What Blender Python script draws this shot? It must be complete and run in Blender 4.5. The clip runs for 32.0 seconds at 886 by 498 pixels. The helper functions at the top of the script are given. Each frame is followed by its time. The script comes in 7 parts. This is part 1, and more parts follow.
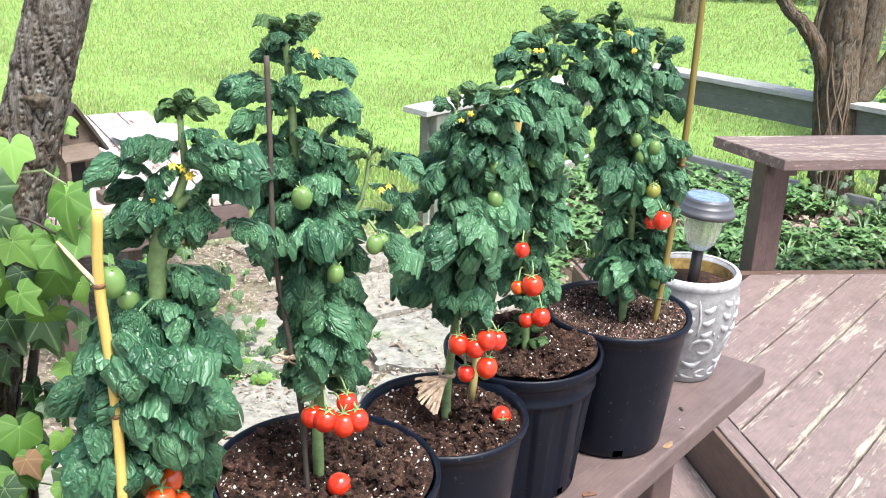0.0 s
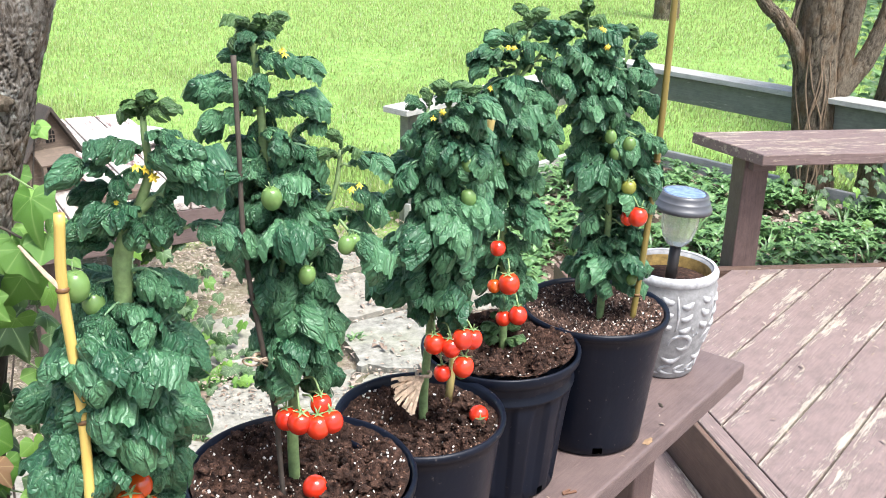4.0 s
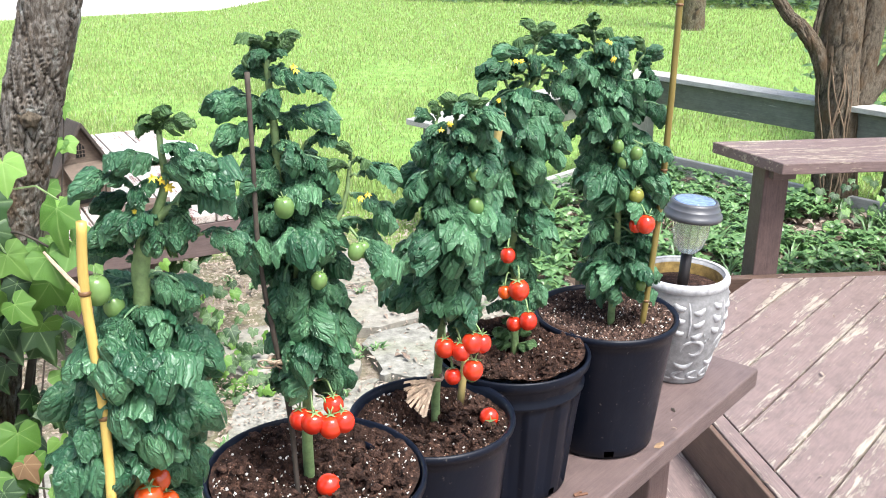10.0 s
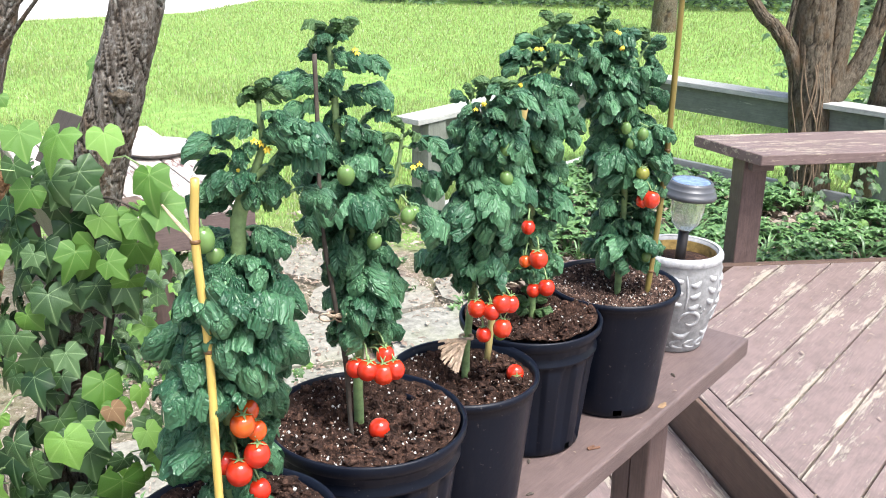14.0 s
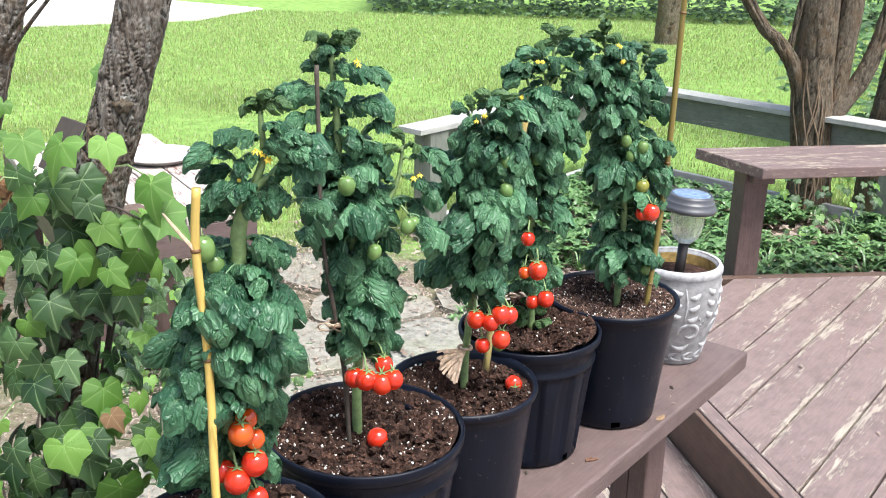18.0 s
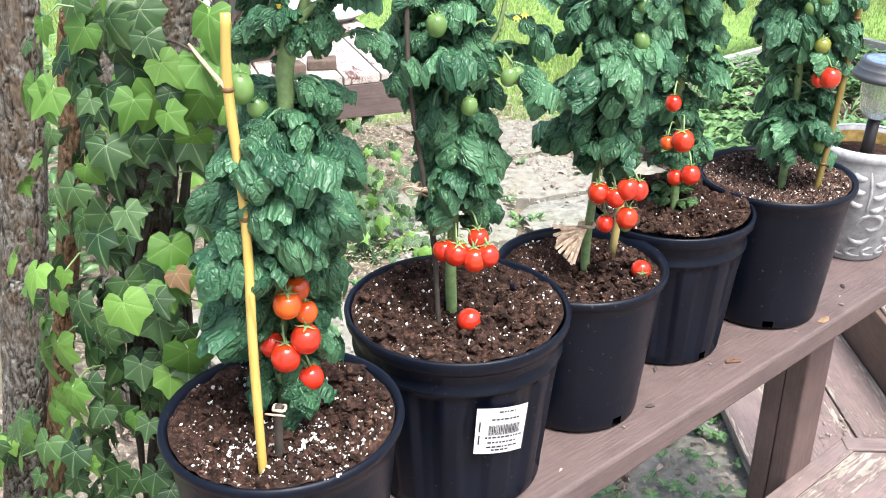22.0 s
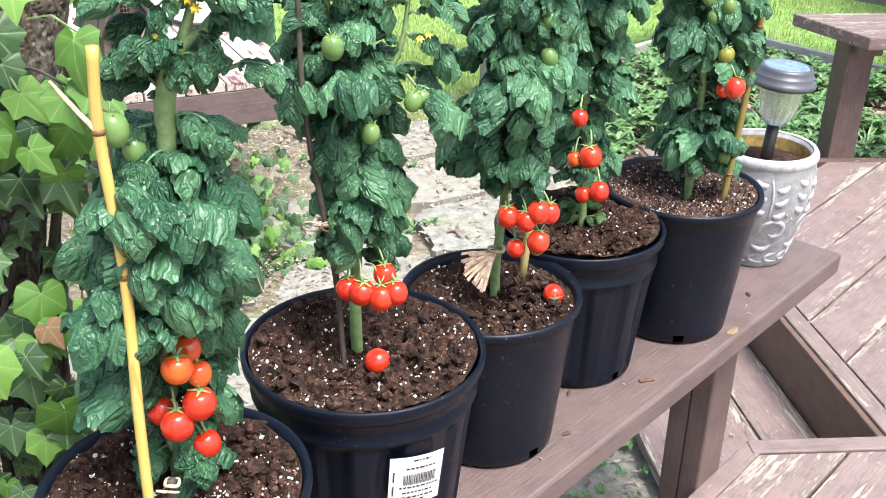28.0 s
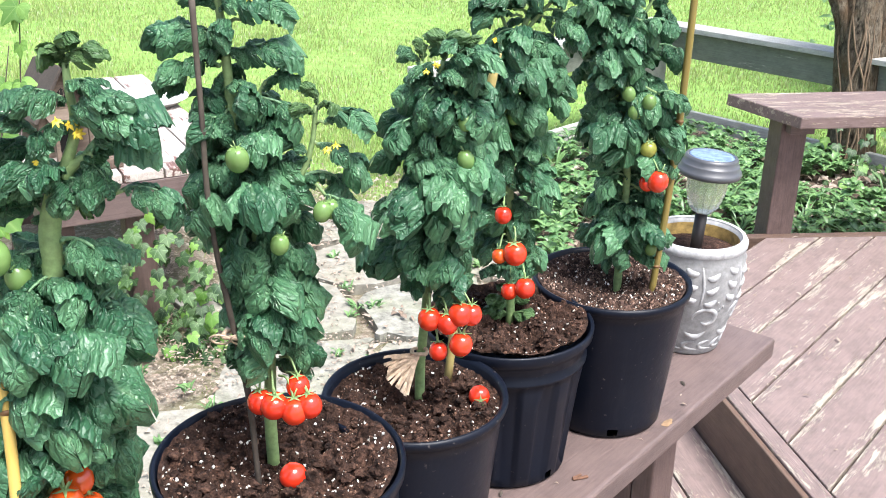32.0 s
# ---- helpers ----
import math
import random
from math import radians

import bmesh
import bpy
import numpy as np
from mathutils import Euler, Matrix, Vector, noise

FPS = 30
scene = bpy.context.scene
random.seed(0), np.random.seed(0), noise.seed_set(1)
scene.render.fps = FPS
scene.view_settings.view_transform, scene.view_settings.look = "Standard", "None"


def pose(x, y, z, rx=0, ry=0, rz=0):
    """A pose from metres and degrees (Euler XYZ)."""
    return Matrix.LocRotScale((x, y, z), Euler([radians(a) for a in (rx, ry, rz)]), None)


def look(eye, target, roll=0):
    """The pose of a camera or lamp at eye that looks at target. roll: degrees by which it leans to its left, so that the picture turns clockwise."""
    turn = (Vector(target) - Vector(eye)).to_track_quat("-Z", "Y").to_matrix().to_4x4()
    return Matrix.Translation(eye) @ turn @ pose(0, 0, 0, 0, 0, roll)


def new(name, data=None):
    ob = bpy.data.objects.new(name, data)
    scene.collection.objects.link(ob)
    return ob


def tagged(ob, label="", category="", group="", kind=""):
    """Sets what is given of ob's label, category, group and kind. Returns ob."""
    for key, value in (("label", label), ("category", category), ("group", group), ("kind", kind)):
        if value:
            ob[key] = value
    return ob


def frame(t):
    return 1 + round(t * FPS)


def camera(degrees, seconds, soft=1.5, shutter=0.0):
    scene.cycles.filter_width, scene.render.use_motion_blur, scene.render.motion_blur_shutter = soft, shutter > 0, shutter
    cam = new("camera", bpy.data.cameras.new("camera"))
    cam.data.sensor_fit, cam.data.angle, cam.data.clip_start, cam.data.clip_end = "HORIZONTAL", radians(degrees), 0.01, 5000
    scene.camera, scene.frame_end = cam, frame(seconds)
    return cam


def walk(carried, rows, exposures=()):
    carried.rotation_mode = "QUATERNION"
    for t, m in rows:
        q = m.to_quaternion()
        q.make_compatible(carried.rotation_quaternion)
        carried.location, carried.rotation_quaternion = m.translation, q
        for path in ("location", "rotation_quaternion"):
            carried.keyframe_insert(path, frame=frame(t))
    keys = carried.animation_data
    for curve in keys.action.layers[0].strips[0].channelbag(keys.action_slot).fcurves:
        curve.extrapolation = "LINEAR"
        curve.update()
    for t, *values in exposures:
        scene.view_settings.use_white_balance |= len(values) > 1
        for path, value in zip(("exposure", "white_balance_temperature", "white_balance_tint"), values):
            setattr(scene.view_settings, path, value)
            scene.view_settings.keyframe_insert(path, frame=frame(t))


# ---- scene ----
cam = camera(47.5, 32.0, soft=1.0)

PATH = [
    (0, (-0.037, -0.265, 1.349), (-0.032, 1.61, 0.654), 2.0),
    (0.5, (-0.036, -0.27, 1.352), (-0.008, 1.607, 0.663), 2.4),
    (1, (-0.03, -0.278, 1.351), (-0.016, 1.602, 0.668), 2.3),
    (1.5, (-0.024, -0.28, 1.35), (-0.019, 1.6, 0.667), 2.2),
    (2, (-0.027, -0.274, 1.348), (-0.022, 1.606, 0.668), 2.2),
    (2.5, (-0.022, -0.27, 1.344), (0.003, 1.608, 0.656), 2.1),
    (4.5, (-0.026, -0.255, 1.35), (0.009, 1.62, 0.655), 1.5),
    (5, (-0.033, -0.25, 1.354), (0.006, 1.628, 0.666), 1.6),
    (5.5, (-0.033, -0.242, 1.348), (0.005, 1.633, 0.654), 1.6),
    (6, (-0.024, -0.238, 1.351), (0.01, 1.634, 0.65), 1.7),
    (6.5, (-0.03, -0.239, 1.35), (0.002, 1.633, 0.646), 1.5),
    (7, (-0.03, -0.248, 1.35), (-0.011, 1.624, 0.646), 1.2),
    (7.5, (-0.037, -0.267, 1.35), (-0.025, 1.602, 0.638), 1.4),
    (8, (-0.038, -0.291, 1.356), (-0.037, 1.581, 0.653), 1.4),
    (8.5, (-0.037, -0.298, 1.359), (-0.045, 1.584, 0.681), 1.5),
    (9, (-0.035, -0.294, 1.359), (-0.032, 1.591, 0.69), 1.5),
    (9.5, (-0.025, -0.296, 1.357), (-0.017, 1.59, 0.691), 1.3),
    (10, (0.001, -0.303, 1.356), (-0.021, 1.58, 0.683), 0.6),
    (10.5, (0.085, -0.303, 1.348), (-0.112, 1.562, 0.655), -0.3),
    (11, (0.122, -0.325, 1.347), (-0.225, 1.522, 0.661), -1.6),
    (11.5, (0.021, -0.355, 1.342), (-0.203, 1.494, 0.614), -2.1),
    (12, (-0.079, -0.397, 1.358), (-0.146, 1.477, 0.662), -1.8),
    (12.5, (-0.09, -0.418, 1.352), (-0.113, 1.456, 0.653), -0.3),
    (13, (-0.085, -0.431, 1.353), (-0.078, 1.446, 0.663), -0.1),
    (13.5, (-0.087, -0.439, 1.354), (-0.048, 1.442, 0.676), 0.5),
    (14, (-0.086, -0.447, 1.354), (-0.05, 1.439, 0.688), 0.8),
    (14.5, (-0.084, -0.445, 1.356), (-0.054, 1.44, 0.691), 0.9),
    (16.5, (-0.081, -0.45, 1.354), (-0.049, 1.442, 0.706), 0.9),
    (17, (-0.085, -0.454, 1.352), (-0.058, 1.434, 0.693), 1.0),
    (17.5, (-0.083, -0.459, 1.357), (-0.054, 1.43, 0.701), 1.1),
    (18, (-0.083, -0.453, 1.358), (-0.051, 1.439, 0.71), 1.3),
    (18.5, (-0.075, -0.449, 1.351), (-0.045, 1.441, 0.698), 1.1),
    (19, (-0.07, -0.428, 1.32), (-0.087, 1.436, 0.595), 0.9),
    (19.5, (-0.057, -0.401, 1.305), (-0.16, 1.434, 0.516), 0.0),
    (20, (-0.06, -0.375, 1.304), (-0.233, 1.452, 0.51), 0.3),
    (20.5, (-0.057, -0.349, 1.3), (-0.24, 1.462, 0.472), 0.5),
    (21, (-0.047, -0.333, 1.293), (-0.25, 1.472, 0.456), 0.4),
    (21.5, (-0.023, -0.309, 1.289), (-0.288, 1.48, 0.434), 0.1),
    (22, (0.015, -0.282, 1.282), (-0.318, 1.482, 0.4), -0.1),
    (22.5, (0.044, -0.269, 1.283), (-0.305, 1.488, 0.394), 0.1),
    (23, (0.047, -0.262, 1.282), (-0.313, 1.493, 0.392), -0.1),
    (23.5, (0.052, -0.253, 1.28), (-0.304, 1.502, 0.39), -0.3),
    (24, (0.054, -0.242, 1.277), (-0.308, 1.508, 0.379), -0.8),
    (24.5, (0.016, -0.208, 1.276), (-0.152, 1.55, 0.337), -0.3),
    (25, (-0.015, -0.193, 1.273), (-0.162, 1.563, 0.326), -0.4),
    (25.5, (-0.021, -0.193, 1.274), (-0.186, 1.565, 0.336), -0.3),
    (27.5, (-0.023, -0.192, 1.28), (-0.149, 1.58, 0.362), 0.9),
    (28, (-0.016, -0.191, 1.285), (-0.131, 1.596, 0.394), 1.0),
    (28.5, (-0.005, -0.198, 1.291), (-0.117, 1.603, 0.427), 0.6),
    (29, (0.008, -0.195, 1.296), (-0.089, 1.619, 0.46), 0.3),
    (29.5, (0.023, -0.176, 1.298), (-0.014, 1.642, 0.464), 0.9),
    (30, (0.032, -0.159, 1.299), (0.014, 1.66, 0.469), 1.1),
    (30.5, (0.032, -0.156, 1.302), (0.008, 1.667, 0.48), 0.8),
    (31, (0.038, -0.157, 1.312), (0.024, 1.69, 0.544), 1.2),
    (31.5, (0.031, -0.158, 1.31), (0.022, 1.693, 0.555), 0.9),
    (32, (0.024, -0.154, 1.312), (-0.009, 1.695, 0.55), 1.1),
]
EXPOSURE = [(0, 1.23), (10, 1.18), (11, 1.08), (12, 1.20), (14, 1.18), (16.5, 1.10), (17, 1.08), (18, 1.0), (19, 1.26), (23, 1.24), (25, 1.21), (28, 1.28), (32, 1.31)]
walk(cam, [(t, look(eye, target, roll)) for t, eye, target, roll in PATH], EXPOSURE)

# ---- world and light: bright overcast garden ----
world = bpy.data.worlds.new("sky")
scene.world = world
world.use_nodes = True
wn = world.node_tree
sky = wn.nodes.new("ShaderNodeTexSky")
sky.sky_type = "NISHITA"
sky.sun_disc = False
sky.sun_elevation, sky.sun_rotation = radians(64), radians(135)
sky.dust_density = 4.0
wn.links.new(sky.outputs[0], wn.nodes["Background"].inputs[0])
wn.nodes["Background"].inputs[1].default_value = 0.128
sun_data = bpy.data.lights.new("sun", "SUN")
sun_data.energy, sun_data.angle, sun_data.color = 3.1, radians(24), (0.97, 0.985, 1.0)
sun = new("sun", sun_data)
sun.matrix_world = look((2.2, -2.2, 6.5), (0, 0, 0))

# ---- helpers of this scene ----
UPZ = Vector((0, 0, 1))


def part(name, bm, material, parent=None, label="", smooth=False, at=None):
    me = bpy.data.meshes.new(name)
    bm.to_mesh(me)
    bm.free()
    if smooth:
        me.polygons.foreach_set("use_smooth", [True] * len(me.polygons))
    me.materials.append(material)
    ob = new(name, me)
    if parent is not None:
        ob.parent = parent
    if at is not None:
        ob.matrix_basis = at
    if label:
        ob["label"] = label
    return ob


def piece(name, me, parent, at, label=""):
    ob = new(name, me)
    ob.parent = parent
    ob.matrix_basis = at
    if label:
        ob["label"] = label
    return ob


def thing(name, label, category, group="", at=None, kind=""):
    ob = new(name)
    ob.empty_display_size = 0.05
    if at is not None:
        ob.matrix_basis = at
    return tagged(ob, label, category, group, kind)


def mesh_of(name, bm, material, smooth=False):
    me = bpy.data.meshes.new(name)
    bm.to_mesh(me)
    bm.free()
    if smooth:
        me.polygons.foreach_set("use_smooth", [True] * len(me.polygons))
    me.materials.append(material)
    return me


def add_box(bm, m, sx, sy, sz, bevel=0.0, segs=2):
    """A box of full sizes sx, sy, sz at the pose m."""
    made = bmesh.ops.create_cube(bm, size=1.0, matrix=m @ Matrix.Diagonal((sx, sy, sz, 1)))
    if bevel:
        edges = {e for v in made["verts"] for e in v.link_edges}
        bmesh.ops.bevel(bm, geom=list(edges), offset=bevel, segments=segs, affect="EDGES", profile=0.5)


def add_prism(bm, outline, z0, z1, bevel=0.0):
    """A plate over a plan outline."""
    low = [bm.verts.new((x, y, z0)) for x, y in outline]
    top = [bm.verts.new((x, y, z1)) for x, y in outline]
    n = len(outline)
    faces = [bm.faces.new(low[::-1]), bm.faces.new(top)]
    for i in range(n):
        faces.append(bm.faces.new((low[i], low[(i + 1) % n], top[(i + 1) % n], top[i])))
    bmesh.ops.recalc_face_normals(bm, faces=faces)
    if bevel:
        bmesh.ops.bevel(bm, geom=list({e for f in faces for e in f.edges}), offset=bevel, segments=2, affect="EDGES", profile=0.5)


def add_tube(bm, points, radii, seg=8, wobble=0.0, cap=True):
    """A tapered tube along points."""
    pts = [Vector(p) for p in points]
    rings = []
    side = None
    for i, p in enumerate(pts):
        ahead = (pts[min(i + 1, len(pts) - 1)] - pts[max(i - 1, 0)]).normalized()
        if side is None:
            side = ahead.orthogonal().normalized()
        side = (side - ahead * side.dot(ahead)).normalized()
        other = ahead.cross(side)
        r = radii[i] if isinstance(radii, (list, tuple)) else radii
        ring = []
        for k in range(seg):
            a = 2 * math.pi * k / seg
            w = 1 + wobble * noise.noise(Vector((p.x * 30 + math.cos(a) * 1.5, p.y * 30 + math.sin(a) * 1.5, p.z * 12)))
            ring.append(bm.verts.new(p + (side * math.cos(a) + other * math.sin(a)) * r * w))
        rings.append(ring)
    for a, b in zip(rings, rings[1:]):
        for k in range(seg):
            bm.faces.new((a[k], a[(k + 1) % seg], b[(k + 1) % seg], b[k]))
    if cap:
        bm.faces.new(rings[0][::-1])
        bm.faces.new(rings[-1])


def add_lathe(bm, profile, seg=48, close=False):
    """Turns (radius, z) pairs about the z axis."""
    rings = []
    for r, z in profile:
        if r < 1e-6:
            rings.append([bm.verts.new((0, 0, z))])
        else:
            rings.append([bm.verts.new((r * math.cos(2 * math.pi * k / seg), r * math.sin(2 * math.pi * k / seg), z)) for k in range(seg)])
    for a, b in zip(rings, rings[1:]):
        for k in range(seg):
            quad = [a[k % len(a)], a[(k + 1) % len(a)], b[(k + 1) % len(b)], b[k % len(b)]]
            quad = list(dict.fromkeys(quad))
            if len(quad) > 2:
                bm.faces.new(quad)
    bmesh.ops.recalc_face_normals(bm, faces=bm.faces[:])


def smoothed(points, steps=6):
    """A smooth curve through points (Catmull-Rom)."""
    p = [Vector(q) for q in points]
    p = [2 * p[0] - p[1]] + p + [2 * p[-1] - p[-2]]
    out = []
    for i in range(1, len(p) - 2):
        for k in range(steps):
            t = k / steps
            out.append(0.5 * (2 * p[i] + (p[i + 1] - p[i - 1]) * t + (2 * p[i - 1] - 5 * p[i] + 4 * p[i + 1] - p[i + 2]) * t * t + (3 * p[i] - p[i - 1] - 3 * p[i + 1] + p[i + 2]) * t ** 3))
    return out + [p[-2]]


# ---- materials ----
class Mat:
    """A node material with short calls."""

    def __init__(self, name, rough=0.6, metal=0.0, spec=0.5):
        self.m = bpy.data.materials.new(name)
        self.m.use_nodes = True
        self.t = self.m.node_tree
        self.b = self.t.nodes["Principled BSDF"]
        self.set("Roughness", rough)
        self.set("Metallic", metal)
        self.set("Specular IOR Level", spec)

    def node(self, kind, **inputs):
        n = self.t.nodes.new("ShaderNode" + kind)
        for k, v in inputs.items():
            key = int(k[1:]) if k[0] == "i" and k[1:].isdigit() else k.replace("_", " ")
            self.plug(n.inputs[key], v)
        return n

    def plug(self, socket, v):
        if hasattr(v, "is_output"):
            self.t.links.new(v, socket)
        else:
            socket.default_value = v

    def set(self, key, v):
        self.plug(self.b.inputs[key], v)

    def coords(self, which="Object", scale=(1, 1, 1), rot=(0, 0, 0)):
        c = self.t.nodes.new("ShaderNodeTexCoord").outputs[which]
        mp = self.t.nodes.new("ShaderNodeMapping")
        mp.inputs["Scale"].default_value = scale
        mp.inputs["Rotation"].default_value = rot
        self.t.links.new(c, mp.inputs[0])
        return mp.outputs[0]

    def world_pos(self):
        return self.t.nodes.new("ShaderNodeNewGeometry").outputs["Position"]

    def noise(self, vec, scale, detail=4, rough=0.6, out="Fac"):
        n = self.node("TexNoise", Scale=scale, Detail=detail, Roughness=rough)
        self.t.links.new(vec, n.inputs["Vector"])
        return n.outputs[out]

    def ramp(self, fac, *stops):
        r = self.t.nodes.new("ShaderNodeValToRGB")
        e = r.color_ramp.elements
        while len(e) < len(stops):
            e.new(0.5)
        for el, (p, c) in zip(e, stops):
            el.position = p
            el.color = (*c, 1) if isinstance(c, tuple) else (c, c, c, 1)
        self.t.links.new(fac, r.inputs[0])
        return r.outputs[0]

    def mix(self, fac, a, b, how="MIX"):
        n = self.t.nodes.new("ShaderNodeMix")
        n.data_type, n.blend_type = "RGBA", how
        self.plug(n.inputs["Factor"], fac)
        for k, v in (("A", a), ("B", b)):
            s = [i for i in n.inputs if i.name == k and i.type == "RGBA"][0]
            self.plug(s, (*v, 1) if isinstance(v, tuple) else v)
        return [o for o in n.outputs if o.type == "RGBA"][0]

    def maths(self, how, a, b=0.5):
        n = self.t.nodes.new("ShaderNodeMath")
        n.operation = how
        self.plug(n.inputs[0], a)
        self.plug(n.inputs[1], b)
        return n.outputs[0]

    def bump(self, height, strength=0.3, dist=0.01):
        n = self.node("Bump", Strength=strength, Distance=dist)
        self.t.links.new(height, n.inputs["Height"])
        self.t.links.new(n.outputs[0], self.b.inputs["Normal"])

    def random(self):
        return self.t.nodes.new("ShaderNodeObjectInfo").outputs["Random"]

    def island(self):
        return self.t.nodes.new("ShaderNodeNewGeometry").outputs["Random Per Island"]

    def attr(self, name):
        n = self.t.nodes.new("ShaderNodeAttribute")
        n.attribute_name = name
        return n.outputs["Fac"]


def painted_wood(name, paint, bare, worn, rough=0.55, seam=0.0, upright=False):
    """Old painted wood: grain along x, paint flaking to bare wood."""
    k = Mat(name, rough)
    rnd = k.random()
    base = k.t.nodes.new("ShaderNodeTexCoord").outputs["Object"]
    if upright:
        axes = k.node("SeparateXYZ", Vector=base).outputs
        base = k.node("CombineXYZ", X=axes["Z"], Y=axes["Y"], Z=axes["X"]).outputs[0]
    off = k.node("CombineXYZ", X=k.maths("MULTIPLY", rnd, 37.0), Y=k.maths("MULTIPLY", rnd, 11.0), Z=k.maths("MULTIPLY", rnd, 5.0)).outputs[0]
    add = k.t.nodes.new("ShaderNodeVectorMath")
    k.plug(add.inputs[0], base)
    k.plug(add.inputs[1], off)
    pos = add.outputs[0]

    def scaled(sc):
        mp = k.t.nodes.new("ShaderNodeMapping")
        mp.inputs["Scale"].default_value = sc
        k.plug(mp.inputs[0], pos)
        return mp.outputs[0]

    grain = k.noise(scaled((3.0, 60, 60)), 4.0, 5, 0.65)
    blot = k.noise(scaled((1.6, 9, 9)), 2.2, 6, 0.7)
    flake = k.noise(scaled((9, 48, 48)), 2.0, 6, 0.8)
    wear = k.maths("ADD", k.maths("MULTIPLY", blot, 0.50), k.maths("ADD", k.maths("MULTIPLY", flake, 0.42), k.maths("MULTIPLY", grain, 0.14)))
    if seam:
        side = k.maths("ABSOLUTE", k.node("SeparateXYZ", Vector=base).outputs["Y"])
        wear = k.maths("ADD", wear, k.maths("MULTIPLY", k.ramp(side, (0.03, 0.0), (0.068, 1.0)), seam))
    mask = k.ramp(wear, (worn, 0.0), (worn + 0.025, 1.0))
    tone = k.ramp(grain, (0.36, tuple(c * 0.82 for c in paint)), (0.64, tuple(c * 1.12 for c in paint)))
    tone = k.mix(k.maths("MULTIPLY", rnd, 0.35), tone, tuple(c * 0.75 for c in paint))
    raw = k.ramp(grain, (0.3, tuple(c * 0.6 for c in bare)), (0.7, bare))
    col = k.mix(mask, tone, raw)
    dirt = k.ramp(k.noise(scaled((5, 8, 8)), 3.0, 6, 0.75), (0.34, 0.72), (0.56, 1.0))
    k.set("Base Color", k.mix(1.0, col, dirt, "MULTIPLY"))
    k.bump(k.maths("ADD", k.maths("MULTIPLY", grain, 0.6), k.maths("MULTIPLY", mask, -0.5)), 0.8, 0.003)
    return k.m


M = {}
M["deck"] = painted_wood("deck_paint", (0.238, 0.174, 0.158), (0.49, 0.42, 0.34), 0.590, 0.55, 0.07)
M["bench"] = painted_wood("bench_paint", (0.158, 0.112, 0.103), (0.45, 0.33, 0.22), 0.70)
M["bench_worn"] = painted_wood("bench_worn_paint", (0.21, 0.148, 0.136), (0.54, 0.45, 0.35), 0.56)
M["table"] = painted_wood("table_paint", (0.19, 0.09, 0.075), (0.66, 0.58, 0.52), 0.47)
M["grey_wood"] = painted_wood("grey_wood", (0.22, 0.235, 0.195), (0.42, 0.42, 0.36), 0.62)
M["cap_wood"] = painted_wood("cap_wood", (0.50, 0.50, 0.46), (0.36, 0.36, 0.32), 0.60)
# darker than the deck paint: the riser's shade is put into its colour
M["riser"] = painted_wood("shaded_riser_paint", (0.145, 0.09, 0.065), (0.32, 0.25, 0.18), 0.63)
M["bench_post"] = painted_wood("bench_post_paint", (0.140, 0.092, 0.082), (0.45, 0.33, 0.22), 0.70, upright=True)
M["grey_post"] = painted_wood("grey_post_wood", (0.22, 0.235, 0.195), (0.42, 0.42, 0.36), 0.62, upright=True)


def plain(name, color, rough=0.5, vary=0.15, scale=40.0, metal=0.0, bump=0.0, spec=0.5):
    k = Mat(name, rough, metal, spec)
    f = k.noise(k.coords(), scale, 5, 0.65)
    k.set("Base Color", k.ramp(f, (0.3, tuple(c * (1 - vary) for c in color)), (0.7, tuple(min(1, c * (1 + vary)) for c in color))))
    if bump:
        k.bump(f, bump, 0.002)
    return k.m


def pot_plastic():
    k = Mat("pot_plastic", 0.42, 0.0, 0.18)
    pos = k.coords()
    dust = k.ramp(k.noise(pos, 9, 6, 0.7), (0.42, 0.0), (0.75, 1.0))
    streak = k.ramp(k.noise(k.coords(scale=(60, 60, 6)), 1.5, 4, 0.6), (0.55, 0.0), (0.8, 1.0))
    dots = k.ramp(k.noise(pos, 130, 2, 0.5), (0.70, 0.0), (0.76, 1.0))
    col = k.mix(k.maths("MULTIPLY", dust, 0.25), (0.0042, 0.0062, 0.0125), (0.012, 0.015, 0.026))
    col = k.mix(k.maths("MULTIPLY", streak, 0.06), col, (0.07, 0.07, 0.075))
    col = k.mix(k.maths("MULTIPLY", dots, 0.35), col, (0.16, 0.14, 0.13))
    k.set("Base Color", col)
    k.set("Roughness", k.ramp(dust, (0.0, 0.30), (1.0, 0.58)))
    k.bump(k.noise(pos, 70, 4, 0.6), 0.25, 0.0015)
    return k.m


M["pot"] = pot_plastic()


def soil_mat(name="potting_soil", lift=1.0):
    k = Mat(name, 0.95, 0, 0.2)
    pos = k.coords()
    a = k.noise(pos, 90, 6, 0.75)
    b = k.noise(pos, 14, 4, 0.6)
    col = k.ramp(a, *((p, (c[0] * lift, c[1] * lift ** 1.35, c[2] * lift ** 1.6)) for p, c in ((0.38, (0.010, 0.006, 0.005)), (0.53, (0.066, 0.035, 0.025)), (0.68, (0.19, 0.105, 0.074)))))
    k.set("Base Color", k.mix(k.ramp(b, (0.35, 0.6), (0.7, 0.0)), col, (0.02, 0.012, 0.009)))
    k.bump(a, 0.9, 0.006)
    return k.m


M["soil"] = soil_mat()
M["soil_dry"] = soil_mat("dry_potting_soil", 1.5)


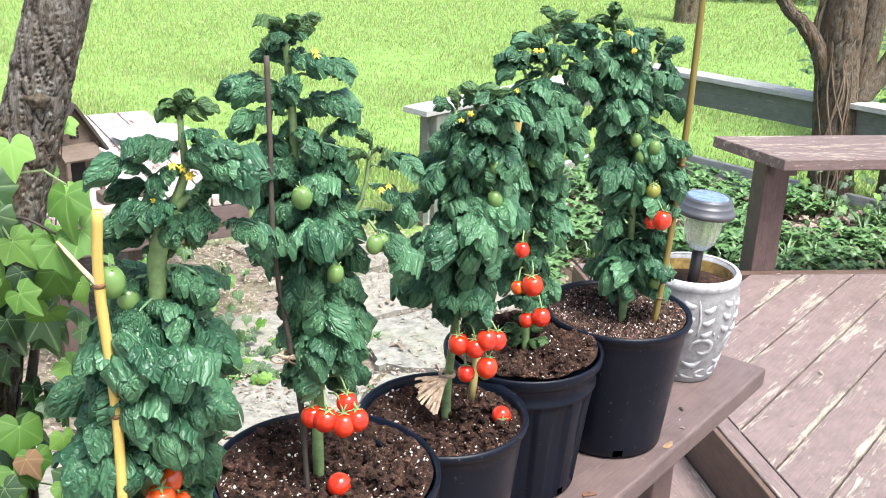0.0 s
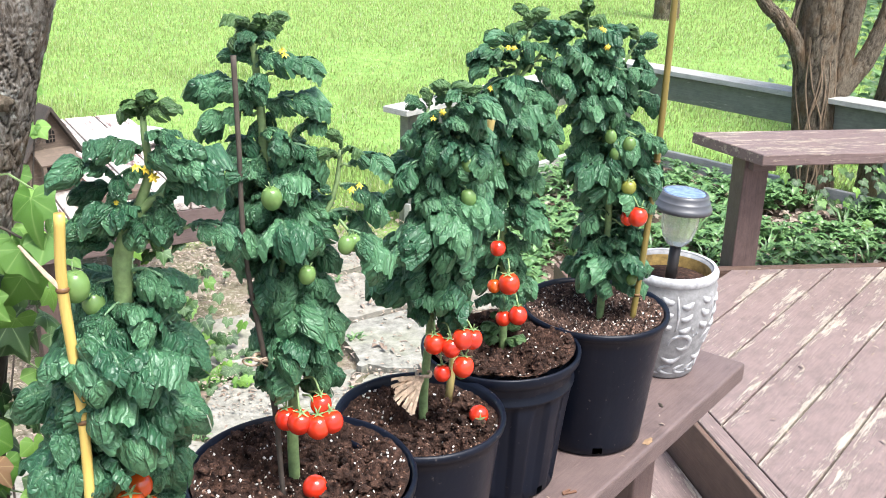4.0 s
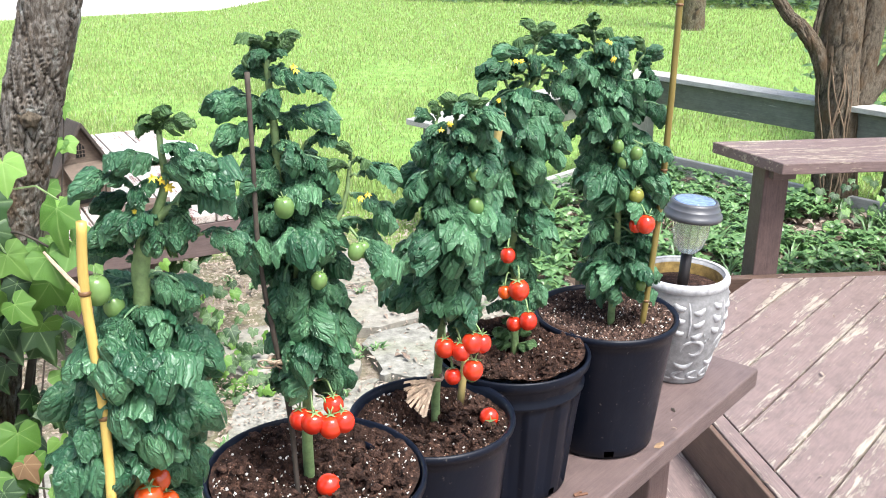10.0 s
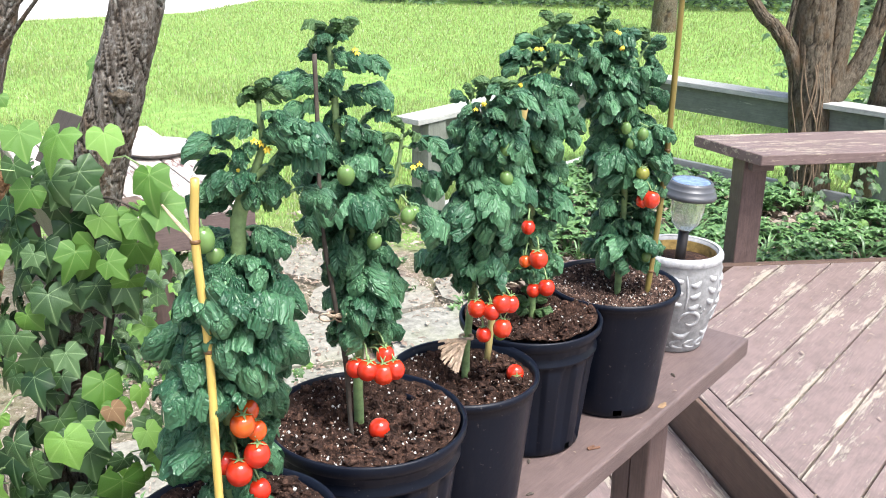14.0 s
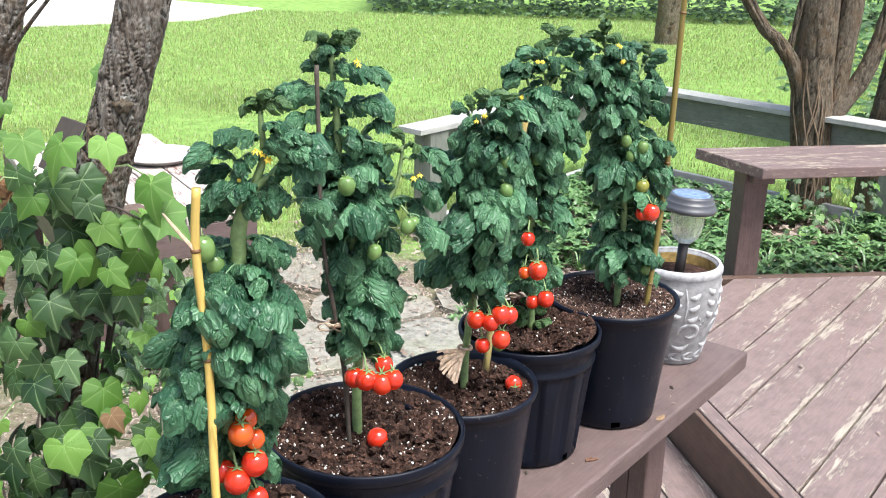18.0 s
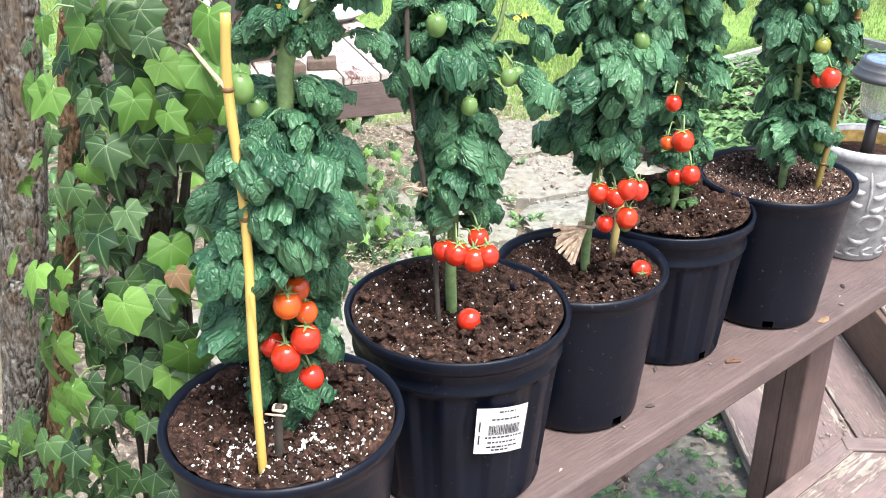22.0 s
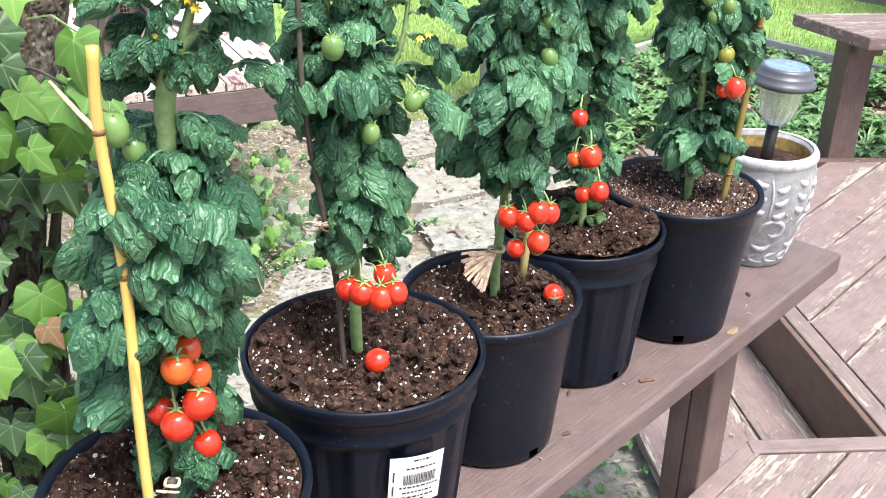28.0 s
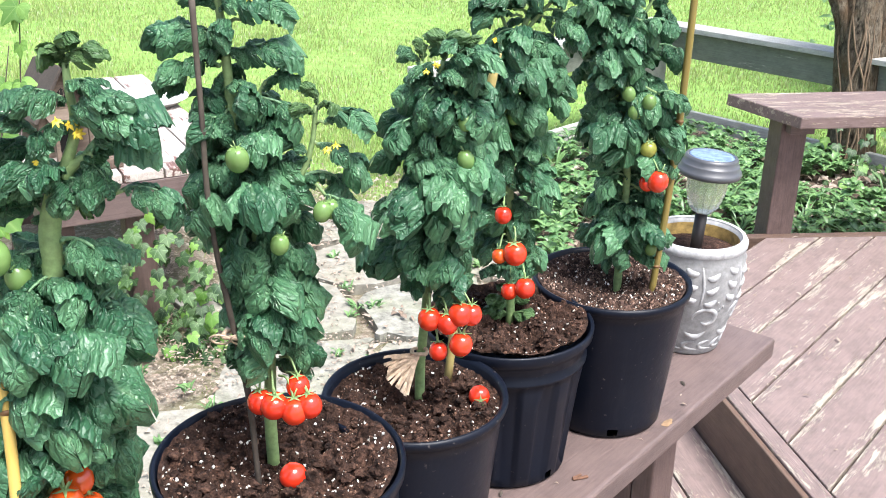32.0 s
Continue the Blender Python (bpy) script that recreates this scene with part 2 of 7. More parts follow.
def crumb_mat(name="soil_crumb", lift=1.0):
    k = Mat(name, 0.95, 0, 0.2)
    k.set("Base Color", k.ramp(k.island(), *((p, (c[0] * lift, c[1] * lift ** 1.3, c[2] * lift ** 1.5)) for p, c in ((0.0, (0.010, 0.006, 0.005)), (0.45, (0.055, 0.030, 0.021)), (0.8, (0.14, 0.076, 0.052)), (1.0, (0.24, 0.15, 0.11))))))
    return k.m


M["crumb"] = crumb_mat()
M["crumb_dry"] = crumb_mat("dry_soil_crumb", 1.5)
M["perlite"] = plain("perlite", (0.70, 0.67, 0.62), 0.85, 0.4, 200)


def leaf_mat(name, dark, light, vein, rough=0.42, vary=0.3, thin=0.0, veiny=0.6, rugose=0.0):
    k = Mat(name, rough, 0.0, 0.5)
    pos = k.coords()
    f = k.noise(pos, 55, 5, 0.65)
    rnd = k.random()
    isl = k.island()
    r2 = k.maths("FRACT", k.maths("ADD", rnd, isl), 0)
    base = k.mix(r2, dark, light)
    base = k.mix(k.maths("MULTIPLY", f, vary), base, tuple(c * 0.55 for c in dark))
    v = k.attr("vein")
    col = k.mix(k.maths("MULTIPLY", k.maths("POWER", v, 2.4), veiny), base, vein)
    k.set("Base Color", col)
    k.set("Roughness", k.ramp(f, (0.3, rough - 0.08), (0.7, rough + 0.12)))
    if rugose:
        uv = k.t.nodes.new("ShaderNodeUVMap")
        uv.uv_map = "blade"
        sep = k.node("SeparateXYZ", Vector=uv.outputs[0])
        across = k.maths("ABSOLUTE", k.maths("SUBTRACT", k.maths("MULTIPLY", sep.outputs["Y"], 2.0), 1.0))
        wob = k.maths("MULTIPLY", k.maths("SUBTRACT", k.noise(pos, 90, 3, 0.6), 0.5), 1.1)
        slant = k.maths("ADD", k.maths("SUBTRACT", k.maths("MULTIPLY", sep.outputs["X"], 4.0), k.maths("MULTIPLY", across, 0.75)), wob)
        half = k.maths("MULTIPLY", k.maths("GREATER_THAN", sep.outputs["Y"], 0.5), 9.0)
        where = k.node("CombineXYZ", X=k.maths("MULTIPLY", slant, 2.0), Y=k.maths("MULTIPLY", across, 3.6), Z=k.maths("ADD", half, k.maths("MULTIPLY", isl, 40.0)))
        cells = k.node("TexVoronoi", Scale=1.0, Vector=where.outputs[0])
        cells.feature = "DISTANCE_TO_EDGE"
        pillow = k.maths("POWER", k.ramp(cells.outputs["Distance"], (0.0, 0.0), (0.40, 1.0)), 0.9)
        rib = k.maths("ABSOLUTE", k.maths("SINE", k.maths("MULTIPLY", slant, math.pi)))
        puff = k.maths("ADD", k.maths("MULTIPLY", pillow, 0.9), k.maths("ADD", k.maths("MULTIPLY", rib, 0.5), k.maths("MULTIPLY", k.noise(pos, 260, 3, 0.55), 0.45)))
        k.bump(puff, 1.0, rugose)
        lines = k.maths("MULTIPLY", k.ramp(rib, (0.0, 1.0), (0.20, 0.0)), 0.10)
        lines = k.maths("ADD", lines, k.maths("MULTIPLY", k.ramp(across, (0.03, 1.0), (0.12, 0.0)), 0.34))
        # creases between the pillows are darkened: their shade painted into the colour
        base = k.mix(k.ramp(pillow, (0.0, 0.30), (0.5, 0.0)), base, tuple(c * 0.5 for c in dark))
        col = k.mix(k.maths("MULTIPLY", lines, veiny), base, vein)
        col = k.mix(k.maths("MULTIPLY", v, 0.6), col, vein)
        k.set("Base Color", col)
    else:
        k.bump(k.maths("ADD", k.noise(pos, 60, 4, 0.6), k.maths("MULTIPLY", v, -0.15)), 0.5, 0.0016)
    if thin:
        tr = k.t.nodes.new("ShaderNodeBsdfTranslucent")
        k.plug(tr.inputs[0], k.mix(0.5, col, tuple(min(1, c * 1.6) for c in light)))
        mixed = k.t.nodes.new("ShaderNodeMixShader")
        mixed.inputs[0].default_value = thin
        k.t.links.new(k.b.outputs[0], mixed.inputs[1])
        k.t.links.new(tr.outputs[0], mixed.inputs[2])
        k.t.links.new(mixed.outputs[0], k.t.nodes["Material Output"].inputs[0])
    return k.m


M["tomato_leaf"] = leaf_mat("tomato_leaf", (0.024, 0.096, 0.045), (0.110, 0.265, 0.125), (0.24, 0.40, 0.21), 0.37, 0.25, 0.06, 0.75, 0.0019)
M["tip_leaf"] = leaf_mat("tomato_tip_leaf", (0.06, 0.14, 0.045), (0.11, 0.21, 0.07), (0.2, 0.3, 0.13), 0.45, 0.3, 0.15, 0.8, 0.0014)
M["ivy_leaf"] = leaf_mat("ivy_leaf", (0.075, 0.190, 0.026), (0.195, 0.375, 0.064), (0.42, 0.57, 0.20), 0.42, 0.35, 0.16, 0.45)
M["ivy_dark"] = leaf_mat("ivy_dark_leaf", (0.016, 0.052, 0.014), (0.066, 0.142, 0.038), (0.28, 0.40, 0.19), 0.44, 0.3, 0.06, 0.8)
M["ivy_dead"] = leaf_mat("ivy_dead_leaf", (0.20, 0.11, 0.05), (0.34, 0.20, 0.08), (0.5, 0.4, 0.2), 0.6, 0.4, 0.15)
M["cover"] = leaf_mat("cover_leaf", (0.045, 0.125, 0.038), (0.175, 0.32, 0.11), (0.30, 0.44, 0.20), 0.34, 0.3, 0.12)
M["dry_leaf"] = leaf_mat("dry_leaf", (0.17, 0.12, 0.09), (0.55, 0.47, 0.39), (0.4, 0.3, 0.2), 0.7, 0.5, 0.1)


def grass_mat():
    k = Mat("grass_blade", 0.5, 0, 0.35)
    isl = k.island()
    big = k.noise(k.world_pos(), 0.9, 6, 0.7)
    col = k.ramp(isl, (0.0, (0.232, 0.305, 0.085)), (0.5, (0.322, 0.393, 0.13)), (0.88, (0.43, 0.462, 0.21)), (1.0, (0.66, 0.63, 0.50)))
    col = k.mix(k.ramp(big, (0.38, 0.0), (0.68, 0.5)), col, (0.40, 0.465, 0.20))
    col = k.mix(k.ramp(k.noise(k.world_pos(), 2.6, 5, 0.7), (0.52, 0.0), (0.70, 0.45)), col, (0.19, 0.31, 0.085))
    k.set("Base Color", col)
    tr = k.t.nodes.new("ShaderNodeBsdfTranslucent")
    k.plug(tr.inputs[0], col)
    mixed = k.t.nodes.new("ShaderNodeMixShader")
    mixed.inputs[0].default_value = 0.35
    k.t.links.new(k.b.outputs[0], mixed.inputs[1])
    k.t.links.new(tr.outputs[0], mixed.inputs[2])
    k.t.links.new(mixed.outputs[0], k.t.nodes["Material Output"].inputs[0])
    return k.m


M["grass"] = grass_mat()


def ground_mat():
    """Lawn far off, bare earth with litter near the deck."""
    k = Mat("ground_earth_and_lawn", 0.95, 0, 0.2)
    pos = k.world_pos()
    sep = k.node("SeparateXYZ", Vector=pos)
    edge = k.maths("ADD", sep.outputs["Y"], k.maths("MULTIPLY", k.maths("SUBTRACT", k.noise(pos, 1.6, 4, 0.65), 0.5), 1.6))
    edge = k.maths("ADD", edge, k.maths("MULTIPLY", sep.outputs["X"], -0.12))
    lawn = k.ramp(k.maths("MULTIPLY", edge, 0.1), (0.40, 0.0), (0.45, 1.0))
    f = k.noise(pos, 38, 6, 0.75)
    g = k.noise(pos, 5, 5, 0.7)
    earth = k.ramp(f, (0.3, (0.095, 0.073, 0.054)), (0.5, (0.225, 0.185, 0.145)), (0.72, (0.43, 0.39, 0.33)))
    earth = k.mix(k.ramp(g, (0.4, 0.0), (0.62, 0.5)), earth, (0.13, 0.15, 0.06))
    turf = k.ramp(k.noise(pos, 9, 6, 0.75), (0.3, (0.12, 0.23, 0.05)), (0.55, (0.22, 0.36, 0.09)), (0.75, (0.33, 0.44, 0.16)))
    k.set("Base Color", k.mix(lawn, earth, turf))
    k.bump(f, 0.6, 0.02)
    return k.m


M["ground"] = ground_mat()


def stone_mat():
    k = Mat("flagstone", 0.85, 0, 0.3)
    pos = k.world_pos()
    rnd = k.random()
    f = k.noise(pos, 24, 7, 0.75)
    g = k.noise(pos, 4.5, 5, 0.65)
    col = k.ramp(f, (0.30, (0.11, 0.108, 0.09)), (0.52, (0.25, 0.245, 0.21)), (0.75, (0.40, 0.39, 0.345)))
    col = k.mix(k.ramp(g, (0.5, 0.0), (0.72, 0.55)), col, (0.23, 0.25, 0.15))
    k.set("Base Color", k.mix(k.maths("MULTIPLY", rnd, 0.3), col, (0.33, 0.29, 0.23)))
    k.bump(f, 0.5, 0.006)
    return k.m


M["stone"] = stone_mat()


def bark_mat(name, dark, mid, pale, scale=1.0, lichen=0.0):
    """Plated bark: grey flakes, dark brown in the cracks with their shade painted in (the crack attribute comes with
    the mesh), patches of lichen.
    """
    k = Mat(name, 0.9, 0, 0.25)
    f = k.noise(k.coords(scale=(30 * scale, 30 * scale, 11 * scale)), 1.8, 8, 0.78)
    g = k.noise(k.coords(scale=(5 * scale, 5 * scale, 3 * scale)), 1.3, 5, 0.65)
    col = k.ramp(f, (0.34, dark), (0.46, mid), (0.60, pale))
    col = k.mix(k.ramp(g, (0.48, 0.0), (0.64, 0.75)), col, (mid[0] * 1.05, mid[1] * 0.82, mid[2] * 0.62))
    if lichen:
        spots = k.ramp(k.noise(k.coords(scale=(1, 1, 0.7)), 46, 6, 0.75), (0.56, 0.0), (0.66, lichen))
        col = k.mix(spots, col, (0.42, 0.43, 0.39))
    # cracks mix towards near-black brown, which puts their shade into the colour
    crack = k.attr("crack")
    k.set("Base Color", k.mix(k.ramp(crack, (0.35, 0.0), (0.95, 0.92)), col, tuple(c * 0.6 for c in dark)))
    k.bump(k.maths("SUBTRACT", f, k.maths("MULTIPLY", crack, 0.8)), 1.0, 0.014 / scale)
    return k.m


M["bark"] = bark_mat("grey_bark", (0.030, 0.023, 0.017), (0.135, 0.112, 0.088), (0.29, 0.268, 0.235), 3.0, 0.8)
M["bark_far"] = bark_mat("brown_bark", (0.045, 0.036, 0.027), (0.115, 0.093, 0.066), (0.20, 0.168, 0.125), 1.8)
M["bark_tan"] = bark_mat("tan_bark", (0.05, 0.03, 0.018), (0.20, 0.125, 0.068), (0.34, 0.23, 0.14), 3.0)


def bamboo_mat(name, a, b):
    k = Mat(name, 0.35)
    f = k.noise(k.coords(scale=(60, 60, 5)), 1.2, 5, 0.6)
    k.set("Base Color", k.ramp(f, (0.3, a), (0.6, b), (0.8, tuple(c * 0.5 for c in a))))
    return k.m


M["bamboo"] = bamboo_mat("yellow_bamboo", (0.50, 0.32, 0.055), (0.58, 0.42, 0.12))
M["bamboo_old"] = bamboo_mat("olive_bamboo", (0.17, 0.125, 0.032), (0.24, 0.185, 0.055))
M["bamboo_pale"] = bamboo_mat("pale_bamboo", (0.36, 0.27, 0.09), (0.46, 0.37, 0.15))
M["bamboo_ring"] = plain("bamboo_ring", (0.16, 0.08, 0.03), 0.5)
M["stem"] = plain("tomato_stem", (0.21, 0.31, 0.125), 0.5, 0.35, 90)
M["twig"] = plain("brown_twig", (0.068, 0.054, 0.042), 0.8, 0.35, 60)


def tomato_mat(name, a, b):
    k = Mat(name, 0.16, 0, 0.6)
    f = k.noise(k.coords(), 26, 3, 0.5)
    sep = k.node("SeparateXYZ", Vector=k.coords())
    col = k.ramp(f, (0.3, a), (0.7, b))
    k.set("Base Color", k.mix(k.ramp(k.maths("MULTIPLY", sep.outputs["Z"], 60.0), (0.6, 0.0), (1.0, 0.22)), col, (0.75, 0.20, 0.03)))
    k.set("Coat Weight", 0.35)
    k.set("Coat Roughness", 0.08)
    return k.m


M["tomato_red"] = tomato_mat("tomato_red", (0.56, 0.022, 0.010), (0.66, 0.045, 0.012))
M["tomato_orange"] = tomato_mat("tomato_orange", (0.62, 0.05, 0.010), (0.70, 0.13, 0.012))
M["tomato_green"] = plain("tomato_green", (0.145, 0.25, 0.075), 0.25, 0.2, 30)
M["tomato_turning"] = plain("tomato_turning", (0.26, 0.27, 0.055), 0.25, 0.25, 30)
M["petal"] = plain("yellow_petal", (0.80, 0.60, 0.06), 0.5, 0.15, 80)
M["label"] = plain("white_label", (0.80, 0.80, 0.80), 0.4, 0.03, 50)
M["ink"] = plain("black_ink", (0.03, 0.03, 0.03), 0.5, 0.1)
M["raffia"] = plain("raffia", (0.56, 0.42, 0.30), 0.7, 0.35, 150, bump=0.4)
M["cement"] = plain("white_washed_cement", (0.29, 0.29, 0.29), 0.85, 0.3, 60, bump=0.5)
M["cement_high"] = plain("white_paint_relief", (0.40, 0.40, 0.405), 0.8, 0.3, 80, bump=0.4)
M["clay_inside"] = plain("ochre_glaze", (0.42, 0.28, 0.09), 0.8, 0.5, 60, bump=0.4)
M["lamp_grey"] = plain("grey_plastic", (0.075, 0.078, 0.088), 0.38, 0.15, 30)
M["lamp_black"] = plain("black_plastic", (0.02, 0.016, 0.016), 0.45, 0.15, 30)
M["solar"] = plain("solar_cell", (0.16, 0.23, 0.36), 0.16, 0.45, 90)
M["dish"] = plain("white_enamel", (0.80, 0.80, 0.80), 0.4, 0.06, 14)
M["dish_side"] = plain("grey_dish_side", (0.34, 0.32, 0.30), 0.5, 0.3, 20)
M["weathered"] = painted_wood("weathered_wood", (0.155, 0.115, 0.085), (0.27, 0.22, 0.17), 0.6, 0.8)
M["roof_dark"] = painted_wood("roof_dark", (0.075, 0.06, 0.05), (0.13, 0.10, 0.08), 0.62, 0.85)
M["concrete"] = plain("pale_concrete", (0.72, 0.70, 0.68), 0.9, 0.08, 3)
M["siding"] = plain("pale_siding", (0.62, 0.66, 0.60), 0.7, 0.06, 3)
M["brick"] = plain("brown_debris", (0.12, 0.085, 0.065), 0.9, 0.4, 40, bump=0.5)
# near-black paints the shade inside the birdhouse; its window and door have no depth
M["hollow_shade"] = plain("hollow_shade", (0.012, 0.011, 0.01), 0.9, 0.2)


def lamp_glass():
    k = Mat("ribbed_clear_plastic", 0.22, 0, 0.5)
    k.set("Base Color", (0.85, 0.86, 0.80, 1))
    k.set("Transmission Weight", 0.75)
    k.set("IOR", 1.3)
    return k.m


M["lamp_glass"] = lamp_glass()

# ---- plan ----
GROUND = -0.25
SEAT = 0.46
ALONG = Vector((0.619, 0.785, 0.0)).normalized()   # bench and deck boards run this way
ACROSS = Vector((ALONG.y, -ALONG.x, 0.0))           # from the bench towards the deck
TIP = Vector((0.614, 1.522, 0.0))
TURN = math.degrees(math.atan2(ALONG.y, ALONG.x))


def bench_at(s, w, z=0.0):
    """s along the bench from its end, w back from its deck edge."""
    return TIP + ALONG * s - ACROSS * w + UPZ * z


# ---- ground ----
def build_ground():
    bm = bmesh.new()
    xs = [-400, -120, -50, -25, -14, -9, -6] + [x * 0.25 for x in range(-18, 19)] + [6, 9, 14, 25, 50, 120, 400]
    ys = [-400, -100, -30, -10, -4, -2, -1] + [y * 0.25 for y in range(-2, 33)] + [9, 10, 12, 14, 17, 20, 25, 40, 80, 150, 400]
    grid = []
    for y in ys:
        row = []
        for x in xs:
            z = GROUND
            if abs(x) < 7 and -1 < y < 10:
                z += 0.035 * noise.noise(Vector((x * 0.9, y * 0.9, 0))) + 0.012 * noise.noise(Vector((x * 4, y * 4, 3)))
            row.append(bm.verts.new((x, y, z)))
        grid.append(row)
    for a, b in zip(grid, grid[1:]):
        for i in range(len(xs) - 1):
            bm.faces.new((a[i], a[i + 1], b[i + 1], b[i]))
    return tagged(part("ground", bm, M["ground"], smooth=True), "earth with leaf litter running into a bright green lawn", "ground", kind="structure")


ground = build_ground()

# ---- bench with its planks and legs ----
def oriented(p, rz=0.0):
    return Matrix.Translation(p) @ Matrix.Rotation(radians(rz), 4, "Z")


def build_bench():
    b = thing("bench", "brown painted wooden deck bench carrying a row of potted plants", "bench")
    bm = bmesh.new()
    add_box(bm, Matrix.Identity(4), 2.6, 0.245, 0.040, 0.005)
    part("seat_plank", bm, M["bench"], b, at=oriented(bench_at(-1.3, 0.1225, SEAT - 0.02), TURN))
    for s in (-0.200, -1.9):
        for k, (ds, w, sx, sy) in enumerate(((0.0, 0.1180, 0.089, 0.041), (0.002, 0.1600, 0.089, 0.041))):
            bm = bmesh.new()
            add_box(bm, Matrix.Identity(4), sx, sy, SEAT - 0.04 - GROUND + 0.03, 0.004)
            part("leg_board", bm, M["bench_post"], b, at=oriented(bench_at(s + ds, w, (SEAT - 0.04 + GROUND - 0.03) / 2), TURN))
    return b


build_bench()


# ---- deck ----
def clip_poly(poly, px, py, nx, ny):
    """Keeps the side of the line through (px, py) to which (nx, ny) points."""
    out = []
    for (ax, ay), (bx, by) in zip(poly, poly[1:] + poly[:1]):
        da, db = (ax - px) * nx + (ay - py) * ny, (bx - px) * nx + (by - py) * ny
        if da >= 0:
            out.append((ax, ay))
        if da * db < 0:
            f = da / (da - db)
            out.append((ax + f * (bx - ax), ay + f * (by - ay)))
    return out


def sq(s, q):
    p = ALONG * s + ACROSS * q
    return (p.x, p.y)


RISER_A, RISER_B = Vector((0.745, 2.19, 0)), Vector((0.872, 1.563, 0))
MITRE = Vector((0.548, 1.517, 0))
FAR_EDGE = (Vector((1.06, 3.205, 0)), Vector((1.67, 3.275, 0)))


def side_normal(a, b, left):
    d = (b - a).normalized()
    return (-d.y, d.x) if left else (d.y, -d.x)


def add_board(poly, parent, material, z, thick, turn, name="board"):
    if len(poly) < 3:
        return
    cx, cy = sum(p[0] for p in poly) / len(poly), sum(p[1] for p in poly) / len(poly)
    c, s = math.cos(radians(-turn)), math.sin(radians(-turn))
    local = [((x - cx) * c - (y - cy) * s, (x - cx) * s + (y - cy) * c) for x, y in poly]
    clean = []
    for p in local:
        if not clean or math.hypot(p[0] - clean[-1][0], p[1] - clean[-1][1]) > 0.004:
            clean.append(p)
    if math.hypot(clean[0][0] - clean[-1][0], clean[0][1] - clean[-1][1]) < 0.004:
        clean.pop()
    if len(clean) < 3:
        return
    bm = bmesh.new()
    add_prism(bm, clean, -thick, 0.0, 0.0025)
    tilt = 0.2 * (random.random() - 0.5)
    part(name, bm, material, parent, at=Matrix.Translation((cx, cy, z + 0.002 * (random.random() - 0.5))) @ Matrix.Rotation(radians(turn), 4, "Z") @ Matrix.Rotation(radians(tilt), 4, "X"))


def beam_between(a, b, width, height, top, parent, material, name, bevel=0.003):
    """A straight timber whose upper face lies at the height top."""
    a, b = Vector(a), Vector(b)
    d = b - a
    mid = (a + b) / 2
    bm = bmesh.new()
    add_box(bm, Matrix.Identity(4), Vector((d.x, d.y)).length, width, height, bevel)
    return part(name, bm, material, parent, at=oriented((mid.x, mid.y, top - height / 2), math.degrees(math.atan2(d.y, d.x))))


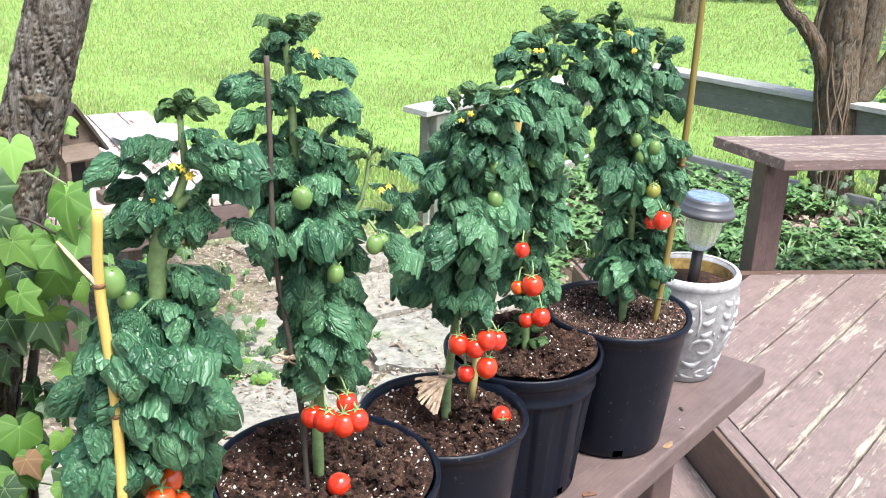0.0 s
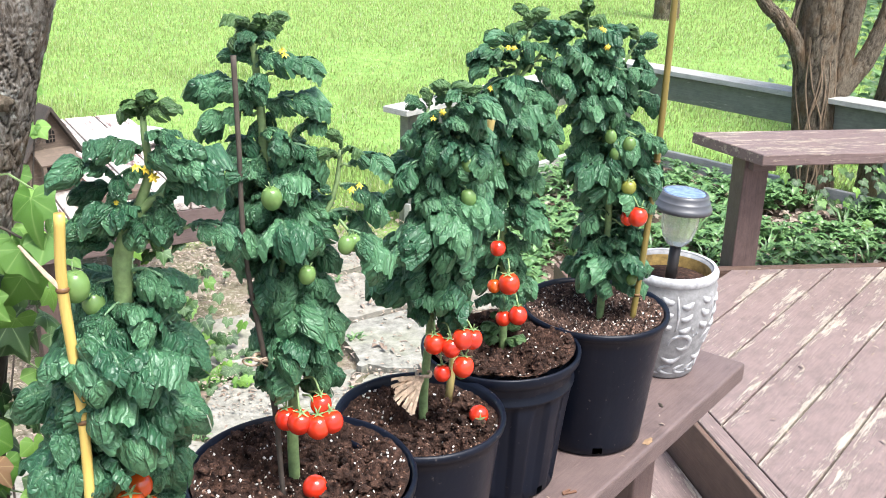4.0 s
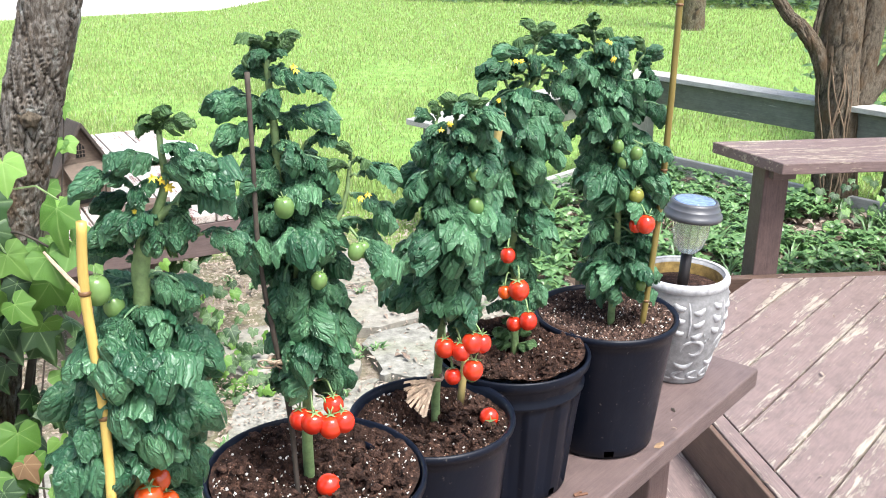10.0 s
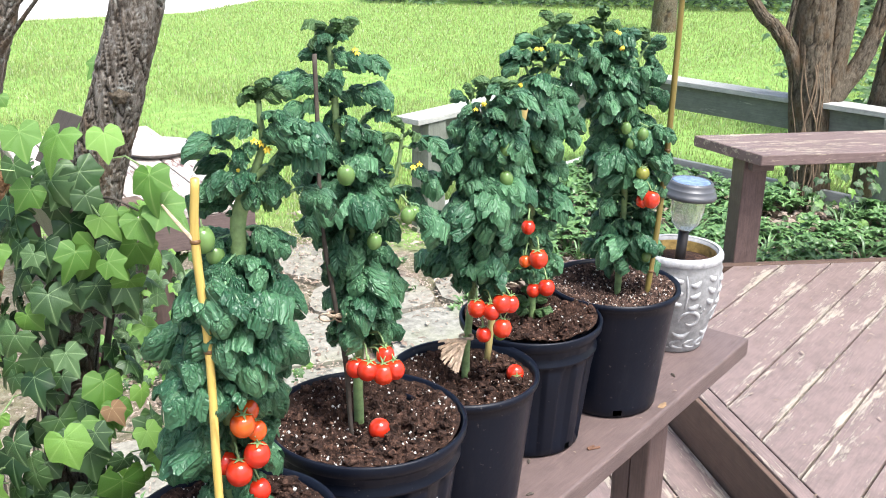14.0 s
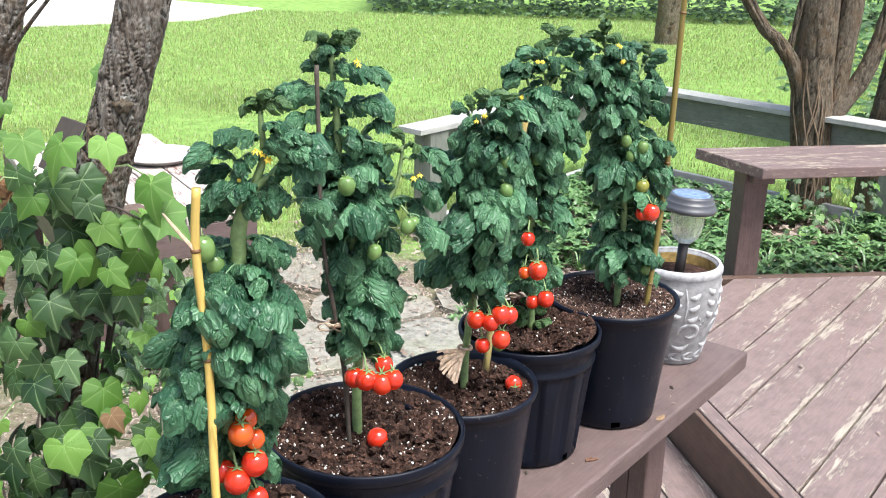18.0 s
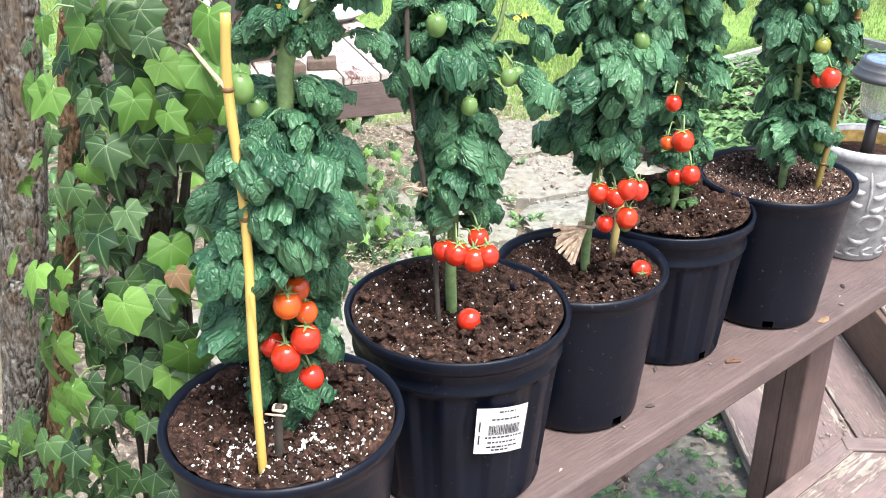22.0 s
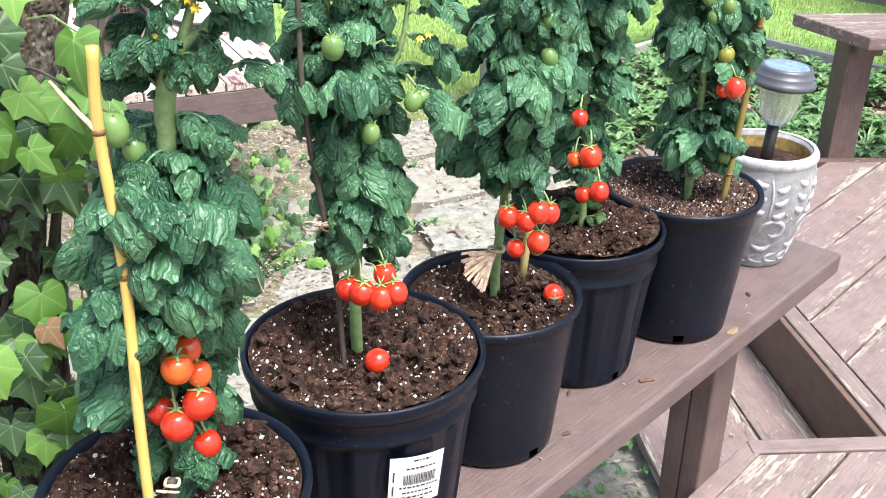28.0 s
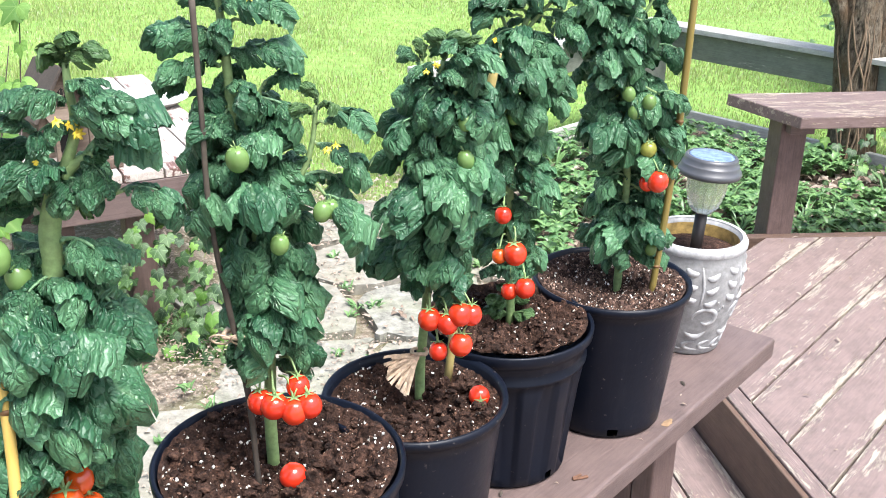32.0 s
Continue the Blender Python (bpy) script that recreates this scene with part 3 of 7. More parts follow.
def build_deck():
    deck = tagged(new("deck_floor"), "weathered deck of brown painted boards with peeling paint", "deck", kind="structure")
    rn = side_normal(RISER_A, RISER_B, True)
    mn = side_normal(MITRE, RISER_B, False)
    fn = side_normal(FAR_EDGE[0], FAR_EDGE[1], False)
    pitch = 0.1455
    for k in range(-5, 16):
        q0, q1 = -0.388 + pitch * k + 0.003, -0.388 + pitch * (k + 1) - 0.003
        strip = [sq(-2.0, q0), sq(-2.0, q1), sq(6.0, q1), sq(6.0, q0)]
        strip = clip_poly(strip, FAR_EDGE[0].x, FAR_EDGE[0].y, *fn)
        if q0 > -0.25:
            split = 1.9 + 1.3 * ((k * 7) % 5) / 5
            add_board(clip_poly(strip, *sq(split - 0.002, 0), -ALONG.x, -ALONG.y), deck, M["deck"], 0.0, 0.03, TURN)
            add_board(clip_poly(strip, *sq(split + 0.002, 0), ALONG.x, ALONG.y), deck, M["deck"], 0.0, 0.03, TURN)
            continue
        add_board(clip_poly(strip, RISER_A.x + 0.004 * rn[0], RISER_A.y + 0.004 * rn[1], *rn), deck, M["deck"], 0.0, 0.03, TURN)
        near = clip_poly(strip, MITRE.x + 0.004 * mn[0], MITRE.y + 0.004 * mn[1], *mn)
        if near:
            near = clip_poly(near, *sq(0, -0.518), ACROSS.x, ACROSS.y)
        if near:
            add_board(near, deck, M["deck"], 0.0, 0.03, TURN)
    # edge timbers
    rd = (RISER_A - RISER_B).normalized()
    left = Vector((-rn[0], -rn[1], 0))
    up_end = RISER_B + rd * 1.75
    beam_between(RISER_B + left * 0.024 - rd * 0.01, up_end + left * 0.024, 0.046, 0.2, 0.0, deck, M["deck"], "edge_board")
    beam_between(RISER_B + left * 0.056, up_end + left * 0.056, 0.016, 0.19, -0.006, deck, M["riser"], "riser_board")
    md = (RISER_B - MITRE).normalized()
    mback = Vector((-mn[0], -mn[1], 0))
    beam_between(MITRE + mback * 0.021 - md * 0.03, RISER_B + mback * 0.021 + md * 0.004, 0.042, 0.2, 0.003, deck, M["deck"], "edge_board")
    a = ALONG * MITRE.dot(ALONG) + ACROSS * -0.539
    beam_between(a - ALONG * 2.6, a + ALONG * 0.03, 0.040, 0.24, 0.0, deck, M["deck"], "edge_board")
    f0 = FAR_EDGE[0] + (FAR_EDGE[0] - FAR_EDGE[1]).normalized() * 0.55
    f1 = FAR_EDGE[1] + (FAR_EDGE[1] - FAR_EDGE[0]).normalized() * 2.2
    fb = Vector((-fn[0], -fn[1], 0)) * 0.024
    beam_between(f0 + fb, f1 + fb, 0.04, 0.24, 0.0, deck, M["riser"], "edge_board")
    # sunken step
    turn = math.degrees(math.atan2(rd.y, rd.x))
    for k in range(3):
        c0 = RISER_B + left * (0.068 + 0.142 * k)
        c1 = c0 + left * 0.136
        poly = [(p.x, p.y) for p in (c0 - rd * 0.1, c0 + rd * 1.2, c1 + rd * 1.2, c1 - rd * 0.1)]
        poly = clip_poly(poly, (MITRE + mback * 0.044).x, (MITRE + mback * 0.044).y, mback.x, mback.y)
        add_board(poly, deck, M["deck"], -0.165, 0.03, turn, "step_board")
    return deck


build_deck()


# ---- second bench ----
def build_second_bench():
    b = thing("corner_bench", "worn brown wooden bench with an angled end at the deck edge", "bench")
    slope = 0.165
    d = Vector((1, slope, 0)).normalized()
    turn = math.degrees(math.atan2(d.y, d.x))
    c = Vector((2.1, 3.42, 0))
    pts = [(0.972, 3.43), (1.143, 3.115), (3.2, 3.115 + 2.057 * slope), (3.2, 3.43 + 2.228 * slope)]
    co, si = math.cos(radians(-turn)), math.sin(radians(-turn))
    local = [((x - c.x) * co - (y - c.y) * si, (x - c.x) * si + (y - c.y) * co) for x, y in pts]
    bm = bmesh.new()
    add_prism(bm, local, -0.042, 0.0, 0.004)
    part("seat_plank", bm, M["bench_worn"], b, at=oriented((c.x, c.y, SEAT + 0.008), turn))
    for k, x in enumerate((1.165, 2.7)):
        y = 3.245 + (x - 1.17) * slope
        bm = bmesh.new()
        add_box(bm, Matrix.Identity(4), 0.096, 0.10, SEAT - 0.034 - GROUND + 0.02, 0.004)
        part("leg_post", bm, M["bench_post"], b, at=oriented((x, y + 0.06, (SEAT - 0.034 + GROUND - 0.02) / 2), turn))
        bm = bmesh.new()
        add_box(bm, Matrix.Identity(4), 0.09, 0.05, 0.035, 0.003)
        part("cleat", bm, M["bench"], b, "reddish wooden cleat", at=oriented((x + 0.02, y + 0.0, SEAT - 0.062), turn))
    return b


build_second_bench()


# ---- low garden fence round the bed ----
def build_fence():
    f = thing("bed_fence", "low grey-green wooden fence with a flat pale cap", "fence")
    a, k, e = Vector((-0.13, 4.33, 0)), Vector((1.12, 5.74, 0)), Vector((3.4, 3.42, 0))
    for p, q in ((a, k), (k, e)):
        d = (q - p).normalized()
        inn = Vector((d.y, -d.x, 0))
        over = 0.07
        beam_between(p - d * (over if p == a else -0.079), q + d * (0.07 if q == k else 0), 0.15, 0.028, 0.345, f, M["cap_wood"], "cap_board")
        beam_between(p, q, 0.04, 0.15, 0.317, f, M["grey_wood"], "rail")
        beam_between(p + inn * 0.02, q + inn * 0.02, 0.035, 0.15, -0.125, f, M["cap_wood"], "kick_board")
    for p, turn in ((a + Vector((0.06, 0.05, 0)), 48), (k + Vector((0.0, -0.05, 0)), 0), (Vector((2.3, 4.50, 0)), -45)):
        bm = bmesh.new()
        add_box(bm, Matrix.Identity(4), 0.13, 0.11, 0.317 - GROUND + 0.03, 0.004)
        part("post", bm, M["grey_post"], f, at=oriented((p.x, p.y, (0.316 + GROUND - 0.03) / 2), turn))
    return f


build_fence()


# ---- table with birdhouse and dish ----
TAB = Vector((-0.690, 2.985, 0))
TU = Vector((0.865, 0.502, 0)).normalized()
TV = Vector((-TU.y, TU.x, 0))
TTURN = math.degrees(math.atan2(TU.y, TU.x))
TTOP = 0.32


def build_table():
    t = thing("garden_table", "low brown wooden table with flaking bleached top boards", "table")
    w, d = 0.645, 1.37
    n = 5
    for i in range(n):
        c = TAB - TU * (w * (i + 0.5) / n) + TV * (d / 2)
        bm = bmesh.new()
        add_box(bm, Matrix.Identity(4), d, w / n - 0.006, 0.03, 0.003)
        part("top_board", bm, M["table"], t, at=oriented((c.x, c.y, TTOP - 0.015), TTURN + 90))
    for off, ln, along in ((TV * 0.018 - TU * w / 2, w, True), (TV * (d - 0.018) - TU * w / 2, w, True), (-TU * 0.018 + TV * d / 2, d - 0.08, False), (-TU * (w - 0.018) + TV * d / 2, d - 0.08, False)):
        c = TAB + off
        bm = bmesh.new()
        add_box(bm, Matrix.Identity(4), ln, 0.034, 0.115, 0.003)
        part("apron", bm, M["bench"], t, at=oriented((c.x, c.y, TTOP - 0.031 - 0.0575), TTURN + (0 if along else 90)))
    for u in (0.34, w - 0.06):
        for v in (0.10, d - 0.1):
            c = TAB - TU * u + TV * v
            bm = bmesh.new()
            h = TTOP - 0.03 - GROUND + 0.02
            add_box(bm, Matrix.Identity(4), 0.09, 0.09, h, 0.004)
            part("leg", bm, M["bench_post"], t, at=oriented((c.x, c.y, TTOP - 0.03 - h / 2), TTURN))
    return t


build_table()


def build_dish():
    d = thing("shallow_dish", "shallow white enamel dish on the garden table", "dish", at=Matrix.Translation((-1.205, 3.66, TTOP)))
    bm = bmesh.new()
    add_lathe(bm, [(0.0, 0.012), (0.10, 0.012), (0.135, 0.028), (0.155, 0.032), (0.157, 0.028), (0.14, 0.02)], 40)
    part("bowl", bm, M["dish"], d, smooth=True)
    bm = bmesh.new()
    add_lathe(bm, [(0.14, 0.02), (0.12, 0.004), (0.11, 0.0), (0.0, 0.0)], 40)
    part("underside", bm, M["dish_side"], d, "grey weathered underside", smooth=True)
    return d


build_dish()


def build_birdhouse():
    at = oriented((-1.316, 3.032, TTOP), TTURN + 14) @ Matrix.Scale(1.12, 4)
    b = thing("birdhouse", "weathered wooden birdhouse shaped like a small gabled cottage", "birdhouse", at=at)
    w, d, h, g = 0.15, 0.14, 0.13, 0.12
    bm = bmesh.new()
    prof = [(-w / 2, 0), (w / 2, 0), (w / 2, h), (0, h + g), (-w / 2, h)]
    fr = [bm.verts.new((x, -d / 2, z)) for x, z in prof]
    bk = [bm.verts.new((x, d / 2, z)) for x, z in prof]
    bm.faces.new(fr)
    bm.faces.new(bk[::-1])
    for i in range(5):
        j = (i + 1) % 5
        bm.faces.new((fr[j], fr[i], bk[i], bk[j]))
    bmesh.ops.recalc_face_normals(bm, faces=bm.faces[:])
    part("wall", bm, M["weathered"], b)
    sl = math.hypot(w / 2, g)
    ang = math.degrees(math.atan2(g, w / 2))
    for side in (-1, 1):
        bm = bmesh.new()
        add_box(bm, Matrix.Identity(4), sl + 0.035, d + 0.05, 0.01, 0.002)
        m = Matrix.Translation((side * (w / 4 + 0.008), 0, h + g / 2 - 0.004)) @ Matrix.Rotation(radians(side * ang), 4, "Y")
        part("roof", bm, M["roof_dark"], b, at=m)
    bm = bmesh.new()
    add_box(bm, Matrix.Translation((0, 0, 0.0)), 0.12, 0.07, 0.008, 0.001)
    part("porch_roof", bm, M["weathered"], b, at=Matrix.Translation((0.0, -d / 2 - 0.03, h - 0.012)) @ Matrix.Rotation(radians(28), 4, "X"))
    win = bmesh.new()
    outline = [(-0.014, 0.0), (0.014, 0.0), (0.014, 0.03), (0.0, 0.045), (-0.014, 0.03)]
    lo = [win.verts.new((x, -d / 2 - 0.002, h + 0.025 + z)) for x, z in outline]
    win.faces.new(lo)
    wnd = part("window", win, M["hollow_shade"], b, "dark arched window with thin bars")
    for x in (-0.005, 0.005):
        bm = bmesh.new()
        add_box(bm, Matrix.Translation((x, -d / 2 - 0.004, h + 0.045)), 0.0015, 0.002, 0.036)
        part("bar", bm, M["weathered"], wnd)
    for z in (0.036, 0.048):
        bm = bmesh.new()
        add_box(bm, Matrix.Translation((0, -d / 2 - 0.0045, h + z)), 0.026, 0.002, 0.0015)
        part("bar", bm, M["weathered"], wnd)
    bm = bmesh.new()
    add_box(bm, Matrix.Translation((0.0, -d / 2 - 0.002, 0.05)), 0.05, 0.006, 0.075, 0.001)
    part("door", bm, M["hollow_shade"], b)
    for x in (-0.05, 0.05):
        bm = bmesh.new()
        add_box(bm, Matrix.Translation((x, -d / 2 - 0.055, 0.053)), 0.012, 0.012, 0.105, 0.001)
        part("porch_post", bm, M["weathered"], b)
    return b


build_birdhouse()


# ---- pots ----
def smooth_profile(h, r0, r1):
    return [(0.0, 0.004), (r0 - 0.006, 0.0), (r0, 0.006), (r0 + 0.001, 0.018), (r0 + (r1 - r0) * 0.55, h * 0.6), (r1 - 0.004, h - 0.03), (r1 - 0.002, h - 0.014),
            (r1 + 0.003, h - 0.012), (r1 + 0.0045, h - 0.006), (r1 + 0.003, h), (r1 - 0.001, h - 0.001), (r1 - 0.005, h - 0.006), (r1 - 0.007, h - 0.03), (r1 - 0.016, h - 0.06), (0.0, h - 0.062)]


def ridged_profile(h, r0, r1):
    return [(0.0, 0.004), (r0 - 0.006, 0.0), (r0, 0.006), (r0 + 0.001, 0.018), (r0 + (r1 - r0) * 0.5, h * 0.6), (r0 + (r1 - r0) * 0.66, h - 0.062), (r1 - 0.011, h - 0.052), (r1 - 0.005, h - 0.049), (r1 - 0.0045, h - 0.045), (r1 - 0.0085, h - 0.041),
            (r1 - 0.006, h - 0.024), (r1 - 0.003, h - 0.02), (r1 + 0.002, h - 0.014), (r1 + 0.003, h - 0.003), (r1 + 0.001, h), (r1 - 0.003, h - 0.002), (r1 - 0.006, h - 0.03), (r1 - 0.016, h - 0.06), (0.0, h - 0.062)]


def build_pot(label, center, h, r0, r1, ridged, soil_depth, seed, specks, dry=""):
    rnd = random.Random(seed)
    pot = thing("plant_pot", label, "plant pot", "nursery pots on the bench", at=Matrix.Translation((center[0], center[1], SEAT)) @ Matrix.Rotation(rnd.random() * 6.28, 4, "Z"))
    seg = 144 if ridged else 72
    bm = bmesh.new()
    add_lathe(bm, (ridged_profile if ridged else smooth_profile)(h, r0, r1), seg)
    bm.verts.ensure_lookup_table()
    # drainage notches at the foot
    for f in bm.faces[:]:
        c = f.calc_center_median()
        a = math.degrees(math.atan2(c.y, c.x)) % 90
        if 0.006 < c.z < 0.018 and math.hypot(c.x, c.y) > r0 * 0.9 and 44 < a < 53:
            bm.faces.remove(f)
    if ridged:
        for v in bm.verts:
            r = math.hypot(v.co.x, v.co.y)
            if r > r0 * 0.99 and 0.015 < v.co.z < h - 0.055:
                a = math.degrees(math.atan2(v.co.y, v.co.x)) % 30
                if a < 15:
                    f = 1 - 0.0055 / r
                    v.co.x *= f
                    v.co.y *= f
    for v in bm.verts:
        if v.co.z > h * 0.5:
            a = math.atan2(v.co.y, v.co.x)
            k = 1 + 0.012 * math.sin(2 * a + seed) * (v.co.z / h)
            v.co.x *= k
            v.co.y *= k
    part("pot_body", bm, M["pot"], pot, smooth=True)
    # soil: lumpy disc, rising to the rim
    bm = bmesh.new()
    rs = r1 - 0.0055
    rings, cells = 60, 190
    zt = h - soil_depth

    def top_of_soil(x, y):
        p = Vector((x + seed, y, seed))
        f = math.hypot(x, y) / rs
        clod = max(0.0, 1.0 - 1.2 * noise.voronoi(p * 46 + Vector((0.6 * noise.noise(p * 70), 0.6 * noise.noise(p * 70 + Vector((9, 0, 0))), 0)))[0][0])
        lumps = 0.012 * noise.noise(p * 18) + 0.012 * noise.noise(p * 60) + (0.004 if dry else 0.024) * (clod - 0.5) + 0.007 * noise.noise(p * 150)
        return zt + lumps * (1 - 0.8 * f ** 8) - 0.010 * math.exp(-(f * rs / 0.03) ** 2) + 0.008 * f ** 4

    prev = [bm.verts.new((0, 0, top_of_soil(0, 0)))]
    for i in range(1, rings + 1):
        r = rs * i / rings
        ring = []
        for k in range(cells):
            a = 2 * math.pi * k / cells
            x, y = r * math.cos(a), r * math.sin(a)
            ring.append(bm.verts.new((x, y, top_of_soil(x, y))))
        for k in range(cells):
            if len(prev) == 1:
                bm.faces.new((prev[0], ring[k], ring[(k + 1) % cells]))
            else:
                bm.faces.new((prev[k], ring[k], ring[(k + 1) % cells], prev[(k + 1) % cells]))
        prev = ring
    bmesh.ops.recalc_face_normals(bm, faces=bm.faces[:])
    part("soil", bm, M["soil" + dry], pot, "pale dry potting soil" if dry else "dark crumbly potting soil")
    for name, mat, count, lo, hi in (("loose_soil", "crumb" + dry, 6000 if dry else 3000, 0.0006, 0.0026), ("perlite", "perlite", specks, 0.0005, 0.0024)):
        bm = bmesh.new()
        for _ in range(count):
            r, a = rs * 0.97 * rnd.random() ** (0.75 if specks > 1000 and name == "perlite" else 0.5), rnd.random() * 6.2832
            x, y = r * math.cos(a), r * math.sin(a)
            if name == "perlite" and specks > 1000 and rnd.random() < 0.5:
                spill = pot.matrix_basis.to_3x3().inverted() @ Vector((0.024 + 0.030 * max(-2, min(2, rnd.gauss(0, 1))), -0.045 + 0.024 * max(-2, min(2, rnd.gauss(0, 1))), 0))
                x, y = spill.x, spill.y
            z = top_of_soil(x, y)
            size = lo + (hi - lo) * rnd.random() ** 2.5
            m = Matrix.Translation((x, y, z + size * 0.3 + (0.0016 if name == "perlite" else 0.0))) @ Euler([rnd.random() * 6 for _ in range(3)]).to_matrix().to_4x4() @ Matrix.Diagonal((size * (0.6 + rnd.random()), size * (0.6 + rnd.random()), size * (0.5 + 0.5 * rnd.random()), 1))
            vs = [bm.verts.new(m @ Vector(c)) for c in ((1, 0, 0), (-1, 0.2, 0), (0.1, 1, 0), (0, -1, 0.1), (0, 0, 1), (0.1, 0, -1))]
            for i, j, kk in ((0, 2, 4), (2, 1, 4), (1, 3, 4), (3, 0, 4), (2, 0, 5), (1, 2, 5), (3, 1, 5), (0, 3, 5)):
                bm.faces.new((vs[i], vs[j], vs[kk]))
        tagged(part(name, bm, M[mat], pot), kind="stuff")
    if not dry:
        # clods of peat heaped on the soil
        ball = bmesh.new()
        bmesh.ops.create_icosphere(ball, subdivisions=2, radius=1.0)
        shape = [v.co.copy() for v in ball.verts]
        tris = [tuple(v.index for v in f.verts) for f in ball.faces]
        ball.free()
        verts, faces = [], []
        for _ in range(620):
            r, a = rs * 0.93 * rnd.random() ** 0.5, rnd.random() * 6.2832
            x, y = r * math.cos(a), r * math.sin(a)
            p = Vector((x * 17 + seed, y * 17, 3))
            if math.hypot(x, y) < 0.012 or noise.noise(p) < -0.12:
                continue
            size = 0.0022 + 0.0050 * rnd.random() ** 2
            at = Vector((x, y, top_of_soil(x, y) + size * 0.25))
            flat = Vector((0.8 + 0.5 * rnd.random(), 0.8 + 0.5 * rnd.random(), 0.55 + 0.35 * rnd.random()))
            first, off = len(verts), Vector((rnd.random() * 90, rnd.random() * 90, 0))
            for c in shape:
                k = size * (1 + 0.75 * noise.noise(c * 1.5 + off) + 0.45 * noise.noise(c * 4.0 + off))
                verts.append((at.x + c.x * k * flat.x, at.y + c.y * k * flat.y, at.z + c.z * k * flat.z))
            faces += [tuple(first + i for i in t) for t in tris]
        me = bpy.data.meshes.new("heaped_soil")
        me.from_pydata(verts, [], faces)
        me.materials.append(M["soil"])
        ob = new("heaped_soil", me)
        ob.parent = pot
        tagged(ob, kind="stuff")
    return pot


POT = {
    "A": ((-0.295, 0.500), 0.237, 0.092, 0.117),
    "B": ((-0.163, 0.753), 0.234, 0.106, 0.132),
    "C": ((-0.026, 0.925), 0.216, 0.089, 0.111),
    "D": ((0.094, 1.120), 0.224, 0.092, 0.1175),
    "E": ((0.257, 1.258), 0.232, 0.093, 0.1175),
}
pots = {
    "A": build_pot("smooth black plastic nursery pot with soil and perlite", *POT["A"], False, 0.013, 1, 1600),
    "B": build_pot("wide black ridged nursery pot with a white label", *POT["B"], True, 0.012, 2, 520),
    "C": build_pot("smooth black nursery pot filled with brown soil", *POT["C"], False, 0.019, 3, 320),
    "D": build_pot("black ridged nursery pot heaped with brown soil", *POT["D"], True, 0.003, 4, 260),
    "E": build_pot("smooth black nursery pot with pale dry soil", *POT["E"], False, 0.013, 5, 380, "_dry"),
}


# ---- leaves ----
def add_leaflet(bm, vein, m, length, width, rng, curl=0.5, nu=17, nv=4):
    """A pointed oval leaflet along +y, pleated between its side veins, edges rolled under."""
    bend = 0.05 + 0.42 * rng.random()
    curl *= 0.6 + 0.9 * rng.random()
    seed = rng.random() * 50
    ribs = 4.0
    twist = 0.7 * (rng.random() - 0.5)
    rows = []
    for i in range(nu + 1):
        u = i / nu
        edge = abs(math.sin(math.pi * (u * ribs - 0.75)))
        w = width / 2 * max(0.0, math.sin(math.pi * u ** 0.76)) ** 0.52 * (1.10 - 0.10 * u) * (0.89 + 0.12 * edge ** 0.6)
        w = max(w, 0.0005)
        row = []
        for j in range(-nv, nv + 1):
            v = j / nv
            quilt = abs(math.sin(math.pi * (u * ribs - abs(v) * 0.75)))
            z = 0.14 * width * quilt ** 0.8 * (0.15 + 0.85 * abs(v)) - 0.05 * width * math.exp(-(v / 0.2) ** 2) + 0.16 * width * abs(v)
            z -= curl * width * (0.42 * v * v + 0.42 * v ** 6) + bend * length * u * u
            z += width * (0.13 * noise.noise(Vector((v * 1.6 + seed, u * 3.2, seed))) + 0.04 * noise.noise(Vector((v * 4.0, u * 7.0 + seed, seed)))) + twist * v * w * u
            vert = bm.verts.new(m @ Vector((v * w, (u + 0.06 * abs(v)) * length, z)))
            vert[vein] = 0.0
            row.append(vert)
        rows.append(row)
    uv = bm.loops.layers.uv["blade"]
    for i, (a, b) in enumerate(zip(rows, rows[1:])):
        for j in range(2 * nv):
            f = bm.faces.new((a[j], a[j + 1], b[j + 1], b[j]))
            for loop, (di, dj) in zip(f.loops, ((0, 0), (0, 1), (1, 1), (1, 0))):
                loop[uv].uv = ((i + di) / nu, (j + dj) / (2 * nv))


def turn_to(p, direction, up=Vector((0, 0, 1)), roll=0.0):
    """A pose at p whose +y points along direction and +z near up."""
    y = Vector(direction).normalized()
    x = y.cross(up)
    x = x.normalized() if x.length > 1e-4 else Vector((1, 0, 0))
    z = x.cross(y)
    m = Matrix((x, y, z)).transposed().to_4x4()
    return Matrix.Translation(p) @ m @ Matrix.Rotation(roll, 4, "Y")


CHORD = {}


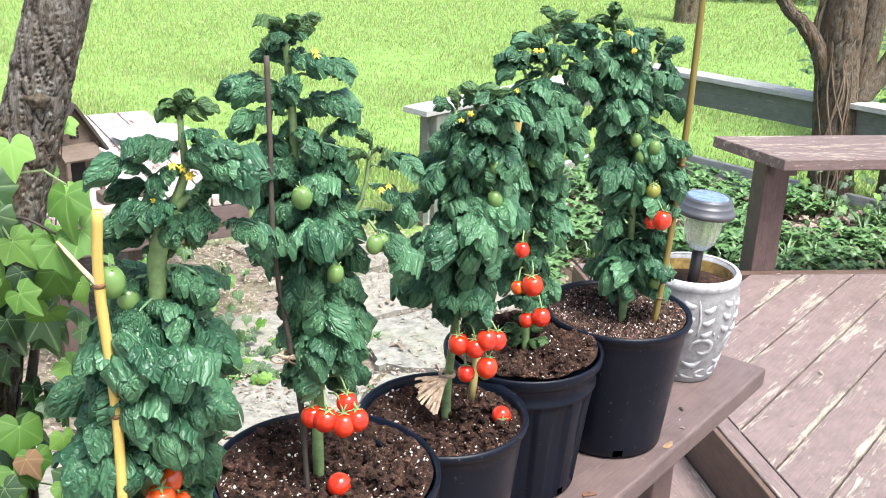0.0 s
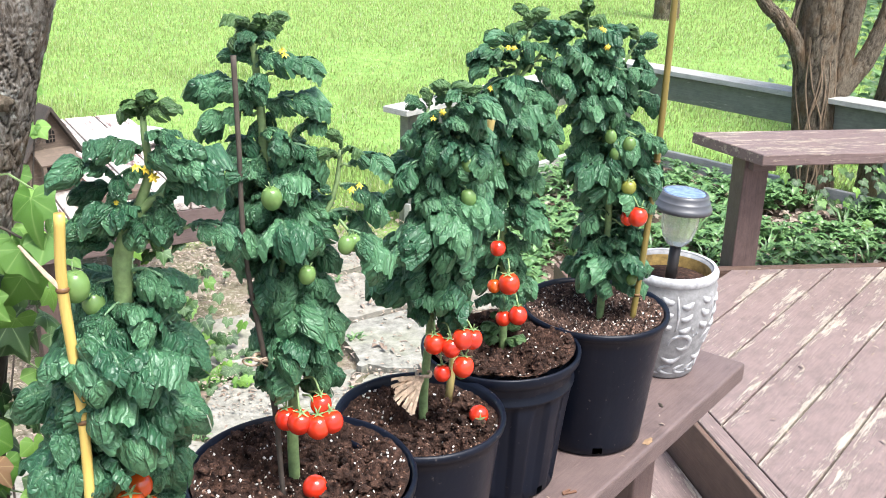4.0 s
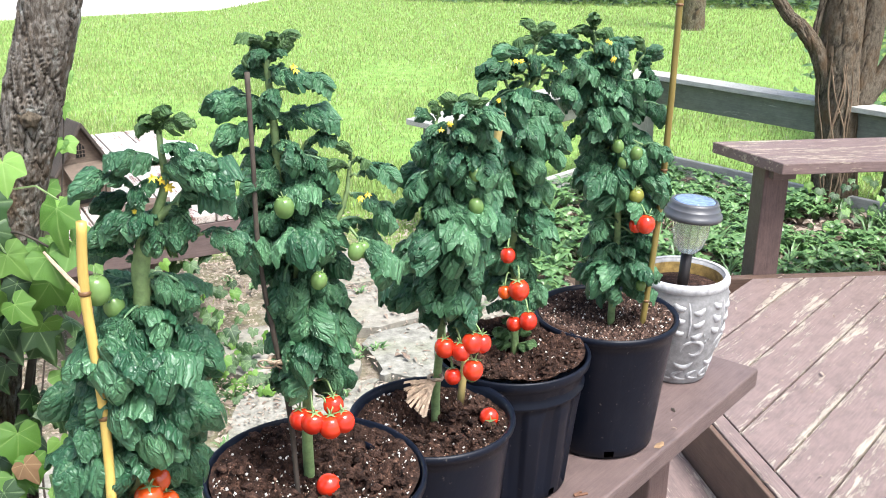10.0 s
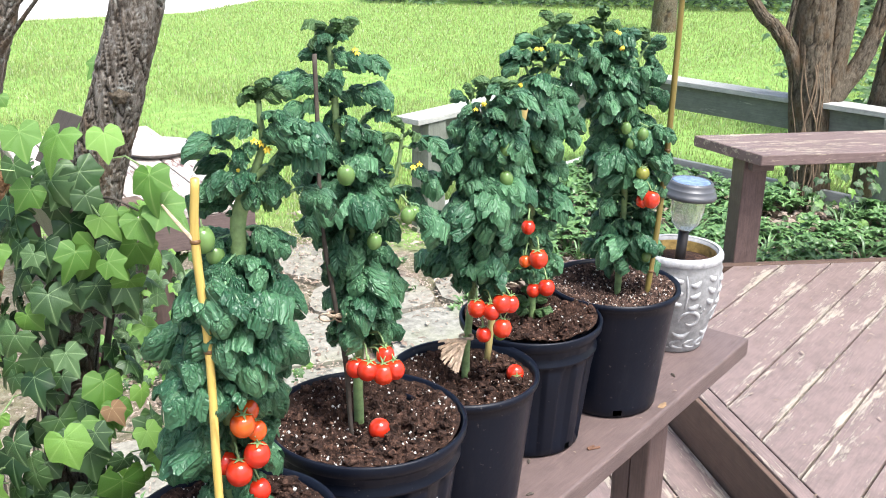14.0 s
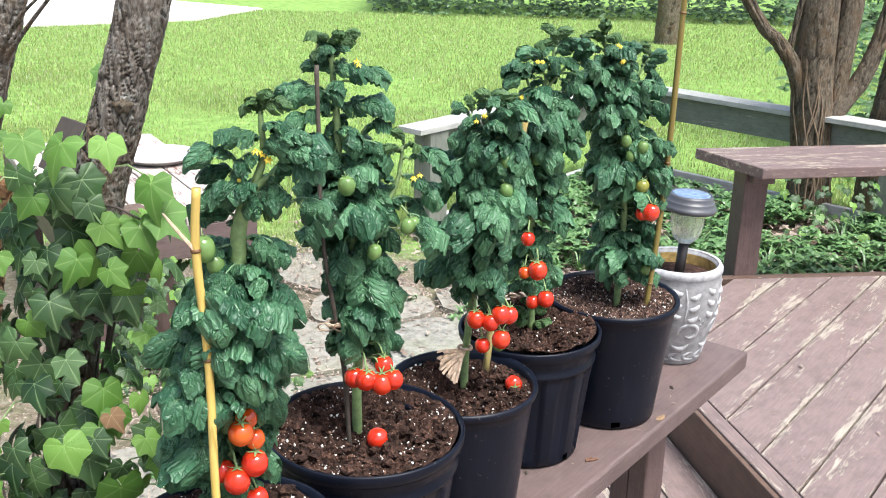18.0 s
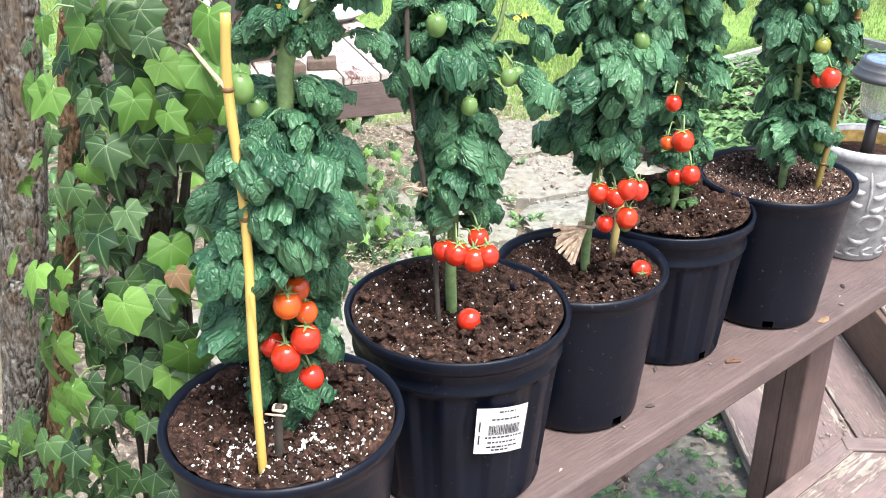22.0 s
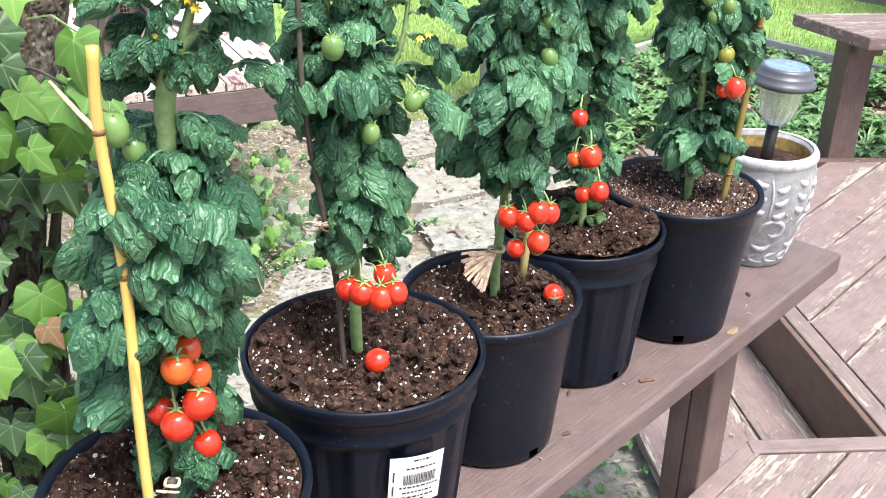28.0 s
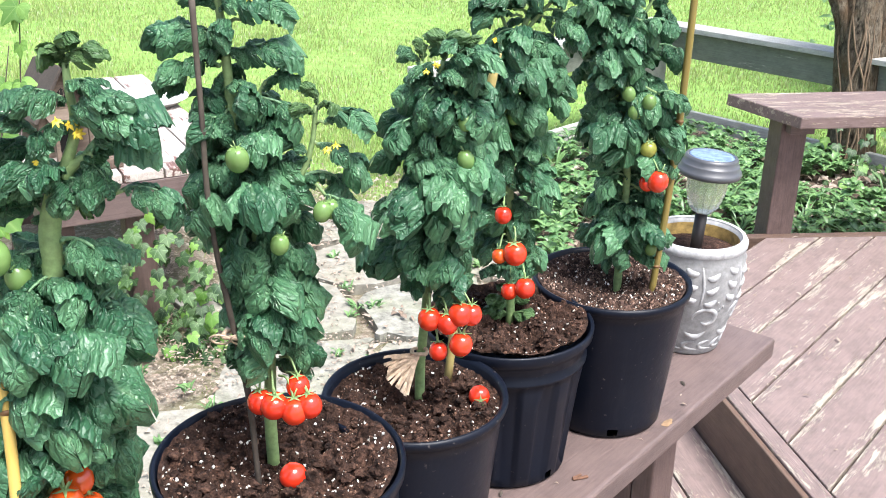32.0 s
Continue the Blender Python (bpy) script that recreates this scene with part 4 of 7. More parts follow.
def compound_leaf(seed, droop, size, mat):
    """One tomato leaf: petiole, end leaflet and pairs of side leaflets in one arching blade. Grows along +y from the origin."""
    rng = random.Random(seed)
    bm = bmesh.new()
    vein = bm.verts.layers.float.new("vein")
    bm.loops.layers.uv.new("blade")
    n = 8
    pts = []
    ang, p = radians(26 - 10 * droop), Vector((0, 0, 0))
    for i in range(n):
        pts.append(p.copy())
        p = p + Vector((0.08 * (rng.random() - 0.5), math.cos(ang), math.sin(ang))) * size * 0.10
        ang -= radians(6 + 16 * droop) * (0.5 + rng.random())
    add_tube(bm, pts, [0.0021 - 0.0011 * i / n for i in range(n)], 5)
    for v in bm.verts:
        v[vein] = 1.0
    d = (pts[-1] - pts[-2]).normalized()
    add_leaflet(bm, vein, turn_to(pts[-1] - d * 0.004, d, roll=0.4 * (rng.random() - 0.5)), size * 0.56, size * 0.48, rng, 0.85)
    for i, f in ((1, 0.16), (3, 0.36), (6, 0.42)):
        for side in (-1, 1):
            if rng.random() < 0.10:
                continue
            d = (pts[i + 1] - pts[i]).normalized() if i + 1 < n else d
            out = Vector((side, 0, 0))
            way = (d * (0.35 + 0.4 * rng.random()) + out * 0.9 + Vector((0, 0, 0.22 - 0.6 * rng.random()))).normalized()
            k = f * (0.80 + 0.4 * rng.random())
            add_leaflet(bm, vein, turn_to(pts[i], way, roll=side * (0.0 + 0.6 * rng.random())), size * k * 1.15, size * k * 0.95, rng, 0.9)
    me = mesh_of("leaf", bm, mat, True)
    tip = pts[-1] + d * size * 0.5
    CHORD[me.name] = (math.atan2(tip.z, tip.y), tip.length)
    return me


LEAVES = [compound_leaf(100 + i, 0.04 + 0.11 * (i % 5), 0.051 + 0.006 * (i % 4), M["tomato_leaf"]) for i in range(24)]
TIP_LEAVES = [compound_leaf(300 + i, 0.35, 0.040, M["tip_leaf"]) for i in range(5)]


def tomato_mesh(r, long, mat):
    bm = bmesh.new()
    prof = []
    for i in range(15):
        a = math.pi * i / 14
        rr = r * math.sin(a) ** 0.92
        z = -r * long * math.cos(a)
        if i > 11:
            z -= r * 0.10 * (i - 11) / 3
        prof.append((max(rr, 0.0) if 0 < i < 14 else 0.0, z))
    add_lathe(bm, prof, 24)
    return mesh_of("tomato", bm, mat, True)


def calyx_mesh():
    bm = bmesh.new()
    for k in range(5):
        a = 2 * math.pi * k / 5
        d = Vector((math.cos(a), math.sin(a), 0))
        s = Vector((-d.y, d.x, 0))
        prev = None
        for i in range(4):
            u = i / 3
            c = d * (0.012 * u) + Vector((0, 0, 0.0015 - 0.003 * u * u + 0.004 * u ** 3))
            w = 0.0018 * (1 - u) + 0.0003
            row = (bm.verts.new(c - s * w), bm.verts.new(c + s * w))
            if prev:
                bm.faces.new((prev[0], prev[1], row[1], row[0]))
            prev = row
    add_tube(bm, [(0, 0, 0), (0.001, 0, 0.006), (0.004, 0, 0.012)], 0.0009, 5)
    return mesh_of("calyx", bm, M["stem"], True)


CALYX = calyx_mesh()


def flower_mesh():
    bm = bmesh.new()
    for k in range(6):
        a = 2 * math.pi * k / 6
        d, s = Vector((math.cos(a), math.sin(a), 0)), Vector((-math.sin(a), math.cos(a), 0))
        prev = None
        for i in range(5):
            u = i / 4
            c = d * (0.011 * u) + Vector((0, 0, 0.004 * u - 0.010 * u * u))
            w = 0.0026 * math.sin(math.pi * (0.12 + 0.86 * u)) + 0.0002
            row = (bm.verts.new(c - s * w), bm.verts.new(c + s * w))
            if prev:
                bm.faces.new((prev[0], prev[1], row[1], row[0]))
            prev = row
    add_tube(bm, [(0, 0, 0), (0, 0, 0.004), (0, 0, 0.009)], [0.0022, 0.0018, 0.0006], 6)
    return mesh_of("flower", bm, M["petal"], True)


FLOWER = flower_mesh()
GOLD = radians(137.5)


PIVOT = Vector((-0.03, -0.33, 1.33))


def build_plant(label, push, stem, zones, branches, sprays, tips, fruits, flowers, seed, soil_z, thick=0.0072, dense=0.5, full=1.08):
    """A dwarf tomato: stem points, leafy zones (z from, z to, count, scale, pitch), branches (points, radius), single leaves (x, z to x, z), fruits (place, r, colour) and flowers."""
    rng = random.Random(seed)
    deep = lambda p: PIVOT + (Vector(p) - PIVOT) * push
    base = Vector((deep(stem[0]).x, deep(stem[0]).y, soil_z))
    plant = thing("tomato_plant", label, "plant", "tomato plants on the bench", at=Matrix.Translation(base))
    rel = lambda p: deep(p) - base
    path = smoothed([rel(p) for p in stem], 5)
    bm = bmesh.new()
    n = len(path)
    add_tube(bm, path, [thick * (1 - (0.12 if thick > 0.0088 else 0.55) * i / n) for i in range(n)], 10, 0.15)
    part("stem", bm, M["stem"], plant, "pale green stem", smooth=True)

    def on_stem(z):
        for a, b in zip(path, path[1:]):
            if a.z <= z - base.z <= b.z:
                return a + (b - a) * ((z - base.z - a.z) / max(1e-6, b.z - a.z))
        return path[-1] if z - base.z > path[-1].z else path[0]

    ripe = [rel(p) for p, r, kind in fruits if kind in "ro"]
    turn = rng.random() * 6
    for z0, z1, count, scale, pitch in zones:
        for i in range(count):
            z = PIVOT.z + (z0 + (z1 - z0) * (i + 0.6 * rng.random()) / count - PIVOT.z) * push
            turn += GOLD + 0.5 * (rng.random() - 0.5)
            p = on_stem(z)
            m = Matrix.Translation(p) @ Matrix.Rotation(turn, 4, "Z") @ Matrix.Rotation(radians(pitch + 46 * (rng.random() - 0.5)), 4, "X") @ Matrix.Rotation(0.9 * (rng.random() - 0.5), 4, "Y")
            k = scale * (0.70 + 0.48 * rng.random())
            end = m @ Vector((0, 0.055 * k, 0))
            if any(abs(end.x - q.x) < 0.034 and abs(end.z - q.z) < 0.036 and end.y < q.y + 0.02 for q in ripe):
                continue
            piece("leaf", rng.choice(LEAVES), plant, m @ Matrix.Scale(k, 4))
    for pts, rad in branches:
        pp = smoothed([rel(p) for p in pts], 5)
        bm = bmesh.new()
        add_tube(bm, pp, [rad * (1 - 0.5 * i / len(pp)) for i in range(len(pp))], 8, 0.1)
        part("branch", bm, M["stem"], plant, smooth=True)
    y0 = stem[-1][1]
    for kinds, name, lab, many in ((LEAVES, "leaf", "", sprays), (TIP_LEAVES, "young_leaf", "pale young leaf", tips)):
        more = [(x0 + 0.02 * (rng.random() - 0.5), z0 - 0.012 * rng.random(), x1 + 0.04 * (rng.random() - 0.5), z1 + 0.03 * (rng.random() - 0.7)) for x0, z0, x1, z1 in many if many is sprays and rng.random() < dense]
        for x0, z0, x1, z1 in list(many) + more:
            a, b = rel((x0, y0, z0)), rel((x1, y0, z1))
            reach = (b - a).length
            b = b + Vector((0, reach * 1.1 * (rng.random() - 0.6), 0))
            me = rng.choice(kinds)
            lift, chord = CHORD[me.name]
            big = max(0.6, full * (b - a).length / chord)
            if big > 0.95:
                way = (b - a).normalized()
                start = a + way * ((big - 0.95) * chord)
                bm = bmesh.new()
                add_tube(bm, [a, (a + start) / 2 + Vector((0, 0, 0.003)), start + way * 0.004], [0.0022, 0.0018, 0.0015], 6)
                part("leaf_stalk", bm, M["stem"], plant, smooth=True)
                a, big = start, 0.95
            m = turn_to(a, b - a, roll=0.5 * (rng.random() - 0.5)) @ Matrix.Rotation(-lift, 4, "X")
            piece(name, me, plant, m @ Matrix.Scale(big, 4), lab)
    for (x, y, z), r, kind in fruits:
        mat = {"r": "tomato_red", "o": "tomato_orange", "g": "tomato_green", "t": "tomato_turning"}[kind]
        lab = {"r": "shiny ripe red tomato", "o": "orange ripening tomato", "g": "hard green tomato", "t": "yellow-green turning tomato"}[kind]
        if kind in "gt" and z < 1.03:
            y += 0.016
            r *= 0.85
        m = Matrix.Translation(rel((x, y, z))) @ Euler((0.5 * (rng.random() - 0.5), 0.5 * (rng.random() - 0.5), rng.random() * 6)).to_matrix().to_4x4()
        t = piece("tomato", tomato_mesh(r, 1.05 if kind != "g" else 1.2, M[mat]), plant, m, lab)
        piece("calyx", CALYX, t, Matrix.Translation((0, 0, r * 0.98)) @ Matrix.Scale(r / 0.016, 4))
        if kind in "gt":
            continue
        top = rel((x, y, z)) + Vector((0, 0, r))
        st = on_stem(base.z + top.z + 0.012)
        st = top + (st - top) * 0.6
        bm = bmesh.new()
        add_tube(bm, smoothed([top, top * 0.6 + st * 0.4 + Vector((0, 0, 0.012)), st], 4), 0.0013, 5)
        part("truss", bm, M["stem"], plant, smooth=True)
    for x, y, z in flowers:
        for k in range(2):
            m = turn_to(rel((x + 0.012 * (rng.random() - 0.5), y + 0.012 * (rng.random() - 0.5), z + 0.01 * (rng.random() - 0.5))), Vector((rng.random() - 0.5, -0.2, 1)).normalized().cross(Vector((1, 0, 0))))
            piece("flower", FLOWER, plant, m @ Matrix.Rotation(1.2 * rng.random(), 4, "X") @ Matrix.Scale(0.42, 4), "yellow star-shaped flower")
    return plant


# plant in the first pot
build_plant("bushy dwarf tomato plant with thick forked stem and red fruits", 1.065, [(-0.278, 0.47, 0.66), (-0.283, 0.47, 0.8), (-0.278, 0.468, 0.93), (-0.263, 0.468, 1.006), (-0.26, 0.468, 1.035), (-0.258, 0.468, 1.063), (-0.247, 0.468, 1.095)],
            [(0.79, 1.03, 80, 1.06, 10), (0.745, 0.80, 12, 0.9, -12), (0.94, 1.04, 12, 1.1, -8), (1.10, 1.165, 9, 0.62, 14)],
            [([(-0.251, 0.468, 1.085), (-0.239, 0.468, 1.104), (-0.223, 0.468, 1.114)], 0.0055), ([(-0.252, 0.468, 1.07), (-0.228, 0.468, 1.081), (-0.205, 0.468, 1.089)], 0.0032), ([(-0.247, 0.468, 1.094), (-0.233, 0.468, 1.13), (-0.234, 0.468, 1.159), (-0.234, 0.468, 1.174)], 0.0045), ([(-0.248, 0.468, 1.093), (-0.257, 0.468, 1.111), (-0.26, 0.468, 1.13)], 0.003)],
            [(-0.206, 1.089, -0.166, 1.08), (-0.224, 1.114, -0.188, 1.125), (-0.233, 1.141, -0.192, 1.156), (-0.234, 1.147, -0.267, 1.158), (-0.259, 1.127, -0.295, 1.142), (-0.251, 1.085, -0.297, 1.087), (-0.258, 1.054, -0.212, 1.036), (-0.257, 1.063, -0.306, 1.078), (-0.234, 1.135, -0.259, 1.114), (-0.23, 1.109, -0.215, 1.096), (-0.234, 1.159, -0.21, 1.163), (-0.259, 1.044, -0.225, 1.007), (-0.261, 1.044, -0.299, 1.01), (-0.257, 1.111, -0.284, 1.116), (-0.285, 0.845, -0.288, 0.808), (-0.278, 0.800, -0.262, 0.768), (-0.272, 0.796, -0.244, 0.764), (-0.275, 0.88, -0.236, 0.868)],
            [(-0.234, 1.174, -0.251, 1.182), (-0.234, 1.174, -0.208, 1.185), (-0.234, 1.174, -0.229, 1.194), (-0.234, 1.168, -0.243, 1.187), (-0.215, 1.091, -0.233, 1.075)],
            [((-0.287, 0.440, 1.049), 0.0118, "g"), ((-0.280, 0.440, 1.028), 0.0112, "g"), ((-0.258, 0.456, 0.864), 0.0120, "o"), ((-0.259, 0.4315, 0.8615), 0.0135, "o"), ((-0.249, 0.45, 0.845), 0.011, "o"), ((-0.249, 0.444, 0.821), 0.0145, "r"),
             ((-0.266, 0.436, 0.805), 0.0145, "r"), ((-0.283, 0.45, 0.808), 0.013, "r"), ((-0.250, 0.454, 0.774), 0.0125, "r")],
            [(-0.232, 0.455, 1.128), (-0.252, 0.45, 1.118), (-0.268, 0.45, 1.1), (-0.237, 0.455, 1.14)], 11, 0.674, 0.0092, 0.3, 1.12)

# plant in the wide ridged pot
build_plant("tall dwarf tomato plant tied to a dark twig", 1.06, [(-0.165, 0.712, 0.67), (-0.166, 0.71, 0.76), (-0.164, 0.71, 0.833), (-0.167, 0.71, 0.918), (-0.173, 0.71, 1.005), (-0.185, 0.71, 1.063), (-0.188, 0.71, 1.131), (-0.191, 0.71, 1.169), (-0.194, 0.71, 1.2)],
            [(0.825, 1.01, 54, 0.97, 10), (1.01, 1.09, 18, 0.92, 6), (1.09, 1.165, 7, 0.68, 12), (1.175, 1.205, 10, 0.44, 32)],
            [([(-0.168, 0.71, 0.993), (-0.131, 0.71, 1.016), (-0.116, 0.71, 1.047), (-0.11, 0.71, 1.088)], 0.004), ([(-0.183, 0.71, 1.052), (-0.165, 0.71, 1.089), (-0.154, 0.71, 1.109)], 0.003)],
            [(-0.191, 1.169, -0.222, 1.185), (-0.191, 1.169, -0.148, 1.181), (-0.189, 1.142, -0.255, 1.152), (-0.188, 1.131, -0.125, 1.139), (-0.189, 1.122, -0.249, 1.108), (-0.189, 1.117, -0.198, 1.086), (-0.186, 1.095, -0.12, 1.079), (-0.159, 1.099, -0.129, 1.113), (-0.182, 1.069, -0.221, 1.057), (-0.183, 1.063, -0.155, 1.041), (-0.18, 1.052, -0.239, 1.033), (-0.111, 1.071, -0.06, 1.073), (-0.114, 1.053, -0.063, 1.019), (-0.116, 1.036, -0.141, 1.061), (-0.125, 1.021, -0.08, 0.995), (-0.178, 1.028, -0.134, 1.006), (-0.178, 1.022, -0.213, 0.998)],
            [(-0.192, 1.184, -0.167, 1.221), (-0.194, 1.2, -0.211, 1.227), (-0.194, 1.2, -0.181, 1.222), (-0.194, 1.198, -0.22, 1.199), (-0.11, 1.088, -0.118, 1.107), (-0.11, 1.085, -0.086, 1.095), (-0.111, 1.077, -0.132, 1.09)],
            [((-0.166, 0.666, 0.808), 0.0130, "r"), ((-0.151, 0.658, 0.809), 0.0140, "r"), ((-0.132, 0.658, 0.804), 0.0140, "r"), ((-0.130, 0.672, 0.823), 0.0120, "r"), ((-0.118, 0.662, 0.808), 0.0130, "r"),
             ((-0.173, 0.665, 1.050), 0.011, "g"), ((-0.142, 0.66, 0.967), 0.011, "g"), ((-0.103, 0.665, 0.998), 0.0105, "g"), ((-0.096, 0.672, 0.998), 0.010, "g")],
            [(-0.165, 0.69, 1.185), (-0.095, 0.68, 1.06)], 12, 0.678)

# plant in the third pot
build_plant("dense dwarf tomato plant with a cluster of red tomatoes", 1.025, [(-0.022, 0.925, 0.66), (-0.021, 0.925, 0.719), (-0.014, 0.925, 0.824), (-0.013, 0.925, 0.931), (-0.009, 0.925, 1.003), (-0.005, 0.925, 1.052), (-0, 0.925, 1.086)],
            [(0.82, 1.0, 54, 1.02, 10), (1.0, 1.085, 20, 0.86, 10)],
            [([(-0.009, 0.925, 1.003), (0.014, 0.925, 1.053), (0.026, 0.925, 1.094)], 0.003), ([(-0.011, 0.925, 0.996), (-0.033, 0.925, 1.045), (-0.023, 0.925, 1.086)], 0.0028)],
            [(-0.005, 1.052, -0.053, 1.051), (0.014, 1.053, 0.061, 1.05), (0, 1.076, 0.044, 1.106), (-0.025, 1.079, -0.045, 1.097), (0.024, 1.09, 0.002, 1.113), (-0.005, 1.038, 0.059, 1.026), (-0.008, 1.017, -0.062, 1.007), (-0.008, 1.017, 0.02, 0.982), (-0.011, 1.003, -0.041, 0.967), (-0.009, 1.01, 0.054, 0.99), (-0.003, 1.059, -0.015, 1.017)],
            [(-0, 1.086, -0.009, 1.12), (-0, 1.086, 0.017, 1.12), (-0.023, 1.086, -0.029, 1.109), (0.026, 1.094, 0.035, 1.114)],
            [((-0.010, 0.882, 0.796), 0.0140, "r"), ((0.011, 0.878, 0.793), 0.0130, "r"), ((0.025, 0.878, 0.805), 0.0140, "r"), ((0.038, 0.884, 0.802), 0.0130, "r"), ((0.027, 0.875, 0.768), 0.0140, "r"), ((0.001, 0.882, 0.755), 0.0115, "r"), ((0.026, 0.884, 0.749), 0.0115, "g"),
             ((0.027, 0.88, 0.984), 0.0115, "g"), ((0.034, 0.882, 0.951), 0.0115, "g"), ((0.018, 0.882, 0.838), 0.0110, "g"), ((0.022, 0.88, 0.941), 0.011, "g"), ((0.025, 0.882, 1.025), 0.010, "g")],
            [(-0.012, 0.90, 1.085)], 13, 0.660, 0.0068, 0.6, 1.08)

# plant in the fourth pot
build_plant("tall dwarf tomato plant leaning towards its neighbour", 1.04, [(0.095, 1.09, 0.665), (0.09, 1.09, 0.822), (0.08, 1.09, 0.948), (0.082, 1.09, 1.027), (0.09, 1.09, 1.082), (0.102, 1.09, 1.119), (0.109, 1.09, 1.156)],
            [(0.765, 0.98, 50, 0.92, 10), (0.98, 1.09, 30, 0.94, 6), (1.10, 1.158, 9, 0.58, 20)],
            [([(0.09, 1.09, 1.082), (0.12, 1.09, 1.12), (0.145, 1.09, 1.143)], 0.003), ([(0.086, 1.09, 1.059), (0.065, 1.09, 1.111), (0.05, 1.09, 1.137)], 0.0028)],
            [(0.102, 1.119, 0.054, 1.149), (0.099, 1.112, 0.033, 1.129), (0.09, 1.089, 0.044, 1.067), (0.108, 1.145, 0.144, 1.165), (0.117, 1.116, 0.156, 1.098), (0.086, 1.059, 0.148, 1.041), (0.083, 1.051, 0.042, 1.038), (0.082, 1.031, 0.128, 1.001), (0.08, 1.027, 0.055, 0.987), (0.141, 1.141, 0.168, 1.129), (0.142, 1.139, 0.155, 1.161), (0.053, 1.133, 0.035, 1.103), (0.082, 1.031, 0.154, 1.014)],
            [(0.109, 1.156, 0.094, 1.189), (0.109, 1.156, 0.122, 1.187), (0.109, 1.155, 0.08, 1.174), (0.05, 1.137, 0.055, 1.157), (0.093, 0.70, 0.058, 0.715), (0.093, 0.70, 0.125, 0.712), (0.093, 0.71, 0.066, 0.738), (0.093, 0.715, 0.118, 0.737), (0.093, 0.72, 0.082, 0.75), (0.093, 0.70, 0.078, 0.70)],
            [((0.093, 1.030, 0.818), 0.0160, "r"), ((0.108, 1.030, 0.770), 0.0140, "r"), ((0.088, 1.035, 0.763), 0.0115, "r"), ((0.076, 1.038, 0.867), 0.0115, "r"), ((0.073, 1.035, 0.812), 0.010, "o"), ((0.068, 1.04, 1.005), 0.012, "g"), ((0.062, 1.04, 1.01), 0.011, "g"), ((0.085, 1.04, 0.99), 0.010, "g")],
            [(0.085, 1.06, 1.135), (0.06, 1.06, 1.08)], 14, 0.678, 0.0068, 0.8, 1.12)

# plant in the fifth pot
build_plant("dwarf tomato plant tied to a tall bamboo cane, green fruits", 1.02, [(0.262, 1.235, 0.65), (0.263, 1.235, 0.768), (0.262, 1.235, 0.862), (0.25, 1.235, 0.952), (0.238, 1.235, 1.022), (0.22, 1.235, 1.089), (0.208, 1.235, 1.137)],
            [(0.745, 1.0, 62, 1.0, 10), (1.0, 1.10, 30, 0.96, 6), (1.09, 1.14, 9, 0.6, 20)],
            [([(0.237, 1.235, 1.03), (0.265, 1.235, 1.09), (0.283, 1.235, 1.123)], 0.0032), ([(0.231, 1.235, 1.047), (0.19, 1.235, 1.096), (0.171, 1.235, 1.136)], 0.003)],
            [(0.214, 1.113, 0.26, 1.143), (0.272, 1.102, 0.303, 1.132), (0.176, 1.124, 0.157, 1.156), (0.22, 1.089, 0.299, 1.082), (0.225, 1.072, 0.325, 1.032), (0.225, 1.072, 0.164, 1.049), (0.186, 1.1, 0.149, 1.083), (0.23, 1.038, 0.176, 0.999), (0.21, 1.121, 0.245, 1.15), (0.236, 1.004, 0.322, 0.98), (0.24, 0.996, 0.192, 0.96), (0.241, 0.987, 0.287, 0.944), (0.28, 1.115, 0.299, 1.082), (0.183, 1.104, 0.209, 1.072), (0.226, 1.064, 0.263, 1.022), (0.262, 0.90, 0.322, 0.885), (0.262, 0.85, 0.318, 0.825), (0.26, 0.80, 0.312, 0.772), (0.25, 0.95, 0.326, 0.935)],
            [(0.208, 1.137, 0.2, 1.184), (0.208, 1.136, 0.225, 1.17), (0.208, 1.136, 0.185, 1.165), (0.283, 1.123, 0.272, 1.151), (0.171, 1.136, 0.177, 1.161)],
            [((0.294, 1.170, 0.874), 0.0150, "r"), ((0.281, 1.178, 0.869), 0.0115, "r"), ((0.280, 1.172, 0.915), 0.0140, "t"), ((0.258, 1.178, 0.965), 0.0120, "g"), ((0.275, 1.172, 0.981), 0.0115, "g"), ((0.278, 1.176, 0.963), 0.0115, "g"), ((0.247, 1.175, 0.991), 0.0110, "g"), ((0.298, 1.172, 0.766), 0.010, "g")],
            [(0.225, 1.19, 1.145), (0.23, 1.19, 1.125)], 15, 0.672, 0.0068, 0.8, 1.12)


def loose_tomato(p, r, label, roll):
    t = thing("fallen_tomato", label, "tomato", "tomatoes on the soil", at=Matrix.Translation(p) @ Euler(roll).to_matrix().to_4x4())
    b = piece("fruit", tomato_mesh(r, 1.0, M["tomato_red"]), t, Matrix.Identity(4))
    piece("calyx", CALYX, t, Matrix.Translation((0, 0, r * 0.97)) @ Matrix.Scale(r / 0.018, 4))


loose_tomato((-0.144, 0.726, 0.688), 0.0145, "ripe red tomato lying on dark potting soil", (2.6, 0.3, 0))
loose_tomato((0.053, 0.938, 0.665), 0.0135, "ripe red tomato lying by the rim of a pot", (1.4, 0.9, 0))


